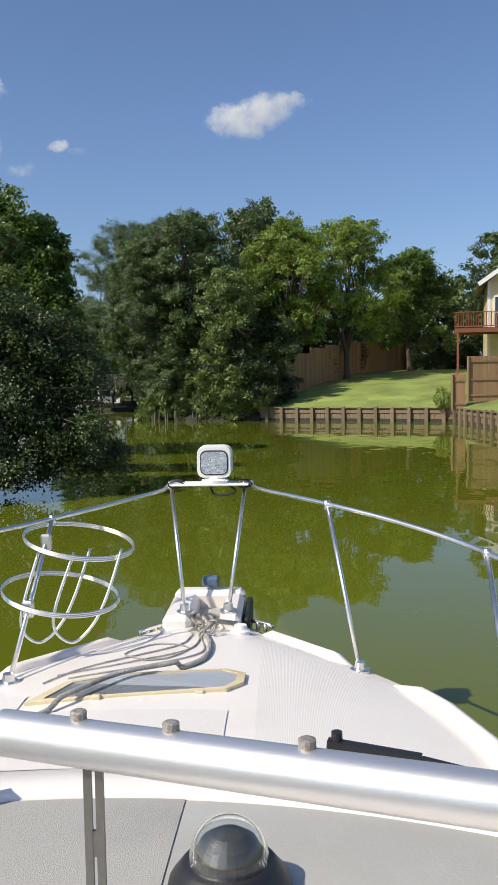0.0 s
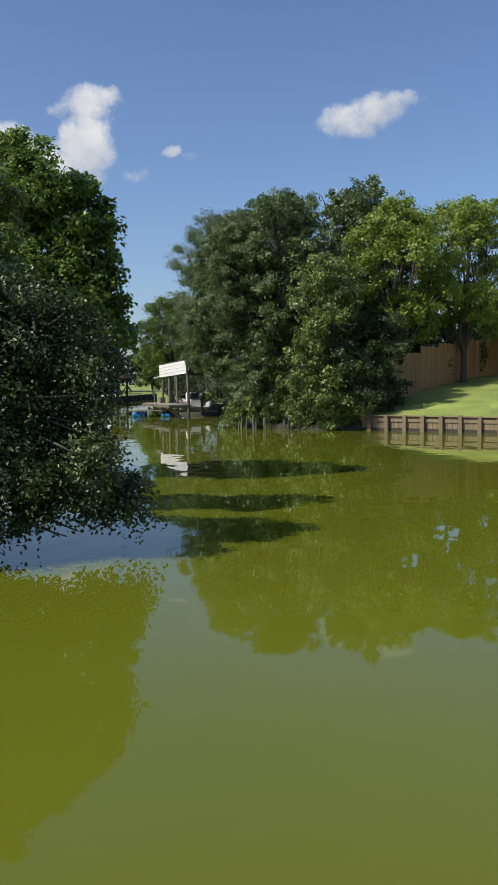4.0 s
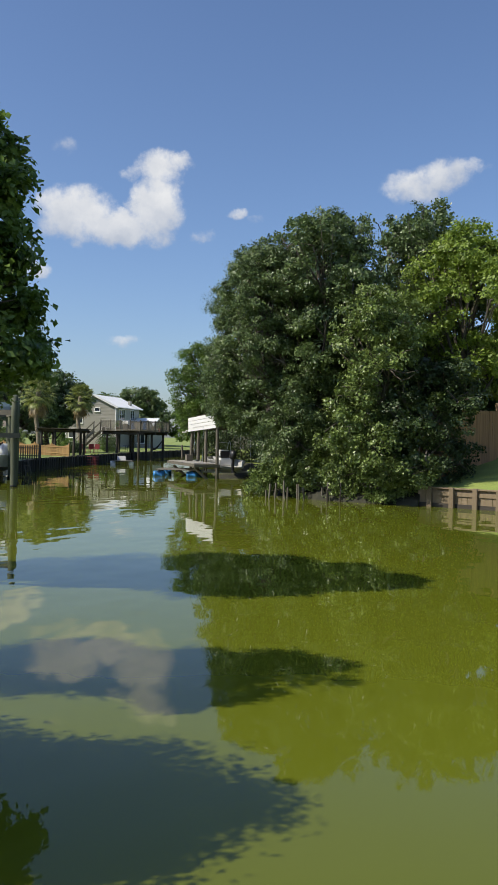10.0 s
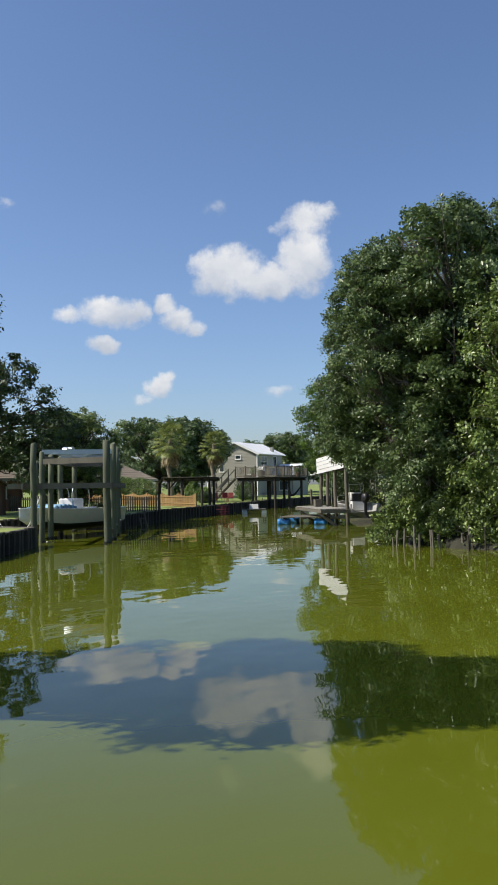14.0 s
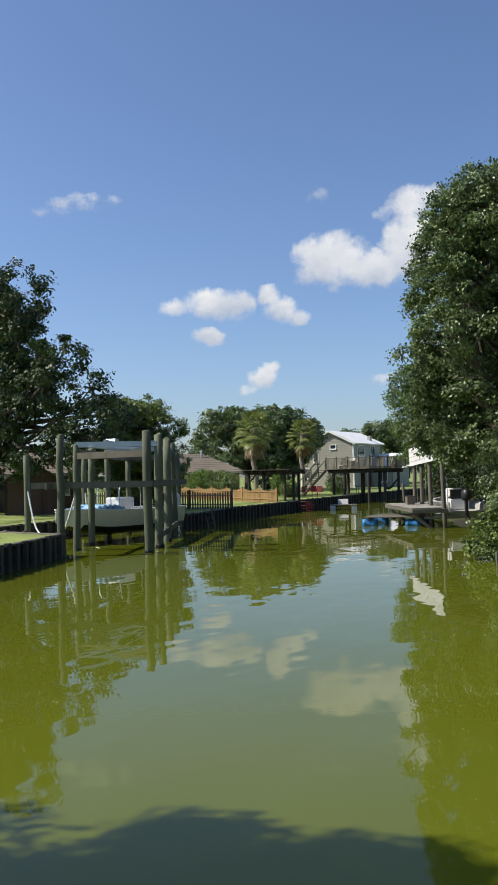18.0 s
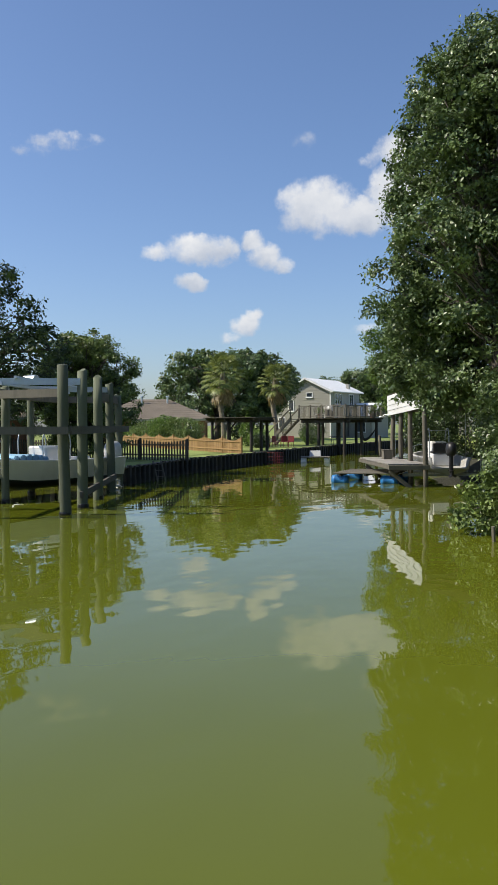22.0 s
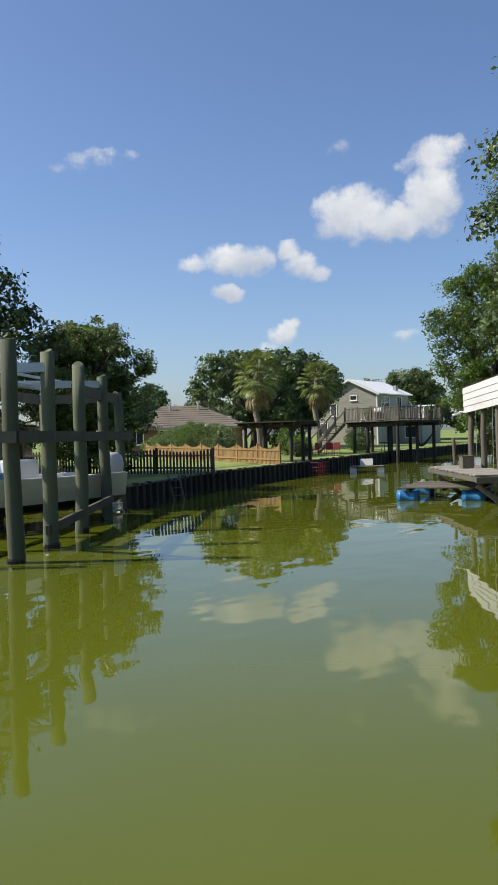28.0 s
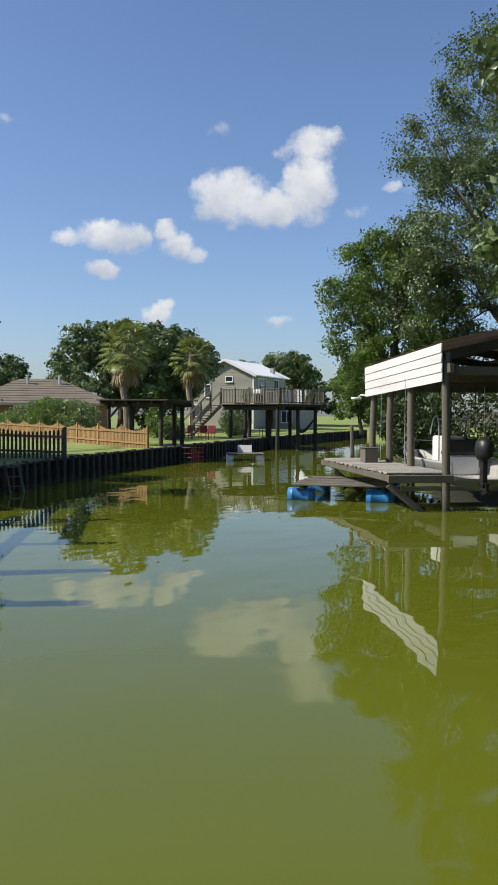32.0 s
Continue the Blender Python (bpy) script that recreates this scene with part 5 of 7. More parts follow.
for x, y in ((DL * 0.3, 0.6), (DL + 0.0, DD * 0.75)):
    pot = thing("planter", "small dark planter with a green bush on the deck rail", "planter", (0, 0, 0))
    pot.matrix_world = deck.matrix_world @ Matrix.Translation((x, y, z + 0.04))
    bm = bmesh.new()
    tube(bm, [(0, 0, 0), (0, 0, 0.35), (0, 0, 0.38)], 0.2, 12, taper=[0.16, 0.22, 0.2])
    local("pot", bm, BRICK, pot)
    rg = np.random.default_rng(3)
    c = rg.normal(size=(260, 3)) * [0.2, 0.2, 0.16] + [0, 0, 0.6]
    o = new("foliage", leaves_mesh("foliage", c, rg.normal(size=(260, 3)) + [0, 0, 0.5], 0.14 * np.ones(260), LEAF_BRIGHT, rg))
    o.parent = pot
grill = thing("barbecue", "dark covered barbecue standing on the raised deck", "barbecue")
grill.matrix_world = deck.matrix_world @ Matrix.Translation((DL * 0.55, 0.5, z + 0.04))
bm = bmesh.new()
box(bm, -0.35, 0.35, -0.22, 0.22, 0.0, 0.75, bevel=0.04)
local("cart", bm, BLACK, grill)
bm = bmesh.new()
tube(bm, [(-0.36, 0, 0.8), (0.36, 0, 0.8)], 0.25, 12)
local("hood", bm, WHITE, grill)

stairs = thing("stairway", "open timber stairway climbing to the raised deck", "stairs")
stairs.matrix_world = deck.matrix_world
tread = boxmesh("tread", 0.28, 0.95, 0.04, TIMBER, 0.005)
n = 13
for i in range(n):
    u = (i + 0.5) / n
    stand("tread", tread, stairs, -3.2 + 3.0 * u, -0.75, 0.75 + (z - 0.75) * u)
for y in (-1.24, -0.26):
    bm = bmesh.new()
    beam(bm, (-3.25, y, 0.72), (-0.15, y, z - 0.06), 0.05, 0.26)
    local("stringer", bm, TIMBER, stairs)
    bm = bmesh.new()
    beam(bm, (-3.25, y, 1.65), (-0.15, y, z + 0.9), 0.05, 0.1)
    for u in (0.02, 0.35, 0.68, 0.98):
        q = Vector((-3.25 + 3.1 * u, y, 0.72 + (z - 0.78) * u))
        beam(bm, q, q + Vector((0, 0.001, 0.95)), 0.08, 0.08)
    local("handrail", bm, TIMBER, stairs)

# hammock, table and chairs in the shade below the deck
for k in range(4):
    ch = thing("garden_chair", "red painted metal garden chair on the lawn edge", "chair", (*plan(-26.0 - 0.5 * k, 79.3 + 0.35 * (k % 2), 0)[:2], land(-26, 79.3) + 0.01), 40 * k, group="chairs by the water")
    bm = bmesh.new()
    box(bm, -0.26, 0.26, -0.26, 0.26, 0.40, 0.44, bevel=0.015)
    local("seat", bm, RED_METAL, ch)
    bm = bmesh.new()
    box(bm, -0.26, 0.26, 0.24, 0.28, 0.44, 0.9, bevel=0.015)
    local("backrest", bm, RED_METAL, ch)
    for sx in (-0.22, 0.22):
        for sy in (-0.22, 0.22):
            bm = bmesh.new()
            tube(bm, [(sx, sy, 0), (sx, sy, 0.4)], 0.018, 6)
            local("leg", bm, RED_METAL, ch)
tb_at = plan(-26.0, 87.5)
table = thing("patio_table", "dark patio table below the raised deck", "table", (tb_at.x, tb_at.y, land(-26.0, 87.5) + 0.01))
bm = bmesh.new()
tube(bm, [(0, 0, 0.7), (0, 0, 0.74)], 0.6, 16)
local("tabletop", bm, BLACK, table)
for a in range(4):
    bm = bmesh.new()
    tube(bm, [(0.42 * math.cos(a * 1.57), 0.42 * math.sin(a * 1.57), 0), (0.35 * math.cos(a * 1.57), 0.35 * math.sin(a * 1.57), 0.7)], 0.025, 6)
    local("leg", bm, BLACK, table)
hammock = thing("hammock", "dark rope hammock slung between the deck posts", "hammock")
hammock.matrix_world = deck.matrix_world
bm = bmesh.new()
tube(bm, curve([(DL - 0.2, DD * 0.52, 2.2), (DL - 0.6, DD * 0.65, 1.35), (DL - 0.6, DD * 0.8, 1.35), (DL - 0.2, DD - 0.3, 2.2)], 18), 0.08, 7, taper=[0.03 + 0.09 * math.sin(math.pi * i / 18) for i in range(19)])
local("sling", bm, DARK_TIMBER, hammock)

# floating platform with a slanted board
pont_at = plan(-21.55, 73.4)
pont = thing("swim_platform", "small floating platform on white floats with a grey ramp board", "platform", (pont_at.x, pont_at.y, 0), 24)
for x in (-0.78, 0.78):
    bm = bmesh.new()
    box(bm, x - 0.2, x + 0.2, -0.75, 0.75, -0.12, 0.3, bevel=0.06)
    local("float", bm, WHITE, pont)
fp = boxmesh("plank", 1.95, 0.15, 0.04, TIMBER, 0.005)
for i in range(10):
    stand("plank", fp, pont, 0, -0.72 + i * 0.16, 0.32)
bm = bmesh.new()
box(bm, -0.38, 0.38, 0.0, 0.05, 0, 0.5, pose(0, 0.45, 0.36, -38, 0, 0), bevel=0.01)
local("ramp_board", bm, material("grey_board", (0.5, 0.5, 0.48), 0.7, vary=0.12), pont)
cage_at = plan(-22.6, 70.6)
cage = thing("ladder_cage", "rusty red metal cage ladder at the bulkhead", "cage", (cage_at.x, cage_at.y, 0), 84)
for x in np.linspace(-0.55, 0.55, 6):
    bm = bmesh.new()
    tube(bm, [(x, 0, -0.4), (x, 0, 0.75)], 0.02, 6)
    local("bar", bm, RED_METAL, cage)
for zz in (0.05, 0.25, 0.45, 0.72):
    bm = bmesh.new()
    tube(bm, [(-0.58, 0, zz), (0.58, 0, zz)], 0.025, 6)
    tube(bm, [(-0.58, 0, zz), (-0.58, 0.5, zz)], 0.02, 6)
    tube(bm, [(0.58, 0, zz), (0.58, 0.5, zz)], 0.02, 6)
    local("rung", bm, RED_METAL, cage)


lad_at = plan(-20.95, 56.0)
ladder = thing("ladder", "short weathered timber ladder leaning on the bulkhead", "ladder", (lad_at.x + 0.3, lad_at.y, -0.4), 75)
for x in (-0.24, 0.24):
    bm = bmesh.new()
    beam(bm, (x, -0.1, 0.0), (x, 0.35, 1.3), 0.07, 0.045)
    local("stile", bm, TIMBER, ladder)
for k in range(4):
    bm = bmesh.new()
    beam(bm, (-0.26, -0.03 + 0.1 * k, 0.3 + 0.28 * k), (0.26, -0.03 + 0.1 * k, 0.3 + 0.28 * k), 0.06, 0.03)
    local("rung", bm, TIMBER, ladder)


# ---------- houses ----------
def wall_block(parent, outline, z0, z1, mat, gable=None, name="wall", courses=0.0):
    """Walls round an outline; gable gives (index of wall, peak height); siding courses are proud lips on each wall."""
    n = len(outline)
    for i in range(n):
        a, b = Vector((*outline[i], 0)), Vector((*outline[(i + 1) % n], 0))
        length = (b - a).length
        m = pose(a.x, a.y, 0, 0, 0, heading(a, b))
        bm = bmesh.new()
        peak = gable.get(i) if gable else None
        prof = [(0, z0), (length, z0), (length, z1)] + ([(peak[0], peak[1])] if peak else []) + [(0, z1)]
        fr = [bm.verts.new((x, 0, z)) for x, z in prof]
        bk = [bm.verts.new((x, 0.15, z)) for x, z in prof]
        bm.faces.new(fr)
        bm.faces.new(bk[::-1])
        for k in range(len(prof)):
            bm.faces.new((fr[k], fr[(k + 1) % len(prof)], bk[(k + 1) % len(prof)], bk[k]))
        lips = []
        if courses:
            z = z0 + courses
            top = peak[1] if peak else z1
            while z < top - 0.1:
                lo, hi = 0.0, length
                if peak and z > z1:
                    f = (z - z1) / (peak[1] - z1)
                    lo, hi = peak[0] * f, length - (length - peak[0]) * f
                lips.append((lo + 0.02, hi - 0.02, z))
                z += courses
        bmesh.ops.transform(bm, matrix=m, verts=bm.verts)
        bmesh.ops.recalc_face_normals(bm, faces=bm.faces)
        wall = local(name, bm, mat, parent)
        for lo, hi, z in lips:
            bm = bmesh.new()
            box(bm, lo, hi, -0.016, 0.004, z - 0.03, z, m)
            local("siding_board", bm, mat, wall)


def window(parent, m, w, h, cols=1, rows=1, trim=WHITE):
    """A framed window proud of its wall, with sill and separate panes; m puts its lower middle on the wall's face."""
    t = 0.09
    bm = bmesh.new()
    rings = []
    for e, y in ((t, -0.05), (0, -0.05), (0, 0.02), (t, 0.02)):
        rings.append([bm.verts.new((x, y, z)) for x, z in ((-w / 2 - e, -e), (w / 2 + e, -e), (w / 2 + e, h + e), (-w / 2 - e, h + e))])
    for a, b in zip(rings, rings[1:] + rings[:1]):
        for k in range(4):
            bm.faces.new((a[k], a[(k + 1) % 4], b[(k + 1) % 4], b[k]))
    bmesh.ops.recalc_face_normals(bm, faces=bm.faces)
    bmesh.ops.transform(bm, matrix=m, verts=bm.verts)
    fr = local("window", bm, trim, parent)
    bars = [(-w / 2 + w * i / cols - 0.03, -w / 2 + w * i / cols + 0.03, -0.04, 0, h) for i in range(1, cols)]
    bars += [(-w / 2, w / 2, -0.036, h * j / rows - 0.02, h * j / rows + 0.02) for j in range(1, rows)]
    for x0, x1, y0, z0, z1 in bars:
        bm = bmesh.new()
        box(bm, x0, x1, y0, 0.02, z0, z1)
        bmesh.ops.transform(bm, matrix=m, verts=bm.verts)
        local("glazing_bar", bm, trim, fr)
    for i in range(cols):
        bm = bmesh.new()
        x0 = -w / 2 + w * i / cols
        box(bm, x0, x0 + w / cols, -0.012, 0.01, 0, h)
        bmesh.ops.transform(bm, matrix=m, verts=bm.verts)
        local("pane", bm, GLASS_DARK, fr)
    bm = bmesh.new()
    box(bm, -w / 2 - t - 0.03, w / 2 + t + 0.03, -0.12, 0.0, -t - 0.05, -t)
    bmesh.ops.transform(bm, matrix=m, verts=bm.verts)
    local("sill", bm, trim, fr)


def slope(bm, p0, p1, q1, q0, thick=0.12):
    """A roof plane as a slab: p0-p1 the eave, q0-q1 the ridge."""
    v = [Vector(p) for p in (p0, p1, q1, q0)]
    n = (v[1] - v[0]).cross(v[3] - v[0]).normalized()
    n = n if n.z > 0 else -n
    lo = [bm.verts.new(p) for p in v]
    hi = [bm.verts.new(p + n * thick) for p in v]
    bm.faces.new(lo)
    bm.faces.new(hi[::-1])
    for k in range(4):
        bm.faces.new((lo[k], lo[(k + 1) % 4], hi[(k + 1) % 4], hi[k]))
    bmesh.ops.recalc_face_normals(bm, faces=bm.faces)


def seams(parent, p0, p1, q1, q0, n, mat, w=0.05, h=0.05):
    """Standing ribs up a metal roof plane."""
    p0, p1, q1, q0 = (Vector(p) for p in (p0, p1, q1, q0))
    up = (p1 - p0).cross(q0 - p0).normalized()
    up = up if up.z > 0 else -up
    for i in range(n + 1):
        bm = bmesh.new()
        beam(bm, p0.lerp(p1, i / n) + up * 0.14, q0.lerp(q1, i / n) + up * 0.14, w, h)
        local("roof_rib", bm, mat, parent)


# grey two-storey house: its own +x runs along the gable wall, -y looks to the canal
gx, gy = -38.7, 110.4
h_turn = 21.9 - 24.0
house = thing("house", "grey-beige two-storey house with white metal gable roof", "house", (gx * K, gy * K, 0), h_turn)
wl_, wr_, eave_, peak_ = -4.4, 3.35, 6.7, 8.25
eave_l = peak_ - 4.4 * 0.5
bm = bmesh.new()
prof = [(wl_, 0.6), (wr_, 0.6), (wr_, eave_), (0, peak_ - 0.1), (wl_, eave_l)]
for y in (0, 0.16):
    bm.faces.new([bm.verts.new((x, y, z)) for x, z in prof])
bm.verts.ensure_lookup_table()
for k in range(5):
    bm.faces.new([bm.verts[q] for q in (k, (k + 1) % 5, 5 + (k + 1) % 5, 5 + k)])
bmesh.ops.recalc_face_normals(bm, faces=bm.faces)
gable_wall = local("gable_wall", bm, SIDING, house)
z = 0.8
while z < peak_ - 0.25:
    f = max(0, (z - eave_) / (peak_ - eave_))
    g = max(0, (z - eave_l) / (peak_ - eave_l))
    bm = bmesh.new()
    box(bm, wl_ * (1 - g) + 0.02, wr_ * (1 - f) - 0.02, -0.022, 0.004, z - 0.03, z)
    local("siding_board", bm, SIDING, gable_wall)
    z += 0.2
wall_block(house, [(wr_, 0.0), (wr_, 9.0), (wl_, 9.0), (wl_, 0.17)], 0.6, 6.0, SIDING, courses=0.2)
bm = bmesh.new()
box(bm, wr_ - 0.16, wr_, 0.2, 9.0, 6.0, eave_)
local("side_wall", bm, SIDING, house)
for p in (((wr_ + 0.45, -0.4, eave_ - 0.2), (wr_ + 0.45, 9.4, eave_ - 0.2), (0, 9.4, peak_), (0, -0.4, peak_)), ((wl_ - 0.4, -0.4, eave_l - 0.18), (wl_ - 0.4, 9.4, eave_l - 0.18), (0, 9.4, peak_), (0, -0.4, peak_))):
    bm = bmesh.new()
    slope(bm, *p)
    local("roof", bm, METAL_ROOF, house, "white standing-seam metal roof")
    seams(house, *p, 18, METAL_ROOF)
for x, y0, y1 in ((wr_ - 0.06, -0.03, 0.1), (wl_ + 0.06, -0.03, 0.1)):
    bm = bmesh.new()
    box(bm, x - 0.08, x + 0.08, -0.04, 0.02, 0.6, eave_ if x > 0 else eave_l)
    local("corner_board", bm, WHITE, house)
bm = bmesh.new()
beam(bm, (wr_ + 0.42, -0.42, eave_ - 0.2), (0, -0.42, peak_ + 0.02), 0.04, 0.2)
beam(bm, (wl_ - 0.38, -0.42, eave_l - 0.18), (0, -0.42, peak_ + 0.02), 0.04, 0.2)
local("barge_board", bm, WHITE, house)
window(house, pose(0.45, -0.02, 6.0), 0.75, 0.45)
window(house, pose(-2.1, -0.02, 4.3), 0.65, 1.3)
window(house, pose(-3.4, -0.02, 2.2), 0.8, 1.2)
window(house, pose(1.9, -0.02, 2.4), 1.2, 1.3, 2)
window(house, pose(wr_ + 0.02, 2.2, 4.9, 0, 0, 90), 2.0, 1.4, 3, 2)
window(house, pose(wr_ + 0.02, 6.2, 4.9, 0, 0, 90), 1.2, 1.4, 2)
bm = bmesh.new()
box(bm, wr_ - 0.9, wr_ - 0.45, 6.6, 7.1, 6.4, 7.75, bevel=0.02)
local("chimney", bm, SIDING, house)
wing = thing("house_wing", "low grey wing with white metal roof beside the house", "house", (gx * K, gy * K, 0), h_turn)
wall_block(wing, [(wr_ + 0.2, 5.0), (6.6, 5.0), (6.6, 11.0), (wr_ + 0.2, 11.0)], 0.6, 3.6, SIDING, courses=0.2)
for p in (((wr_ + 0.1, 4.4, 3.5), (7.0, 4.4, 3.5), (7.0, 8.0, 5.2), (wr_ + 0.1, 8.0, 5.2)), ((wr_ + 0.1, 11.6, 3.5), (7.0, 11.6, 3.5), (7.0, 8.0, 5.2), (wr_ + 0.1, 8.0, 5.2))):
    bm = bmesh.new()
    slope(bm, *p)
    local("roof", bm, METAL_ROOF, wing)
window(wing, pose(5.2, 4.98, 1.6), 1.2, 1.2, 2)


def hip_house(label, at, turn, w, d, z0, eave, ridge, wall_mat, roof_mat, over=0.6, vents=True, courses=10):
    """A low house with a hipped shingle roof; -y looks to the canal."""
    root = thing("house", label, "house", (at[0] * K, at[1] * K, 0), turn)
    wall_block(root, [(-w / 2, -d / 2), (w / 2, -d / 2), (w / 2, d / 2), (-w / 2, d / 2)], z0, eave, wall_mat)
    W, D, r = w / 2 + over, d / 2 + over, max(0.3, w / 2 - d / 2)
    A, B, C, E = (-W, -D, eave - 0.12), (W, -D, eave - 0.12), (W, D, eave - 0.12), (-W, D, eave - 0.12)
    R0, R1 = (-r, 0, ridge), (r, 0, ridge)
    for p in ((A, B, R1, R0), (C, E, R0, R1)):
        bm = bmesh.new()
        slope(bm, *p, thick=0.1)
        pv = [Vector(q) for q in p]
        up = (pv[1] - pv[0]).cross(pv[3] - pv[0]).normalized()
        up = up if up.z > 0 else -up
        face = local("roof", bm, roof_mat, root)
        for i in range(1, courses):
            u = i / courses
            bm = bmesh.new()
            beam(bm, pv[0].lerp(pv[3], u) + up * 0.108, pv[1].lerp(pv[2], u) + up * 0.108, 0.05, 0.02)
            local("shingle_course", bm, roof_mat, face)
    for p in ((B, C, R1, R1), (E, A, R0, R0)):
        bm = bmesh.new()
        v = [Vector(q) for q in p[:3]]
        f = [bm.verts.new(q) for q in v] + [bm.verts.new(q + Vector((0, 0, 0.11))) for q in v]
        bm.faces.new(f[:3])
        bm.faces.new(f[3:])
        for k in range(3):
            bm.faces.new((f[k], f[(k + 1) % 3], f[3 + (k + 1) % 3], f[3 + k]))
        bmesh.ops.recalc_face_normals(bm, faces=bm.faces)
        local("roof", bm, roof_mat, root)
    bm = bmesh.new()
    for a, b in ((A, B), (B, C), (C, E), (E, A)):
        beam(bm, Vector(a) + Vector((0, 0, 0.02)), Vector(b) + Vector((0, 0, 0.02)), 0.06, 0.2)
    local("fascia", bm, SIDING, root)
    if vents:
        for x in (-1.0, 1.6):
            bm = bmesh.new()
            tube(bm, [(x, -0.9, ridge - 0.8), (x, -0.9, ridge + 0.28), (x, -0.9, ridge + 0.3), (x, -0.9, ridge + 0.4)], 0.12, 8, taper=[0.1, 0.1, 0.17, 0.15])
            local("roof_vent", bm, GALV, root)
    for x in np.linspace(-w / 2 + 1.6, w / 2 - 1.6, 4):
        window(root, pose(x, -d / 2 - 0.005, z0 + 1.0), 1.1, 1.1, 2, 1)
    return root


hip_house("low brick house with brown shingle hip roof", (-44.4, 89.5), 34, 11.0, 7.6, 0.8, 3.2, 5.15, BRICK, SHINGLE)
hip_house("low brown house with shingle roof beyond the lawn", (-37.0, 57.5), 42, 13.0, 7.5, 0.8, 3.1, 4.6, BRICK, SHINGLE)

# little barn-like shed behind the lift
sx, sy = plan(-29.4, 53.6)[:2]
shed = thing("garden_shed", "small dark brown wooden shed with a gable roof", "shed", (sx, sy, land(-29.4, 53.6) - 0.05), 44)
SHED = material("red_brown_boards", (0.105, 0.062, 0.042), 0.85, vary=0.3, scale=4, fine=30, bump=0.3, stretch=(3, 3, 0.3))
wall_block(shed, [(-1.5, -1.3), (1.5, -1.3), (1.5, 1.3), (-1.5, 1.3)], 0, 1.9, SHED, gable={0: (1.5, 2.75), 2: (1.5, 2.75)})
for s in (-1, 1):
    bm = bmesh.new()
    slope(bm, (s * 1.75, -1.5, 1.77), (s * 1.75, 1.5, 1.77), (0, 1.5, 2.8), (0, -1.5, 2.8), 0.06)
    local("roof", bm, SHINGLE, shed)
bm = bmesh.new()
box(bm, -0.45, 0.45, -1.345, -1.3, 0.05, 1.85, bevel=0.01)
local("door", bm, SHED, shed)

# cream house with a red-stained balcony on the high bank
cx, cy = 13.7, 47.6
cream = thing("house", "cream two-storey house with white trim above the sloping lawn", "house", (cx * K, cy * K, 0), -14)
wall_block(cream, [(0, 0), (9.0, 0), (9.0, 9.0), (0, 9.0)], 2.0, 8.6, CREAM, gable={0: (4.5, 11.6), 2: (4.5, 11.6)}, courses=0.2)
for a, b in (((-0.6, 8.3), (4.5, 11.75)), ((9.6, 8.3), (4.5, 11.75))):
    bm = bmesh.new()
    slope(bm, (a[0], -0.6, a[1]), (a[0], 9.6, a[1]), (b[0], 9.6, b[1]), (b[0], -0.6, b[1]))
    local("roof", bm, SHINGLE, cream)
bm = bmesh.new()
beam(bm, (-0.62, -0.62, 8.35), (4.5, -0.62, 11.8), 0.05, 0.26)
beam(bm, (9.62, -0.62, 8.35), (4.5, -0.62, 11.8), 0.05, 0.26)
local("barge_board", bm, WHITE, cream)
for x, z0, w, h in ((0.9, 5.55, 0.9, 2.0), (2.6, 6.2, 1.0, 1.3), (1.4, 3.0, 1.2, 1.3), (5.5, 6.0, 1.4, 1.5)):
    window(cream, pose(x, -0.02, z0), w, h, 1, 2)
for x in (0.02,):
    bm = bmesh.new()
    box(bm, -0.03, 0.16, -0.04, 0.0, 2.0, 8.6)
    local("corner_board", bm, WHITE, cream)
STAIN = material("red_stained_timber", (0.22, 0.075, 0.035), 0.7, vary=0.25, scale=4, fine=30, bump=0.25, per="object")
balcony = thing("balcony", "red-stained timber balcony on posts with slatted railing", "balcony", (cx * K, cy * K, 0), -14)
for x in (-1.9, 1.0, 4.5):
    for y in (-3.0, -0.3):
        bm = bmesh.new()
        box(bm, x - 0.07, x + 0.07, y - 0.07, y + 0.07, 2.0, 5.3, bevel=0.01)
        local("post", bm, STAIN, balcony)
bp_me = boxmesh("plank", 7.0, 0.14, 0.04, STAIN, 0.004)
for i in range(20):
    stand("plank", bp_me, balcony, 1.4, -3.0 + 0.15 * i, 5.4)
for y in (-3.05, -0.2):
    bm = bmesh.new()
    box(bm, -2.1, 4.9, y - 0.05, y + 0.05, 5.14, 5.4, bevel=0.01)
    local("beam", bm, STAIN, balcony)
bs = boxmesh("slat", 0.05, 0.025, 0.86, STAIN, 0.003)
for (x0, y0), (x1, y1) in (((-2.1, -3.1), (4.9, -3.1)), ((-2.1, -0.2), (-2.1, -3.1))):
    va, vb = Vector((x0, y0, 0)), Vector((x1, y1, 0))
    for i in range(int((vb - va).length / 0.15)):
        q = va.lerp(vb, (i + 0.5) / int((vb - va).length / 0.15))
        stand("slat", bs, balcony, q.x, q.y, 5.5, heading(va, vb))
    bm = bmesh.new()
    beam(bm, va + Vector((0, 0, 6.4)), vb + Vector((0, 0, 6.4)), 0.12, 0.05)
    beam(bm, va + Vector((0, 0, 5.52)), vb + Vector((0, 0, 5.52)), 0.05, 0.07)
    local("rail", bm, STAIN, balcony)


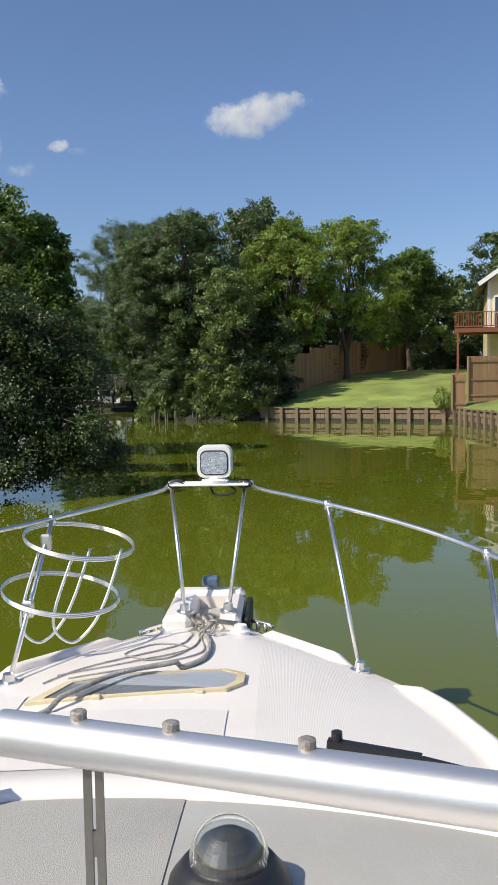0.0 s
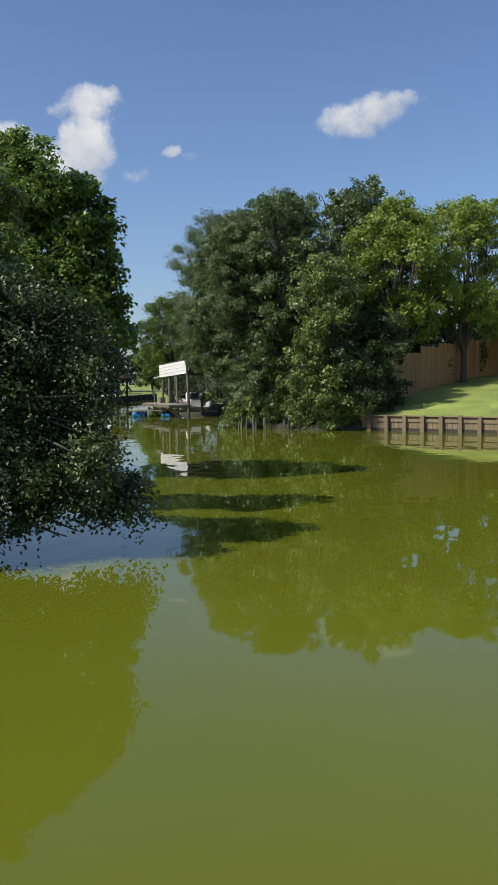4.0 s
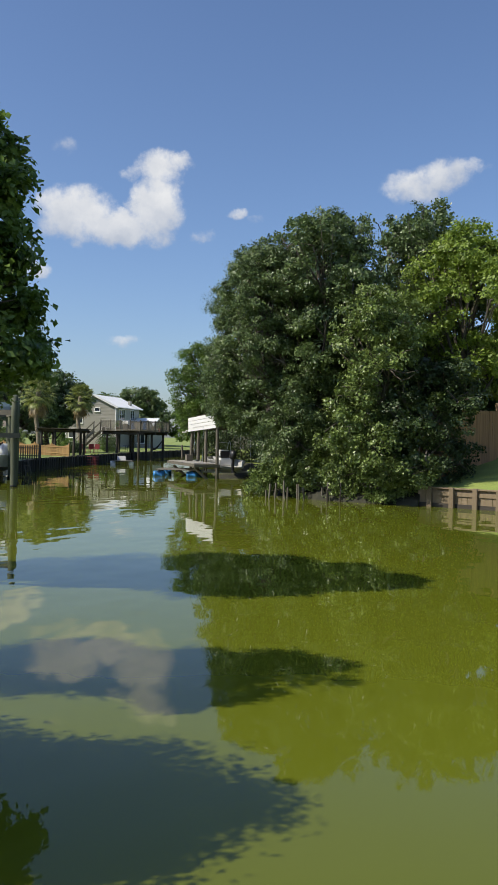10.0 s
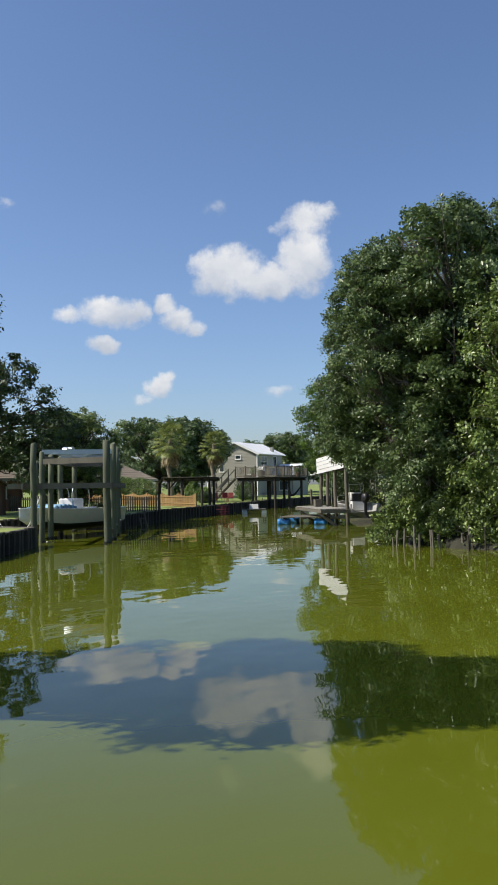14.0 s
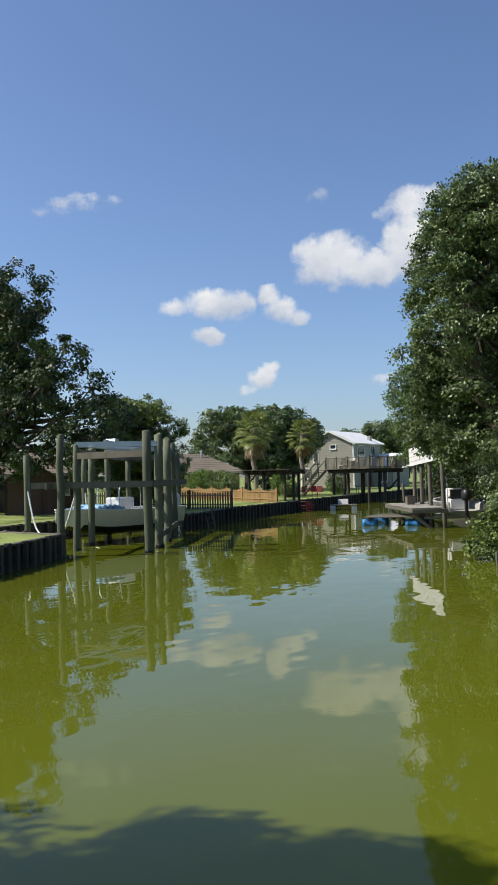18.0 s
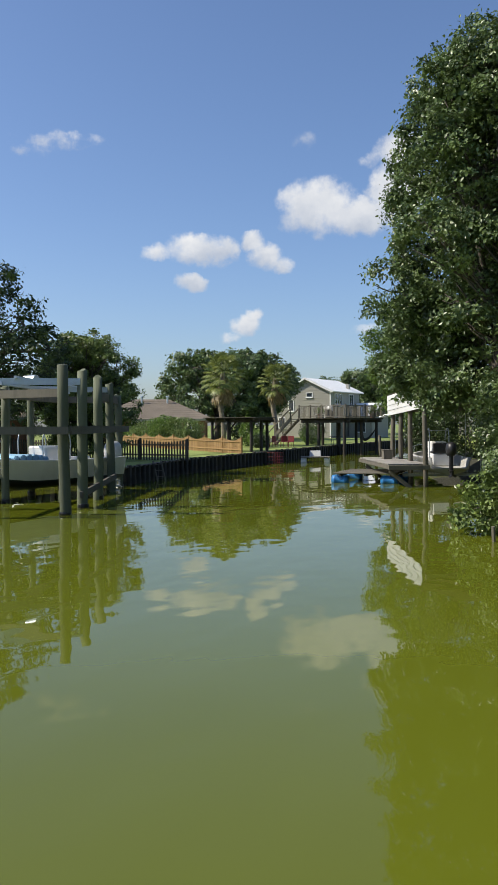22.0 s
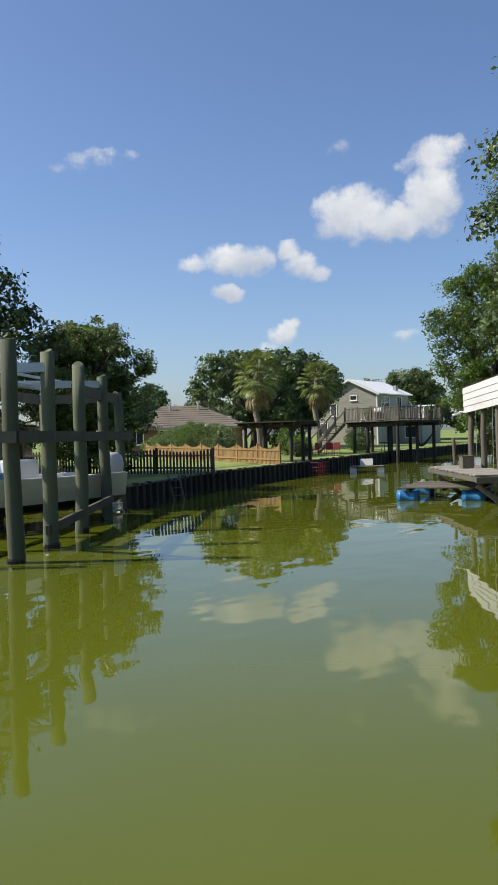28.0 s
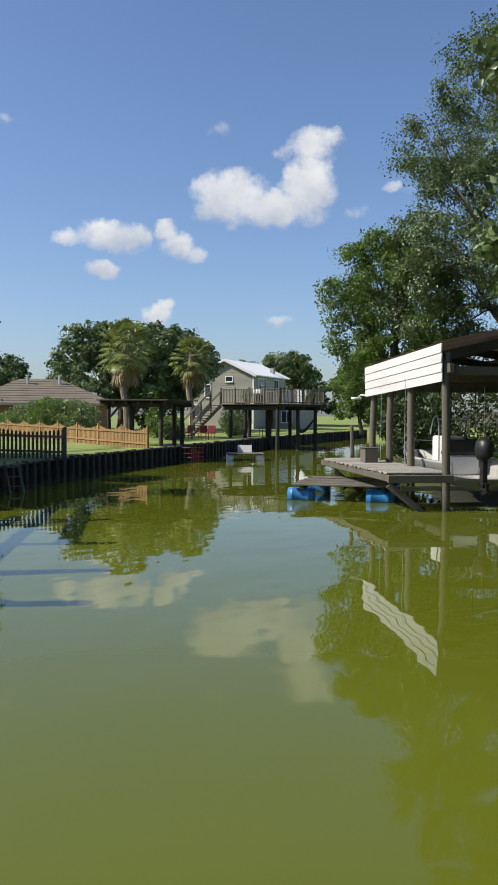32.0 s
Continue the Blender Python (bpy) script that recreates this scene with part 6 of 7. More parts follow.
# ---------- palms, shrubs and reeds ----------
def palm(label, at, height, crown, seed):
    rng = np.random.default_rng(seed)
    x, y = at[0] * K, at[1] * K
    root = thing("palm_tree", label, "palm", (x, y, land(*at) - 0.05))
    bm = bmesh.new()
    line = [(0.15 * math.sin(k * 0.5), 0.1 * math.cos(k * 0.4), height * k / 14) for k in range(15)]
    tube(bm, line, 0.2, 10, taper=[0.3 if k == 0 else 0.21 + 0.02 * (k % 2) for k in range(15)])
    local("trunk", bm, PALM_BARK, root)
    top = Vector(line[-1])
    for kind, count, mat, lo, hi in (("frond", 40, LEAF_PALM, -0.75, 1.25), ("dry_frond", 11, LEAF_DRY, -1.35, -0.8)):
        for i in range(count):
            a = i * 2.399 + rng.normal() * 0.2
            e = lo + (hi - lo) * (i + rng.random()) / count
            out = Vector((math.cos(a) * math.cos(e), math.sin(a) * math.cos(e), math.sin(e)))
            stalk = crown * rng.uniform(0.45, 0.62) * (0.8 if kind == "dry_frond" else 1)
            hub = top + out * stalk + Vector((0, 0, -0.12 * crown * (1.2 - e)))
            bm = bmesh.new()
            tube(bm, [top, top.lerp(hub, 0.5) + Vector((0, 0, 0.08)), hub], 0.02, 4, taper=[0.03, 0.02, 0.012])
            side = out.cross(Vector((0, 0, 1)))
            side = side.normalized() if side.length > 0.1 else Vector((1, 0, 0))
            up = side.cross(out)
            for j in range(16):
                th = radians(-120 + 240 * j / 15)
                w = (out * math.cos(th) + side * math.sin(th)).normalized()
                ln = crown * rng.uniform(0.28, 0.38) * (0.8 + 0.2 * math.cos(th))
                tip = hub + w * ln + Vector((0, 0, -0.45 * ln * (1.4 if kind == "dry_frond" else 0.9))) + up * rng.normal() * 0.03
                mid_ = hub.lerp(tip, 0.55) + up * 0.07 * ln + Vector((0, 0, 0.06 * ln))
                cr = w.cross(up).normalized() * 0.07
                v = [bm.verts.new(q) for q in (hub, mid_ + cr, tip, mid_ - cr)]
                bm.faces.new(v)
            local(kind, bm, mat, root)
    return root


palm("tall fan palm with yellowing fronds and dry skirt", (-32.0, 80.5), 6.2, 2.5, 1)
palm("tall fan palm with a brown dry skirt", (-30.2, 85.5), 5.9, 2.1, 2)


def shrub(label, at, r, h, mat, n, leaf, seed, name="shrub", cone=False):
    rng = np.random.default_rng(seed)
    x, y = at[0] * K, at[1] * K
    root = thing(name, label, "shrub", (x, y, land(*at) - 0.05))
    bm = bmesh.new()
    for k in range(5):
        a = k * 1.3
        tube(bm, [(0, 0, 0), (r * 0.3 * math.cos(a), r * 0.3 * math.sin(a), h * 0.5)], 0.03, 5, taper=[0.04, 0.015])
    local("stem", bm, BARK, root)
    v = rng.normal(size=(n, 3))
    v /= np.linalg.norm(v, axis=1, keepdims=True)
    rr = 0.7 + 0.35 * rng.random(n) + 0.15 * np.sin(v[:, 0] * 6 + seed) * np.cos(v[:, 2] * 5)
    c = v * rr[:, None] * [r, r, h * 0.5] + [0, 0, h * 0.5]
    if cone:
        u = np.clip(c[:, 2] / h, 0, 1)
        c[:, :2] *= (1.15 * (1 - u) ** 0.8)[:, None]
    c = c[c[:, 2] > 0.05]
    o = new("foliage", leaves_mesh("foliage", c, rng.normal(size=c.shape) + [0, 0, 0.5], leaf * (0.6 + 0.8 * rng.random(len(c))), mat, rng))
    o.parent = root
    return root


shrub("upright pointed evergreen shrub on the lawn", (-29.6, 80.0), 0.95, 3.0, LEAF_BRIGHT, 5000, 0.12, 31, "cypress_bush", True)
for k, (x, y, r, h) in enumerate(((-31.0, 73.8, 1.3, 2.1), (-33.5, 75.3, 1.6, 2.6), (-36.0, 77.0, 1.7, 2.5), (-38.5, 79.0, 1.5, 2.3), (-32.2, 75.6, 1.4, 2.5))):
    shrub("rounded green hedge shrub behind the honey fence", (x, y), r * (0.75 + 0.12 * k), h * (0.7 + 0.13 * ((k * 2) % 3)), LEAF_WILLOW if k % 2 == 0 else LEAF_BRIGHT, 6000, 0.13, 33 + k)
for k, (x, y, r, h) in enumerate(((-28.2, 79.0, 0.9, 1.5), (-27.4, 77.6, 0.7, 1.1), (-28.0, 87.5, 1.0, 1.8), (-29.5, 91.0, 1.2, 2.2))):
    shrub("small leafy garden shrub near the raised deck", (x, y), r, h, LEAF_DARK if k % 2 else LEAF_BRIGHT, 2600, 0.12, 43 + k)
for k, (x, y) in enumerate(((9.0, 38.6), (9.6, 38.2))):
    shrub("young leafy plant growing at the bulkhead", (x, y), 0.45, 1.2, LEAF_YELLOW, 1100, 0.1, 51 + k)

for k, (x, y, r, h) in enumerate(((-7.6, 60.5, 1.6, 3.2), (-10.5, 66.0, 2.0, 3.2), (-12.6, 66.5, 1.4, 2.4), (-6.6, 56.0, 1.6, 3.5), (-5.6, 51.5, 1.5, 3.0), (13.2, 61.5, 1.8, 2.6), (15.4, 62.5, 1.9, 2.6), (17.6, 63.0, 1.9, 2.8), (4.2, 50.5, 1.5, 3.6), (6.6, 55.5, 1.5, 3.4))):
    shrub("dense dark undergrowth on the shaded bank", (x, y), r, h, LEAF_DARK, 6000, 0.16, 61 + k)

rng = np.random.default_rng(9)
bm = bmesh.new()
for i in range(150):
    u = rng.random()
    x, y = -6.3 + 2.9 * u ** 1.4 + rng.normal() * 0.15, 51.0 - 6.6 * u + rng.normal() * 0.2
    h = rng.uniform(0.4, 1.1)
    b = plan(x, y, -0.1)
    lean_ = Vector((rng.normal() * 0.12, rng.normal() * 0.12, 1)) * h
    s = Vector((rng.normal(), rng.normal(), 0)).normalized() * 0.014
    v = [bm.verts.new(q) for q in (b - s, b + s, b + lean_ * 0.6 + s * 0.8, b + lean_, b + lean_ * 0.6 - s * 0.8)]
    bm.faces.new(v)
reeds = tagged(part("reeds", bm, REED), "yellow-green reeds standing in the shallow water", "reeds", kind="stuff")
for i in range(26):
    u = i / 25
    q = plan(-5.2 + 5.6 * u + rng.normal() * 0.2, 43.9 - 0.9 * min(u * 2, 1) + rng.normal() * 0.2)
    st = thing("stake", "thin stake in the water under the thicket, the dark ones for aerial roots", "stake", (q.x, q.y, -0.5), group="stakes at the thicket")
    bm = bmesh.new()
    hh = rng.uniform(0.8, 1.25) + 0.4 * u
    tube(bm, [(0, 0, 0), (rng.normal() * 0.05, rng.normal() * 0.05, hh)], 0.045 if u < 0.5 else 0.032, 6)
    # weathered stakes first; the dark poles beyond stand in for aerial roots
    local("pole", bm, TIMBER if u < 0.45 else DARK_TIMBER, st)


# ---------- the cabin boat under way in the canal ----------
BOAT = pose(0.0, 0.0, -0.03, 0, 0, -2.6) @ Matrix.Translation((-0.5, 0, 0))
boat = thing("cabin_boat", "white fibreglass cabin boat with chrome bow rail and aluminium windscreen tube", "boat")
boat.matrix_world = BOAT
CHROME = material("polished_stainless", (0.90, 0.87, 0.83), 0.3, 1.0, vary=0.05, scale=6, fine=80, bump=0.01)
ALU = material("brushed_aluminium_tube", (0.78, 0.775, 0.77), 0.42, 0.85, vary=0.06, scale=4, fine=90, bump=0.03, stain=(0.62, 0.62, 0.62), stain_amt=0.4, stretch=(0.3, 3, 3))
VINYL = material("grey_perforated_vinyl", (0.40, 0.385, 0.35), 0.75, vary=0.07, scale=3, fine=220, bump=0.25, stain=(0.27, 0.265, 0.25), stain_amt=0.3)
GREY_PAINT = material("grey_dash_paint", (0.41, 0.40, 0.365), 0.6, vary=0.08, scale=3, fine=90, bump=0.06, stain=(0.55, 0.55, 0.52), stain_amt=0.35)
CREAM_TRIM = material("yellowed_hatch_frame", (0.68, 0.58, 0.37), 0.5, vary=0.12, scale=6, fine=60, bump=0.06, stain=(0.38, 0.28, 0.13), stain_amt=0.4)
HATCH_GLASS = material("smoked_hatch_acrylic", (0.36, 0.38, 0.40), 0.12, vary=0.08, scale=4, fine=60, bump=0.02, spec=0.7)
ROPE = material("grey_braided_rope", (0.52, 0.50, 0.47), 0.9, vary=0.45, scale=60, fine=320, bump=0.8)
RUST = material("rusty_galvanised_chain", (0.40, 0.37, 0.33), 0.55, 0.5, vary=0.3, scale=20, fine=120, bump=0.3, stain=(0.25, 0.13, 0.06), stain_amt=0.5)
DULL_STEEL = material("dull_steel", (0.24, 0.23, 0.21), 0.45, 0.7, vary=0.15, scale=8, fine=60, bump=0.05)
RUBBER = material("black_rubber", (0.02, 0.02, 0.02), 0.6, vary=0.2, bump=0.1)
SPOT_GLASS = glass_material("spotlight_glass")
DOME_GLASS = glass_material("compass_dome", (0.96, 0.98, 0.97))


def ribbed(name, base):
    """Gelcoat with fine moulded non-skid ribs that run fore and aft."""
    mat = material(name, base, 0.5, vary=0.04, scale=3, fine=150, bump=0.0, stain=(0.58, 0.54, 0.47), stain_amt=0.3)
    nodes, links = mat.node_tree.nodes, mat.node_tree.links
    tc, wv, bp = nodes.new("ShaderNodeTexCoord"), nodes.new("ShaderNodeTexWave"), nodes.new("ShaderNodeBump")
    wv.inputs["Scale"].default_value = 46.0
    links.new(tc.outputs["Object"], wv.inputs["Vector"])
    bp.inputs["Strength"].default_value, bp.inputs["Distance"].default_value = 0.16, 0.002
    links.new(wv.outputs["Fac"], bp.inputs["Height"])
    links.new(bp.outputs[0], nodes["Principled BSDF"].inputs["Normal"])
    return mat


NONSKID = ribbed("nonskid_gelcoat", (0.74, 0.70, 0.655))
EDGE = [(5.02, 0.20), (4.8, 0.30), (4.6, 0.47), (4.4, 0.65), (4.1, 0.92), (3.85, 1.10), (3.6, 1.23), (3.2, 1.35), (2.6, 1.43), (1.5, 1.48), (0.0, 1.48), (-2.3, 1.42)]


def half_beam(y):
    return float(np.interp(-y, [-a for a, _ in EDGE], [b for _, b in EDGE]))


def deck_z(x, y):
    w = half_beam(y)
    return 1.0 + 0.10 * (1 - min(1, abs(x) / w) ** 2) * min(1, (5.1 - y) * 1.2 + 0.2)


def deck_sheet(bm, x0, x1, y0, y1, up=0.0, nx=14, ny=16, inset=None):
    """A patch of the crowned foredeck; x runs as a share of the half beam where inset is given."""
    rows = []
    for j in range(ny + 1):
        y = y0 + (y1 - y0) * j / ny
        row = []
        for i in range(nx + 1):
            u = i / nx
            a, b = (x0, x1) if inset is None else (max(x0, -half_beam(y) + inset), min(x1, half_beam(y) - inset))
            x = a + (b - a) * u
            row.append(bm.verts.new((x, y, deck_z(x, y) + up)))
        rows.append(row)
    for a, b in zip(rows, rows[1:]):
        for i in range(nx):
            bm.faces.new((a[i], a[i + 1], b[i + 1], b[i]))


bm = bmesh.new()
rows = []
ny = 40
for j in range(ny + 1):
    y = 5.02 - (5.02 - 2.45) * j / ny
    w = half_beam(y)
    rows.append([bm.verts.new((w * u, y, deck_z(w * u, y))) for u in np.linspace(-1, 1, 21)])
for a, b in zip(rows, rows[1:]):
    for i in range(20):
        bm.faces.new((a[i], b[i], b[i + 1], a[i + 1]))
local("foredeck", bm, GELCOAT, boat, smooth=True)
bm = bmesh.new()
rows = []
for j in range(46):
    y = 5.02 - 7.32 * j / 45
    w = half_beam(y)
    k = min(1, max(0.0, (5.1 - y) / 3.2)) ** 0.7
    row = [(w, y, 1.0 + 0.1 * min(1, max(0, (2.4 - y) * 3))), (w + 0.035, y, 0.98), (w + 0.035, y, 0.92), (w + 0.005, y, 0.90), (w * (0.62 + 0.34 * k), y - 0.15 * (1 - k), 0.42), (w * (0.35 + 0.57 * k), y - 0.55 * (1 - k), -0.05), (w * (0.1 + 0.6 * k), y - 0.8 * (1 - k), -0.45)]
    rows.append([bm.verts.new(p) for p in row] + [bm.verts.new((-p[0], p[1], p[2])) for p in row[::-1]])
for a, b in zip(rows, rows[1:]):
    for i in range(13):
        bm.faces.new((a[i], a[i + 1], b[i + 1], b[i]))
bm.faces.new(rows[-1])
bm.faces.new(rows[0][::-1])
bmesh.ops.recalc_face_normals(bm, faces=bm.faces)
local("hull", bm, GELCOAT, boat, smooth=True)
for s in (-1, 1):
    bm = bmesh.new()
    deck_sheet(bm, *((0.36, 2.0) if s > 0 else (-2.0, -0.68)), 3.02, 3.95 if s > 0 else 3.6, 0.005, 12, 12, inset=0.16)
    if s > 0:
        deck_sheet(bm, 0.36, 2.0, 3.95, 4.35, 0.005, 6, 6, inset=0.14)
    local("nonskid_panel", bm, NONSKID, boat)
bm = bmesh.new()
deck_sheet(bm, -0.6, 0.24, 2.85, 3.38, 0.005, 8, 6)
local("nonskid_panel", bm, NONSKID, boat)
# raised toe rails along the deck edge
for s, y0, y1 in ((-1, 4.62, 3.95), (-1, 3.75, 2.6), (1, 4.72, 4.16), (1, 4.0, 2.6)):
    bm = bmesh.new()
    path = [(s * (half_beam(y) - 0.045), y, 1.03) for y in np.linspace(y0, y1, 18)]
    rows = []
    for i, (x, y, zz) in enumerate(path):
        f = min(1, i / 3, (17 - i) / 3) if i not in (0, 17) else 0.05
        rows.append([bm.verts.new((x + s * dx, y, 0.985 + dz * f)) for dx, dz in ((-0.05, 0.0), (-0.035, 0.06), (0.0, 0.075), (0.035, 0.06), (0.05, 0.0))])
    for a, b in zip(rows, rows[1:]):
        for i in range(4):
            bm.faces.new((a[i], a[i + 1], b[i + 1], b[i]))
    bmesh.ops.recalc_face_normals(bm, faces=bm.faces)
    local("toe_rail", bm, GELCOAT, boat, smooth=True)

# moulded bow block with its anchor well
for x0, x1, y0, y1, z1 in ((-0.225, -0.06, 4.62, 5.16, 1.14), (0.10, 0.225, 4.62, 5.16, 1.14), (-0.225, 0.225, 5.155, 5.29, 1.15)):
    bm = bmesh.new()
    box(bm, x0, x1, y0, y1, 0.94, z1, bevel=0.03)
    local("bow_cheek", bm, GELCOAT, boat)
bm = bmesh.new()
box(bm, -0.10, 0.10, 4.74, 5.15, 0.96, 1.045, bevel=0.01)
local("anchor_well", bm, GREY_PAINT, boat)
bm = bmesh.new()
box(bm, 0.235, 0.275, 4.72, 5.22, 0.95, 1.10, bevel=0.015)
local("rub_strip", bm, RUBBER, boat)
bm = bmesh.new()
box(bm, -0.05, 0.06, 5.17, 5.25, 1.17, 1.235, bevel=0.015)
nav = local("bow_light", bm, material("blue_grey_lens", (0.10, 0.15, 0.22), 0.15, vary=0.1, bump=0.0), boat, "small blue-grey bow navigation light")


def flange(parent, x, y, z, r=0.05, tall=0.05):
    bm = bmesh.new()
    tube(bm, [(x, y, z), (x, y, z + 0.012), (x, y, z + 0.016), (x, y, z + tall)], r, 14, taper=[r, r, r * 0.62, r * 0.52])
    return local("stanchion_base", bm, CHROME, parent, smooth=False)


RAIL = {1: [(0.27, 5.24, 1.835), (0.29, 5.19, 1.81), (0.36, 5.08, 1.80), (0.72, 4.58, 1.787), (1.10, 4.17, 1.74), (1.40, 3.75, 1.683), (1.56, 3.1, 1.65), (1.56, 1.8, 1.60), (1.52, 0.6, 1.48), (1.47, 0.2, 1.2)],
        -1: [(-0.24, 5.24, 1.835), (-0.26, 5.19, 1.81), (-0.34, 5.08, 1.785), (-0.80, 4.50, 1.73), (-1.13, 4.1, 1.70), (-1.41, 3.6, 1.67), (-1.55, 3.0, 1.65), (-1.56, 1.8, 1.60), (-1.52, 0.6, 1.48), (-1.47, 0.2, 1.2)]}
LEGS = {1: [((0.15, 4.72), (0.235, 5.2, 1.825)), ((0.856, 4.08), (0.72, 4.58, 1.787)), ((1.36, 3.05), (1.40, 3.75, 1.683)), ((1.38, 1.0), (1.55, 1.55, 1.595))],
        -1: [((-0.10, 4.70), (-0.235, 5.2, 1.825)), ((-0.85, 3.84), (-0.80, 4.50, 1.73)), ((-1.22, 3.1), (-1.41, 3.6, 1.67)), ((-1.38, 1.0), (-1.55, 1.55, 1.595))]}
for s in (-1, 1):
    bm = bmesh.new()
    tube(bm, curve(RAIL[s], 70), 0.0135, 10)
    local("bow_rail", bm, CHROME, boat, smooth=True)
    for foot, top in LEGS[s]:
        z = 1.14 if foot[1] > 4.5 else deck_z(foot[0], foot[1]) + (0.0 if foot[1] > 2.5 else 0.1)
        bm = bmesh.new()
        tube(bm, [(*foot, z), top], 0.0125, 10)
        tube(bm, [Vector(top) + Vector((0, 0, dz)) for dz in (-0.03, 0.02)], 0.02, 10)
        st = local("stanchion", bm, CHROME, boat, smooth=True)
        flange(st, foot[0], foot[1], z)

# plate between the rails with the remote searchlight
bm = bmesh.new()
box(bm, -0.23, 0.26, 5.12, 5.30, 1.822, 1.834, bevel=0.005)
plate = local("light_plate", bm, WHITE, boat)
for x in (-0.2, 0.23):
    for dy in (0.05, 0.12):
        bm = bmesh.new()
        tube(bm, [(x + 0.05 * math.cos(a), 5.12 + dy, 1.828 + 0.022 * math.sin(a)) for a in np.linspace(0, 6.3, 10)], 0.006, 5)
        local("cable_tie", bm, BLACK, plate)
light = new("searchlight")
tagged(light, "white square remote searchlight with clear lens on the bow rail", "searchlight")
light.matrix_world = BOAT @ Matrix.Translation((0.045, 5.21, 1.834))
bm = bmesh.new()
tube(bm, [(0, 0, 0), (0, 0, 0.02), (0, 0, 0.03), (0, 0, 0.05)], 0.08, 18, taper=[0.085, 0.085, 0.06, 0.055])
local("base", bm, WHITE, light)


def rounded_slab(bm, w, h, y0, y1, r, z0, n=6):
    ring = []
    for cx_, cz_, a0 in ((w / 2 - r, h - r, 0), (-w / 2 + r, h - r, 90), (-w / 2 + r, r, 180), (w / 2 - r, r, 270)):
        for k in range(n + 1):
            a = radians(a0 + 90 * k / n)
            ring.append((cx_ + r * math.cos(a), cz_ + r * math.sin(a)))
    a = [bm.verts.new((x, y0, z + z0)) for x, z in ring]
    b = [bm.verts.new((x, y1, z + z0)) for x, z in ring]
    bm.faces.new(a)
    bm.faces.new(b[::-1])
    for k in range(len(ring)):
        bm.faces.new((a[k], a[(k + 1) % len(ring)], b[(k + 1) % len(ring)], b[k]))
    bmesh.ops.recalc_face_normals(bm, faces=bm.faces)


bm = bmesh.new()
rounded_slab(bm, 0.215, 0.20, -0.055, 0.10, 0.045, 0.035)
bmesh.ops.bevel(bm, geom=bm.edges[:], offset=0.006, segments=2, affect="EDGES")
local("housing", bm, WHITE, light)
bm = bmesh.new()
rounded_slab(bm, 0.175, 0.155, -0.060, -0.056, 0.04, 0.055)
local("bezel", bm, BLACK, light)
REFLECTOR = material("lamp_reflector", (0.85, 0.85, 0.86), 0.15, 1.0, vary=0.3, scale=60, fine=40, bump=0.6)
bm = bmesh.new()
rounded_slab(bm, 0.16, 0.14, -0.064, -0.060, 0.035, 0.062)
local("reflector", bm, REFLECTOR, light)
bm = bmesh.new()
tube(bm, [(0, -0.064, 0.135), (0, -0.076, 0.135), (0, -0.078, 0.135)], 0.02, 14, taper=[0.02, 0.018, 0.012])
local("bulb_cap", bm, CHROME, light)
bm = bmesh.new()
rounded_slab(bm, 0.17, 0.15, -0.086, -0.082, 0.038, 0.058)
lens = local("lens", bm, SPOT_GLASS, light)
lens.visible_shadow = False
bm = bmesh.new()
tube(bm, curve([(0.06, 0.0, 0.01), (0.13, -0.07, -0.05), (0.0, -0.05, -0.07), (-0.03, 0.0, 0.005)], 16), 0.008, 6)
local("cable", bm, BLACK, light)

# chrome ring holder on the port rail
holder = new("fender_holder")
tagged(holder, "bare chrome ring holder for a fender on the bow rail", "fender holder")
holder.matrix_world = BOAT
holder_rings = [((-0.645, 4.46, 1.615), 0.30, -10), ((-0.72, 4.33, 1.355), 0.31, -9)]
for (x, y, z), r, tilt in holder_rings:
    bm = bmesh.new()
    m = pose(x, y, z, 7, -tilt, 0)
    ring = [m @ Vector((r * math.cos(a), r * 0.9 * math.sin(a), 0)) for a in np.linspace(0, 2 * math.pi, 49)]
    for dz in (-0.009, 0.0, 0.009):
        tube(bm, [q + Vector((0, 0, dz)) for q in ring], 0.0055, 6)
    local("ring", bm, CHROME, holder, smooth=True)
for dx in (0.0, 0.17):
    bm = bmesh.new()
    tube(bm, curve([(-0.80 + dx * 1.1, 4.22, 1.60), (-0.86 + dx, 4.12, 1.34), (-0.86 + dx, 4.10, 1.22), (-0.78 + dx, 4.13, 1.15), (-0.69 + dx, 4.17, 1.22), (-0.62 + dx, 4.22, 1.36), (-0.55 + dx, 4.32, 1.60)], 40), 0.0085, 8)
    local("hoop", bm, CHROME, holder, smooth=True)
for z, x, y in ((1.62, -0.808, 4.393), (1.33, -0.83, 4.11)):
    bm = bmesh.new()
    box(bm, x - 0.03, x + 0.03, y - 0.02, y + 0.02, z - 0.045, z + 0.045, bevel=0.01)
    local("clamp", bm, CHROME, holder)

# hatch in the foredeck
bm = bmesh.new()
OUT = [(-0.66, 3.48), (0.22, 3.59), (0.292, 3.68), (0.295, 3.80), (0.20, 3.845), (-0.30, 3.80), (-0.54, 3.72)]
IN = [(-0.585, 3.508), (0.205, 3.608), (0.255, 3.69), (0.258, 3.785), (0.185, 3.825), (-0.29, 3.78), (-0.50, 3.70)]
lo = [bm.verts.new((x, y, deck_z(x, y) - 0.01)) for x, y in OUT]
hi = [bm.verts.new((x, y, deck_z(x, y) + 0.018)) for x, y in OUT]
inn = [bm.verts.new((x, y, deck_z(x, y) + 0.02)) for x, y in IN]
dn = [bm.verts.new((x, y, deck_z(x, y) + 0.012)) for x, y in IN]
n = len(OUT)
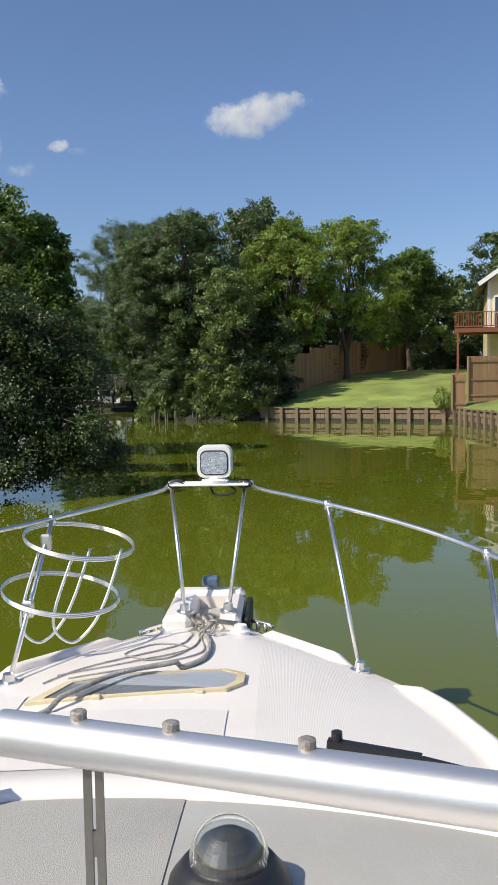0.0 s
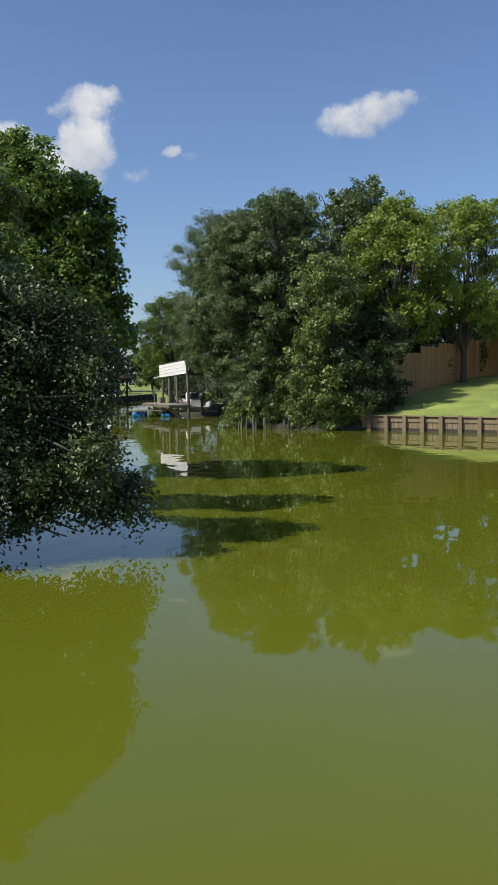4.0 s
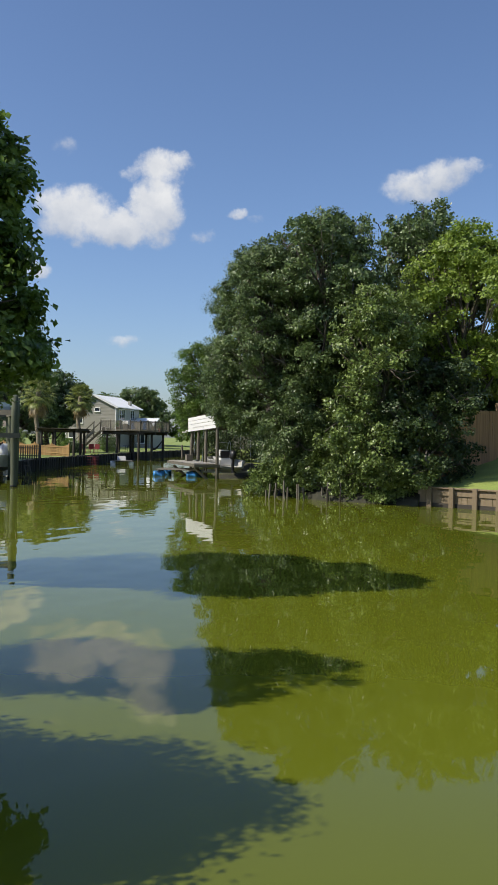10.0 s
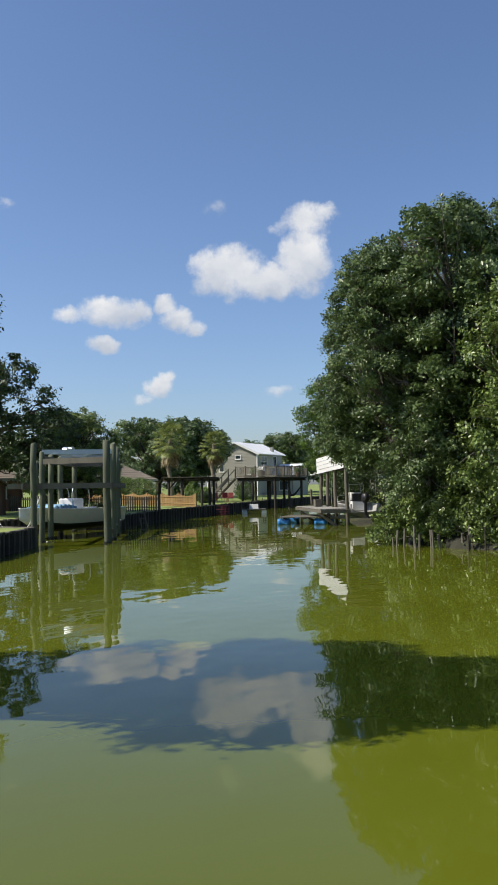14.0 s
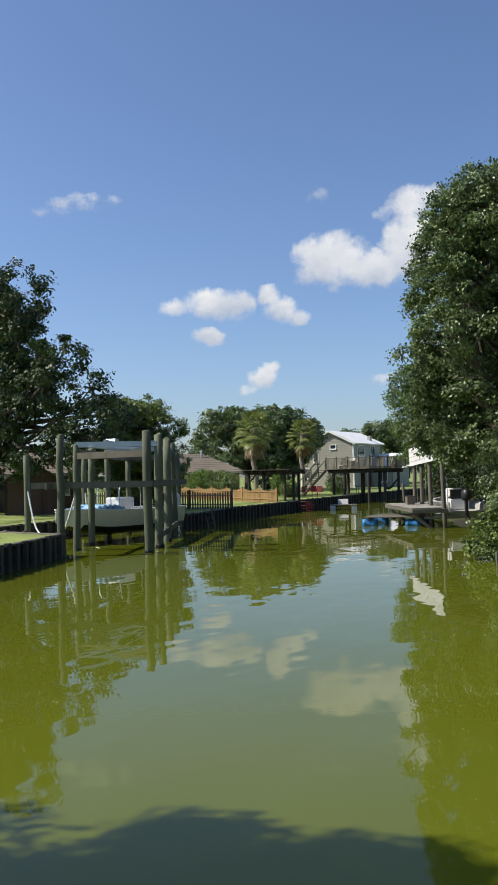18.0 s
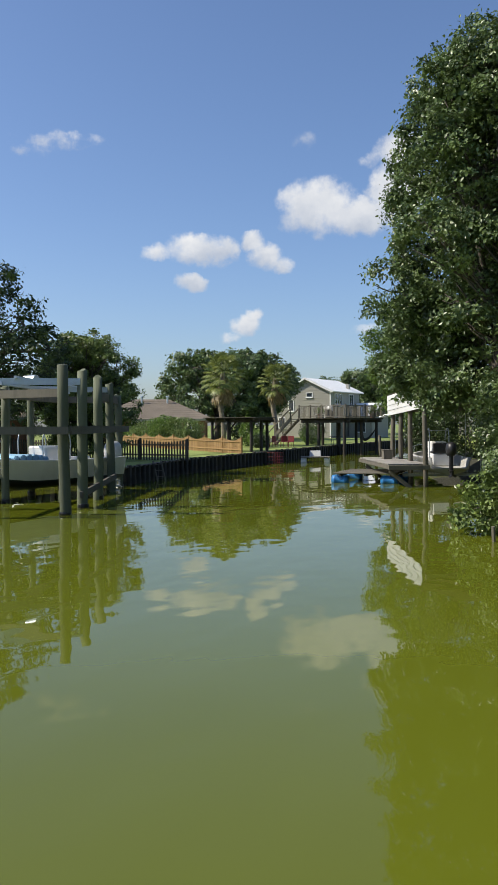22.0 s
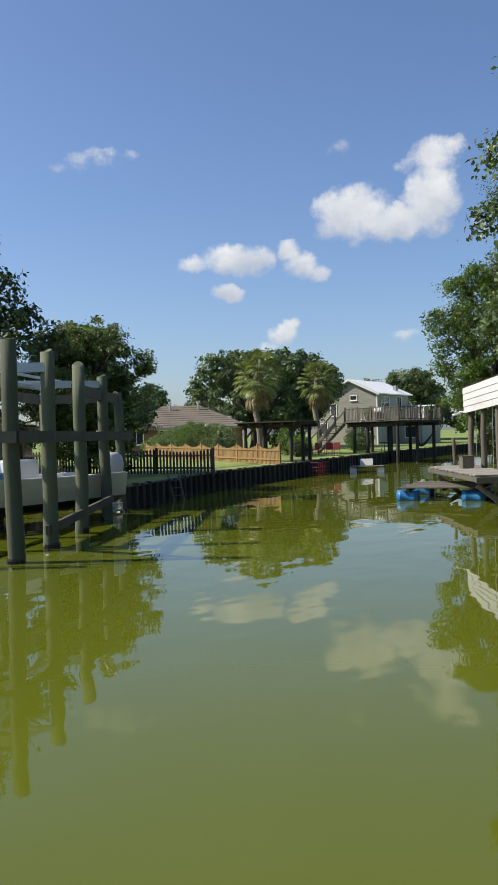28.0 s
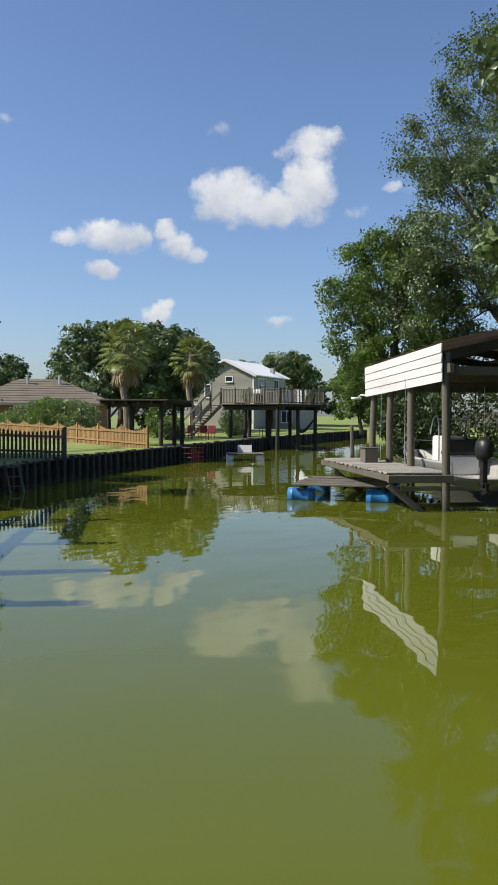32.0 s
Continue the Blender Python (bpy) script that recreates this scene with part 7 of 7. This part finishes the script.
for a, b in ((lo, hi), (hi, inn), (inn, dn)):
    for k in range(n):
        bm.faces.new((a[k], a[(k + 1) % n], b[(k + 1) % n], b[k]))
bmesh.ops.recalc_face_normals(bm, faces=bm.faces)
hf = local("hatch", bm, CREAM_TRIM, boat, "yellowed hatch frame with smoked lid")
bm = bmesh.new()
bm.faces.new([bm.verts.new((x, y, deck_z(x, y) + 0.014)) for x, y in IN])
bmesh.ops.solidify(bm, geom=bm.faces[:], thickness=0.008)
local("lid", bm, HATCH_GLASS, hf)
for x in (-0.35, 0.1):
    bm = bmesh.new()
    yy = 3.48 + 0.125 * (x + 0.66)
    box(bm, x - 0.02, x + 0.02, yy - 0.012, yy + 0.012, 1.08, 1.112, bevel=0.004)
    local("hinge", bm, CREAM_TRIM, hf)

# cleats, deck filler
for x, y, turn in ((-0.30, 4.70, 50), (0.34, 4.80, -40)):
    bm = bmesh.new()
    m = pose(x, y, 1.0, 0, 0, turn)
    tube(bm, [m @ Vector(p) for p in ((-0.09, 0, 0.045), (-0.05, 0, 0.05), (0.05, 0, 0.05), (0.09, 0, 0.045))], 0.012, 8)
    for dx in (-0.03, 0.03):
        tube(bm, [m @ Vector((dx, 0, 0)), m @ Vector((dx, 0, 0.05))], 0.012, 8)
    local("cleat", bm, CHROME, boat, smooth=True)
bm = bmesh.new()
tube(bm, [(0.23, 4.53, 1.05), (0.23, 4.53, 1.09), (0.23, 4.53, 1.10), (0.23, 4.53, 1.12)], 0.05, 14, taper=[0.055, 0.055, 0.04, 0.035])
local("deck_pipe", bm, WHITE, boat)

# anchor line, chain and loops of thin cord
line = new("anchor_rope")
tagged(line, "grey braided anchor rope trailing along the white foredeck", "rope")
line.matrix_world = BOAT
bm = bmesh.new()
pts = [(-1.30, 2.25), (-1.05, 2.62), (-0.77, 2.97), (-0.47, 3.47), (-0.28, 3.72), (-0.05, 3.84), (0.07, 3.98), (0.09, 4.2), (0.04, 4.42)]
tube(bm, [q + Vector((0, 0, deck_z(q.x, q.y) + (0.045 if 3.4 < q.y < 3.85 and q.x > -0.6 else 0.014))) for q in curve([(x, y, 0) for x, y in pts], 60)], 0.0125, 8)
local("main_strand", bm, ROPE, line, smooth=True)
for k, loop in enumerate(([(-0.62, 3.86), (-0.30, 3.98), (-0.02, 4.15), (0.03, 4.4)], [(-0.66, 3.76), (-0.5, 3.95), (-0.1, 4.2), (-0.02, 4.4)], [(-0.2, 4.0), (-0.34, 4.12), (-0.2, 4.26), (-0.02, 4.18), (-0.1, 4.03), (-0.22, 4.0)], [(-0.55, 3.80), (-0.2, 3.92), (0.05, 4.1), (0.03, 4.35)])):
    bm = bmesh.new()
    tube(bm, [q + Vector((0, 0, deck_z(q.x, q.y) + 0.006)) for q in curve([(x, y, 0) for x, y in loop], 30)], 0.0042, 6)
    local("cord", bm, ROPE, line, smooth=True)
rg = random.Random(4)
bm = bmesh.new()
for k in range(16):
    u = k / 15
    cx_, cy_ = 0.03 + 0.06 * math.sin(k * 1.7), 4.38 + 0.38 * u
    m = pose(cx_, cy_, deck_z(cx_, min(cy_, 4.9)) + 0.02 + 0.015 * (k % 3), rg.uniform(-60, 60), rg.uniform(-40, 40), rg.uniform(0, 180))
    tube(bm, [m @ Vector((0.028 * math.cos(a), 0.018 * math.sin(a), 0)) for a in np.linspace(0, 2 * math.pi, 13)], 0.006, 6)
chain = tagged(part("anchor_chain", bm, RUST), "short rusty galvanised anchor chain on the bow", "chain")
chain.matrix_world = BOAT
bm = bmesh.new()
for a, b in (((0.0, 4.45), (0.2, 4.62)), ((0.05, 4.55), (-0.05, 4.75))):
    tube(bm, [(a[0], a[1], 1.12), ((a[0] + b[0]) / 2, (a[1] + b[1]) / 2, 1.14), (b[0], b[1], 1.10)], 0.014, 8)
shack = tagged(part("anchor_shackle", bm, RUST, smooth=True), "worn galvanised anchor shackle beside the chain", "shackle")
shack.matrix_world = BOAT

# windscreen base, grey dash and cockpit
bm = bmesh.new()
rows = []
for i in range(25):
    u = -1 + 2 * i / 24
    x = 1.36 * u
    y = 2.83 - 0.30 * u * u
    rows.append([bm.verts.new(p) for p in ((x, y, deck_z(x, 2.6) - 0.02), (x, y - 0.02, 1.125), (x, y - 0.12, 1.15), (x, y - 0.23, 1.16), (x, y - 0.26, 1.13), (x, y - 0.26, 1.05))])
for a, b in zip(rows, rows[1:]):
    for k in range(5):
        bm.faces.new((a[k], b[k], b[k + 1], a[k + 1]))
bmesh.ops.recalc_face_normals(bm, faces=bm.faces)
local("windscreen_base", bm, GELCOAT, boat, smooth=True)
for mat, u0, u1, name in ((VINYL, -1.0, 0.12, "dash_cover"), (GREY_PAINT, 0.12, 1.0, "dash_top")):
    bm = bmesh.new()
    rows = []
    for i in range(17):
        u = u0 + (u1 - u0) * i / 16
        x = 1.34 * u
        y = 2.57 - 0.30 * u * u
        rows.append([bm.verts.new((x, y + (1.35 - y) * t, 1.135 + 0.05 * math.sin(math.pi * t * 0.7) + (0.004 if mat is VINYL else 0))) for t in np.linspace(0, 1, 9)] + [bm.verts.new((x, 1.33, 0.42))])
    for a, b in zip(rows, rows[1:]):
        for k in range(9):
            bm.faces.new((a[k], b[k], b[k + 1], a[k + 1]))
    bmesh.ops.recalc_face_normals(bm, faces=bm.faces)
    local(name, bm, mat, boat, smooth=False)
bm = bmesh.new()
box(bm, -1.38, 1.38, -2.25, 1.33, 0.36, 0.42)
local("cockpit_sole", bm, NONSKID, boat)
for s in (-1, 1):
    bm = bmesh.new()
    box(bm, s * 1.40 - 0.12, s * 1.40 + 0.05, -2.3, 1.45, 1.06, 1.11, bevel=0.02)
    box(bm, s * 1.33 - 0.02, s * 1.33 + 0.02, -2.3, 1.40, 0.40, 1.08)
    local("coaming", bm, GELCOAT, boat)
bm = bmesh.new()
box(bm, -1.36, 1.36, -2.32, -2.2, 0.36, 1.05, bevel=0.03)
local("transom", bm, GELCOAT, boat)

# aluminium windscreen tube with its bolts and slotted brackets
a, b = Vector((0.05, 1.243, 1.939)), Vector((1.6, 0.70, 1.99))
bm = bmesh.new()
tube(bm, [a.lerp(b, t) for t in np.linspace(0, 1, 9)], 0.0355, 28, ends=False)
tube(bm, [a.lerp(b, t) for t in (0.0, 0.12)], 0.031, 28, ends=False)
bmesh.ops.recalc_face_normals(bm, faces=bm.faces)
wt = local("windscreen_tube", bm, ALU, boat, "brushed aluminium tube across the windscreen", True)
for t in (0.085, 0.18, 0.305, 0.5, 0.72, 0.92):
    q = a.lerp(b, t)
    bm = bmesh.new()
    tube(bm, [q + Vector((0, 0.006, dz)) for dz in (0.03, 0.036, 0.046, 0.048)], 0.012, 12, taper=[0.013, 0.0125, 0.0125, 0.009])
    local("bolt", bm, RUST, wt, "dull steel bolt head")
for t, z0 in ((0.10, 1.15), (0.55, 1.15), (0.97, 1.05)):
    q = a.lerp(b, t)
    bm = bmesh.new()
    for dx in (-0.009, 0.009):
        box(bm, dx - 0.006, dx + 0.006, -0.004, 0.004, z0 - q.z, -0.03)
    for k in range(6):
        zz = (z0 - q.z) * k / 5.2
        box(bm, -0.004, 0.004, -0.003, 0.003, zz - 0.02 - (0.02 if k == 0 else 0), zz + 0.02 - (0.03 if k == 0 else 0))
    bmesh.ops.transform(bm, matrix=Matrix.Translation(q), verts=bm.verts)
    local("bracket", bm, DULL_STEEL, wt, "slotted steel bracket")

a, b = Vector((-0.62, 2.42, 1.30)), Vector((-1.5, 1.75, 1.36))
for k, (dy, dz, r) in enumerate(((0.0, 0.0, 0.035), (0.03, 0.055, 0.028), (-0.02, -0.05, 0.03))):
    bm = bmesh.new()
    beam(bm, a + Vector((0.03 * k, dy, dz)), b + Vector((0, dy, dz)), r * 2, r * 1.3)
    local("windscreen_track", bm, ALU, boat, "ribbed aluminium windscreen track")
for q in (a.lerp(b, 0.1), a.lerp(b, 0.8)):
    bm = bmesh.new()
    box(bm, q.x - 0.02, q.x + 0.02, q.y - 0.02, q.y + 0.02, 1.14, q.z)
    local("track_foot", bm, ALU, boat)

# wiper
wip = new("wiper")
tagged(wip, "black windscreen wiper lying on the white windscreen base", "wiper")
wip.matrix_world = BOAT
bm = bmesh.new()
tube(bm, [(0.65, 2.60, 1.14), (0.65, 2.60, 1.27), (0.65, 2.60, 1.285), (0.65, 2.60, 1.35)], 0.02, 12, taper=[0.022, 0.022, 0.02, 0.018])
local("spindle", bm, BLACK, wip)
bm = bmesh.new()
beam(bm, (0.62, 2.60, 1.31), (0.91, 2.53, 1.29), 0.035, 0.03)
beam(bm, (0.91, 2.53, 1.29), (1.40, 2.33, 1.25), 0.02, 0.02)
local("arm", bm, BLACK, wip)
bm = bmesh.new()
beam(bm, (0.91, 2.55, 1.225), (1.45, 2.28, 1.21), 0.012, 0.03)
local("blade", bm, RUBBER, wip)

# compass on the dash
comp = new("compass")
tagged(comp, "black marine compass under a clear dome on the grey dash", "compass")
comp.matrix_world = BOAT @ Matrix.Translation((0.34, 2.03, 1.185)) @ Matrix.Diagonal((1.2, 1.2, 1.3, 1))
bm = bmesh.new()
tube(bm, [(0, 0, z) for z in (0.0, 0.02, 0.05, 0.06)], 0.12, 28, taper=[0.135, 0.13, 0.105, 0.095])
local("body", bm, BLACK, comp, smooth=True)
bm = bmesh.new()
tube(bm, [(0, 0, z) for z in (0.056, 0.078, 0.098, 0.112, 0.118)], 0.07, 24, taper=[0.078, 0.074, 0.06, 0.036, 0.01])
local("card", bm, BLACK, comp)
for k in range(36):
    bm = bmesh.new()
    an = 2 * math.pi * k / 36
    box(bm, -0.0012, 0.0012, -0.001, 0.001, 0.0, 0.006 if k % 3 else 0.011, pose(0.0755 * math.cos(an), 0.072 * math.sin(an), 0.063, 0, 0, math.degrees(an) + 90))
    local("tick", bm, WHITE, comp)
bm = bmesh.new()
bmesh.ops.create_uvsphere(bm, u_segments=32, v_segments=18, radius=0.086)
bmesh.ops.delete(bm, geom=[v for v in bm.verts if v.co.z < -0.001], context="VERTS")
bmesh.ops.translate(bm, vec=(0, 0, 0.058), verts=bm.verts)
bmesh.ops.solidify(bm, geom=bm.faces[:], thickness=0.003)
dome = local("dome", bm, DOME_GLASS, comp, "clear plastic dome", True)
dome.visible_shadow = False
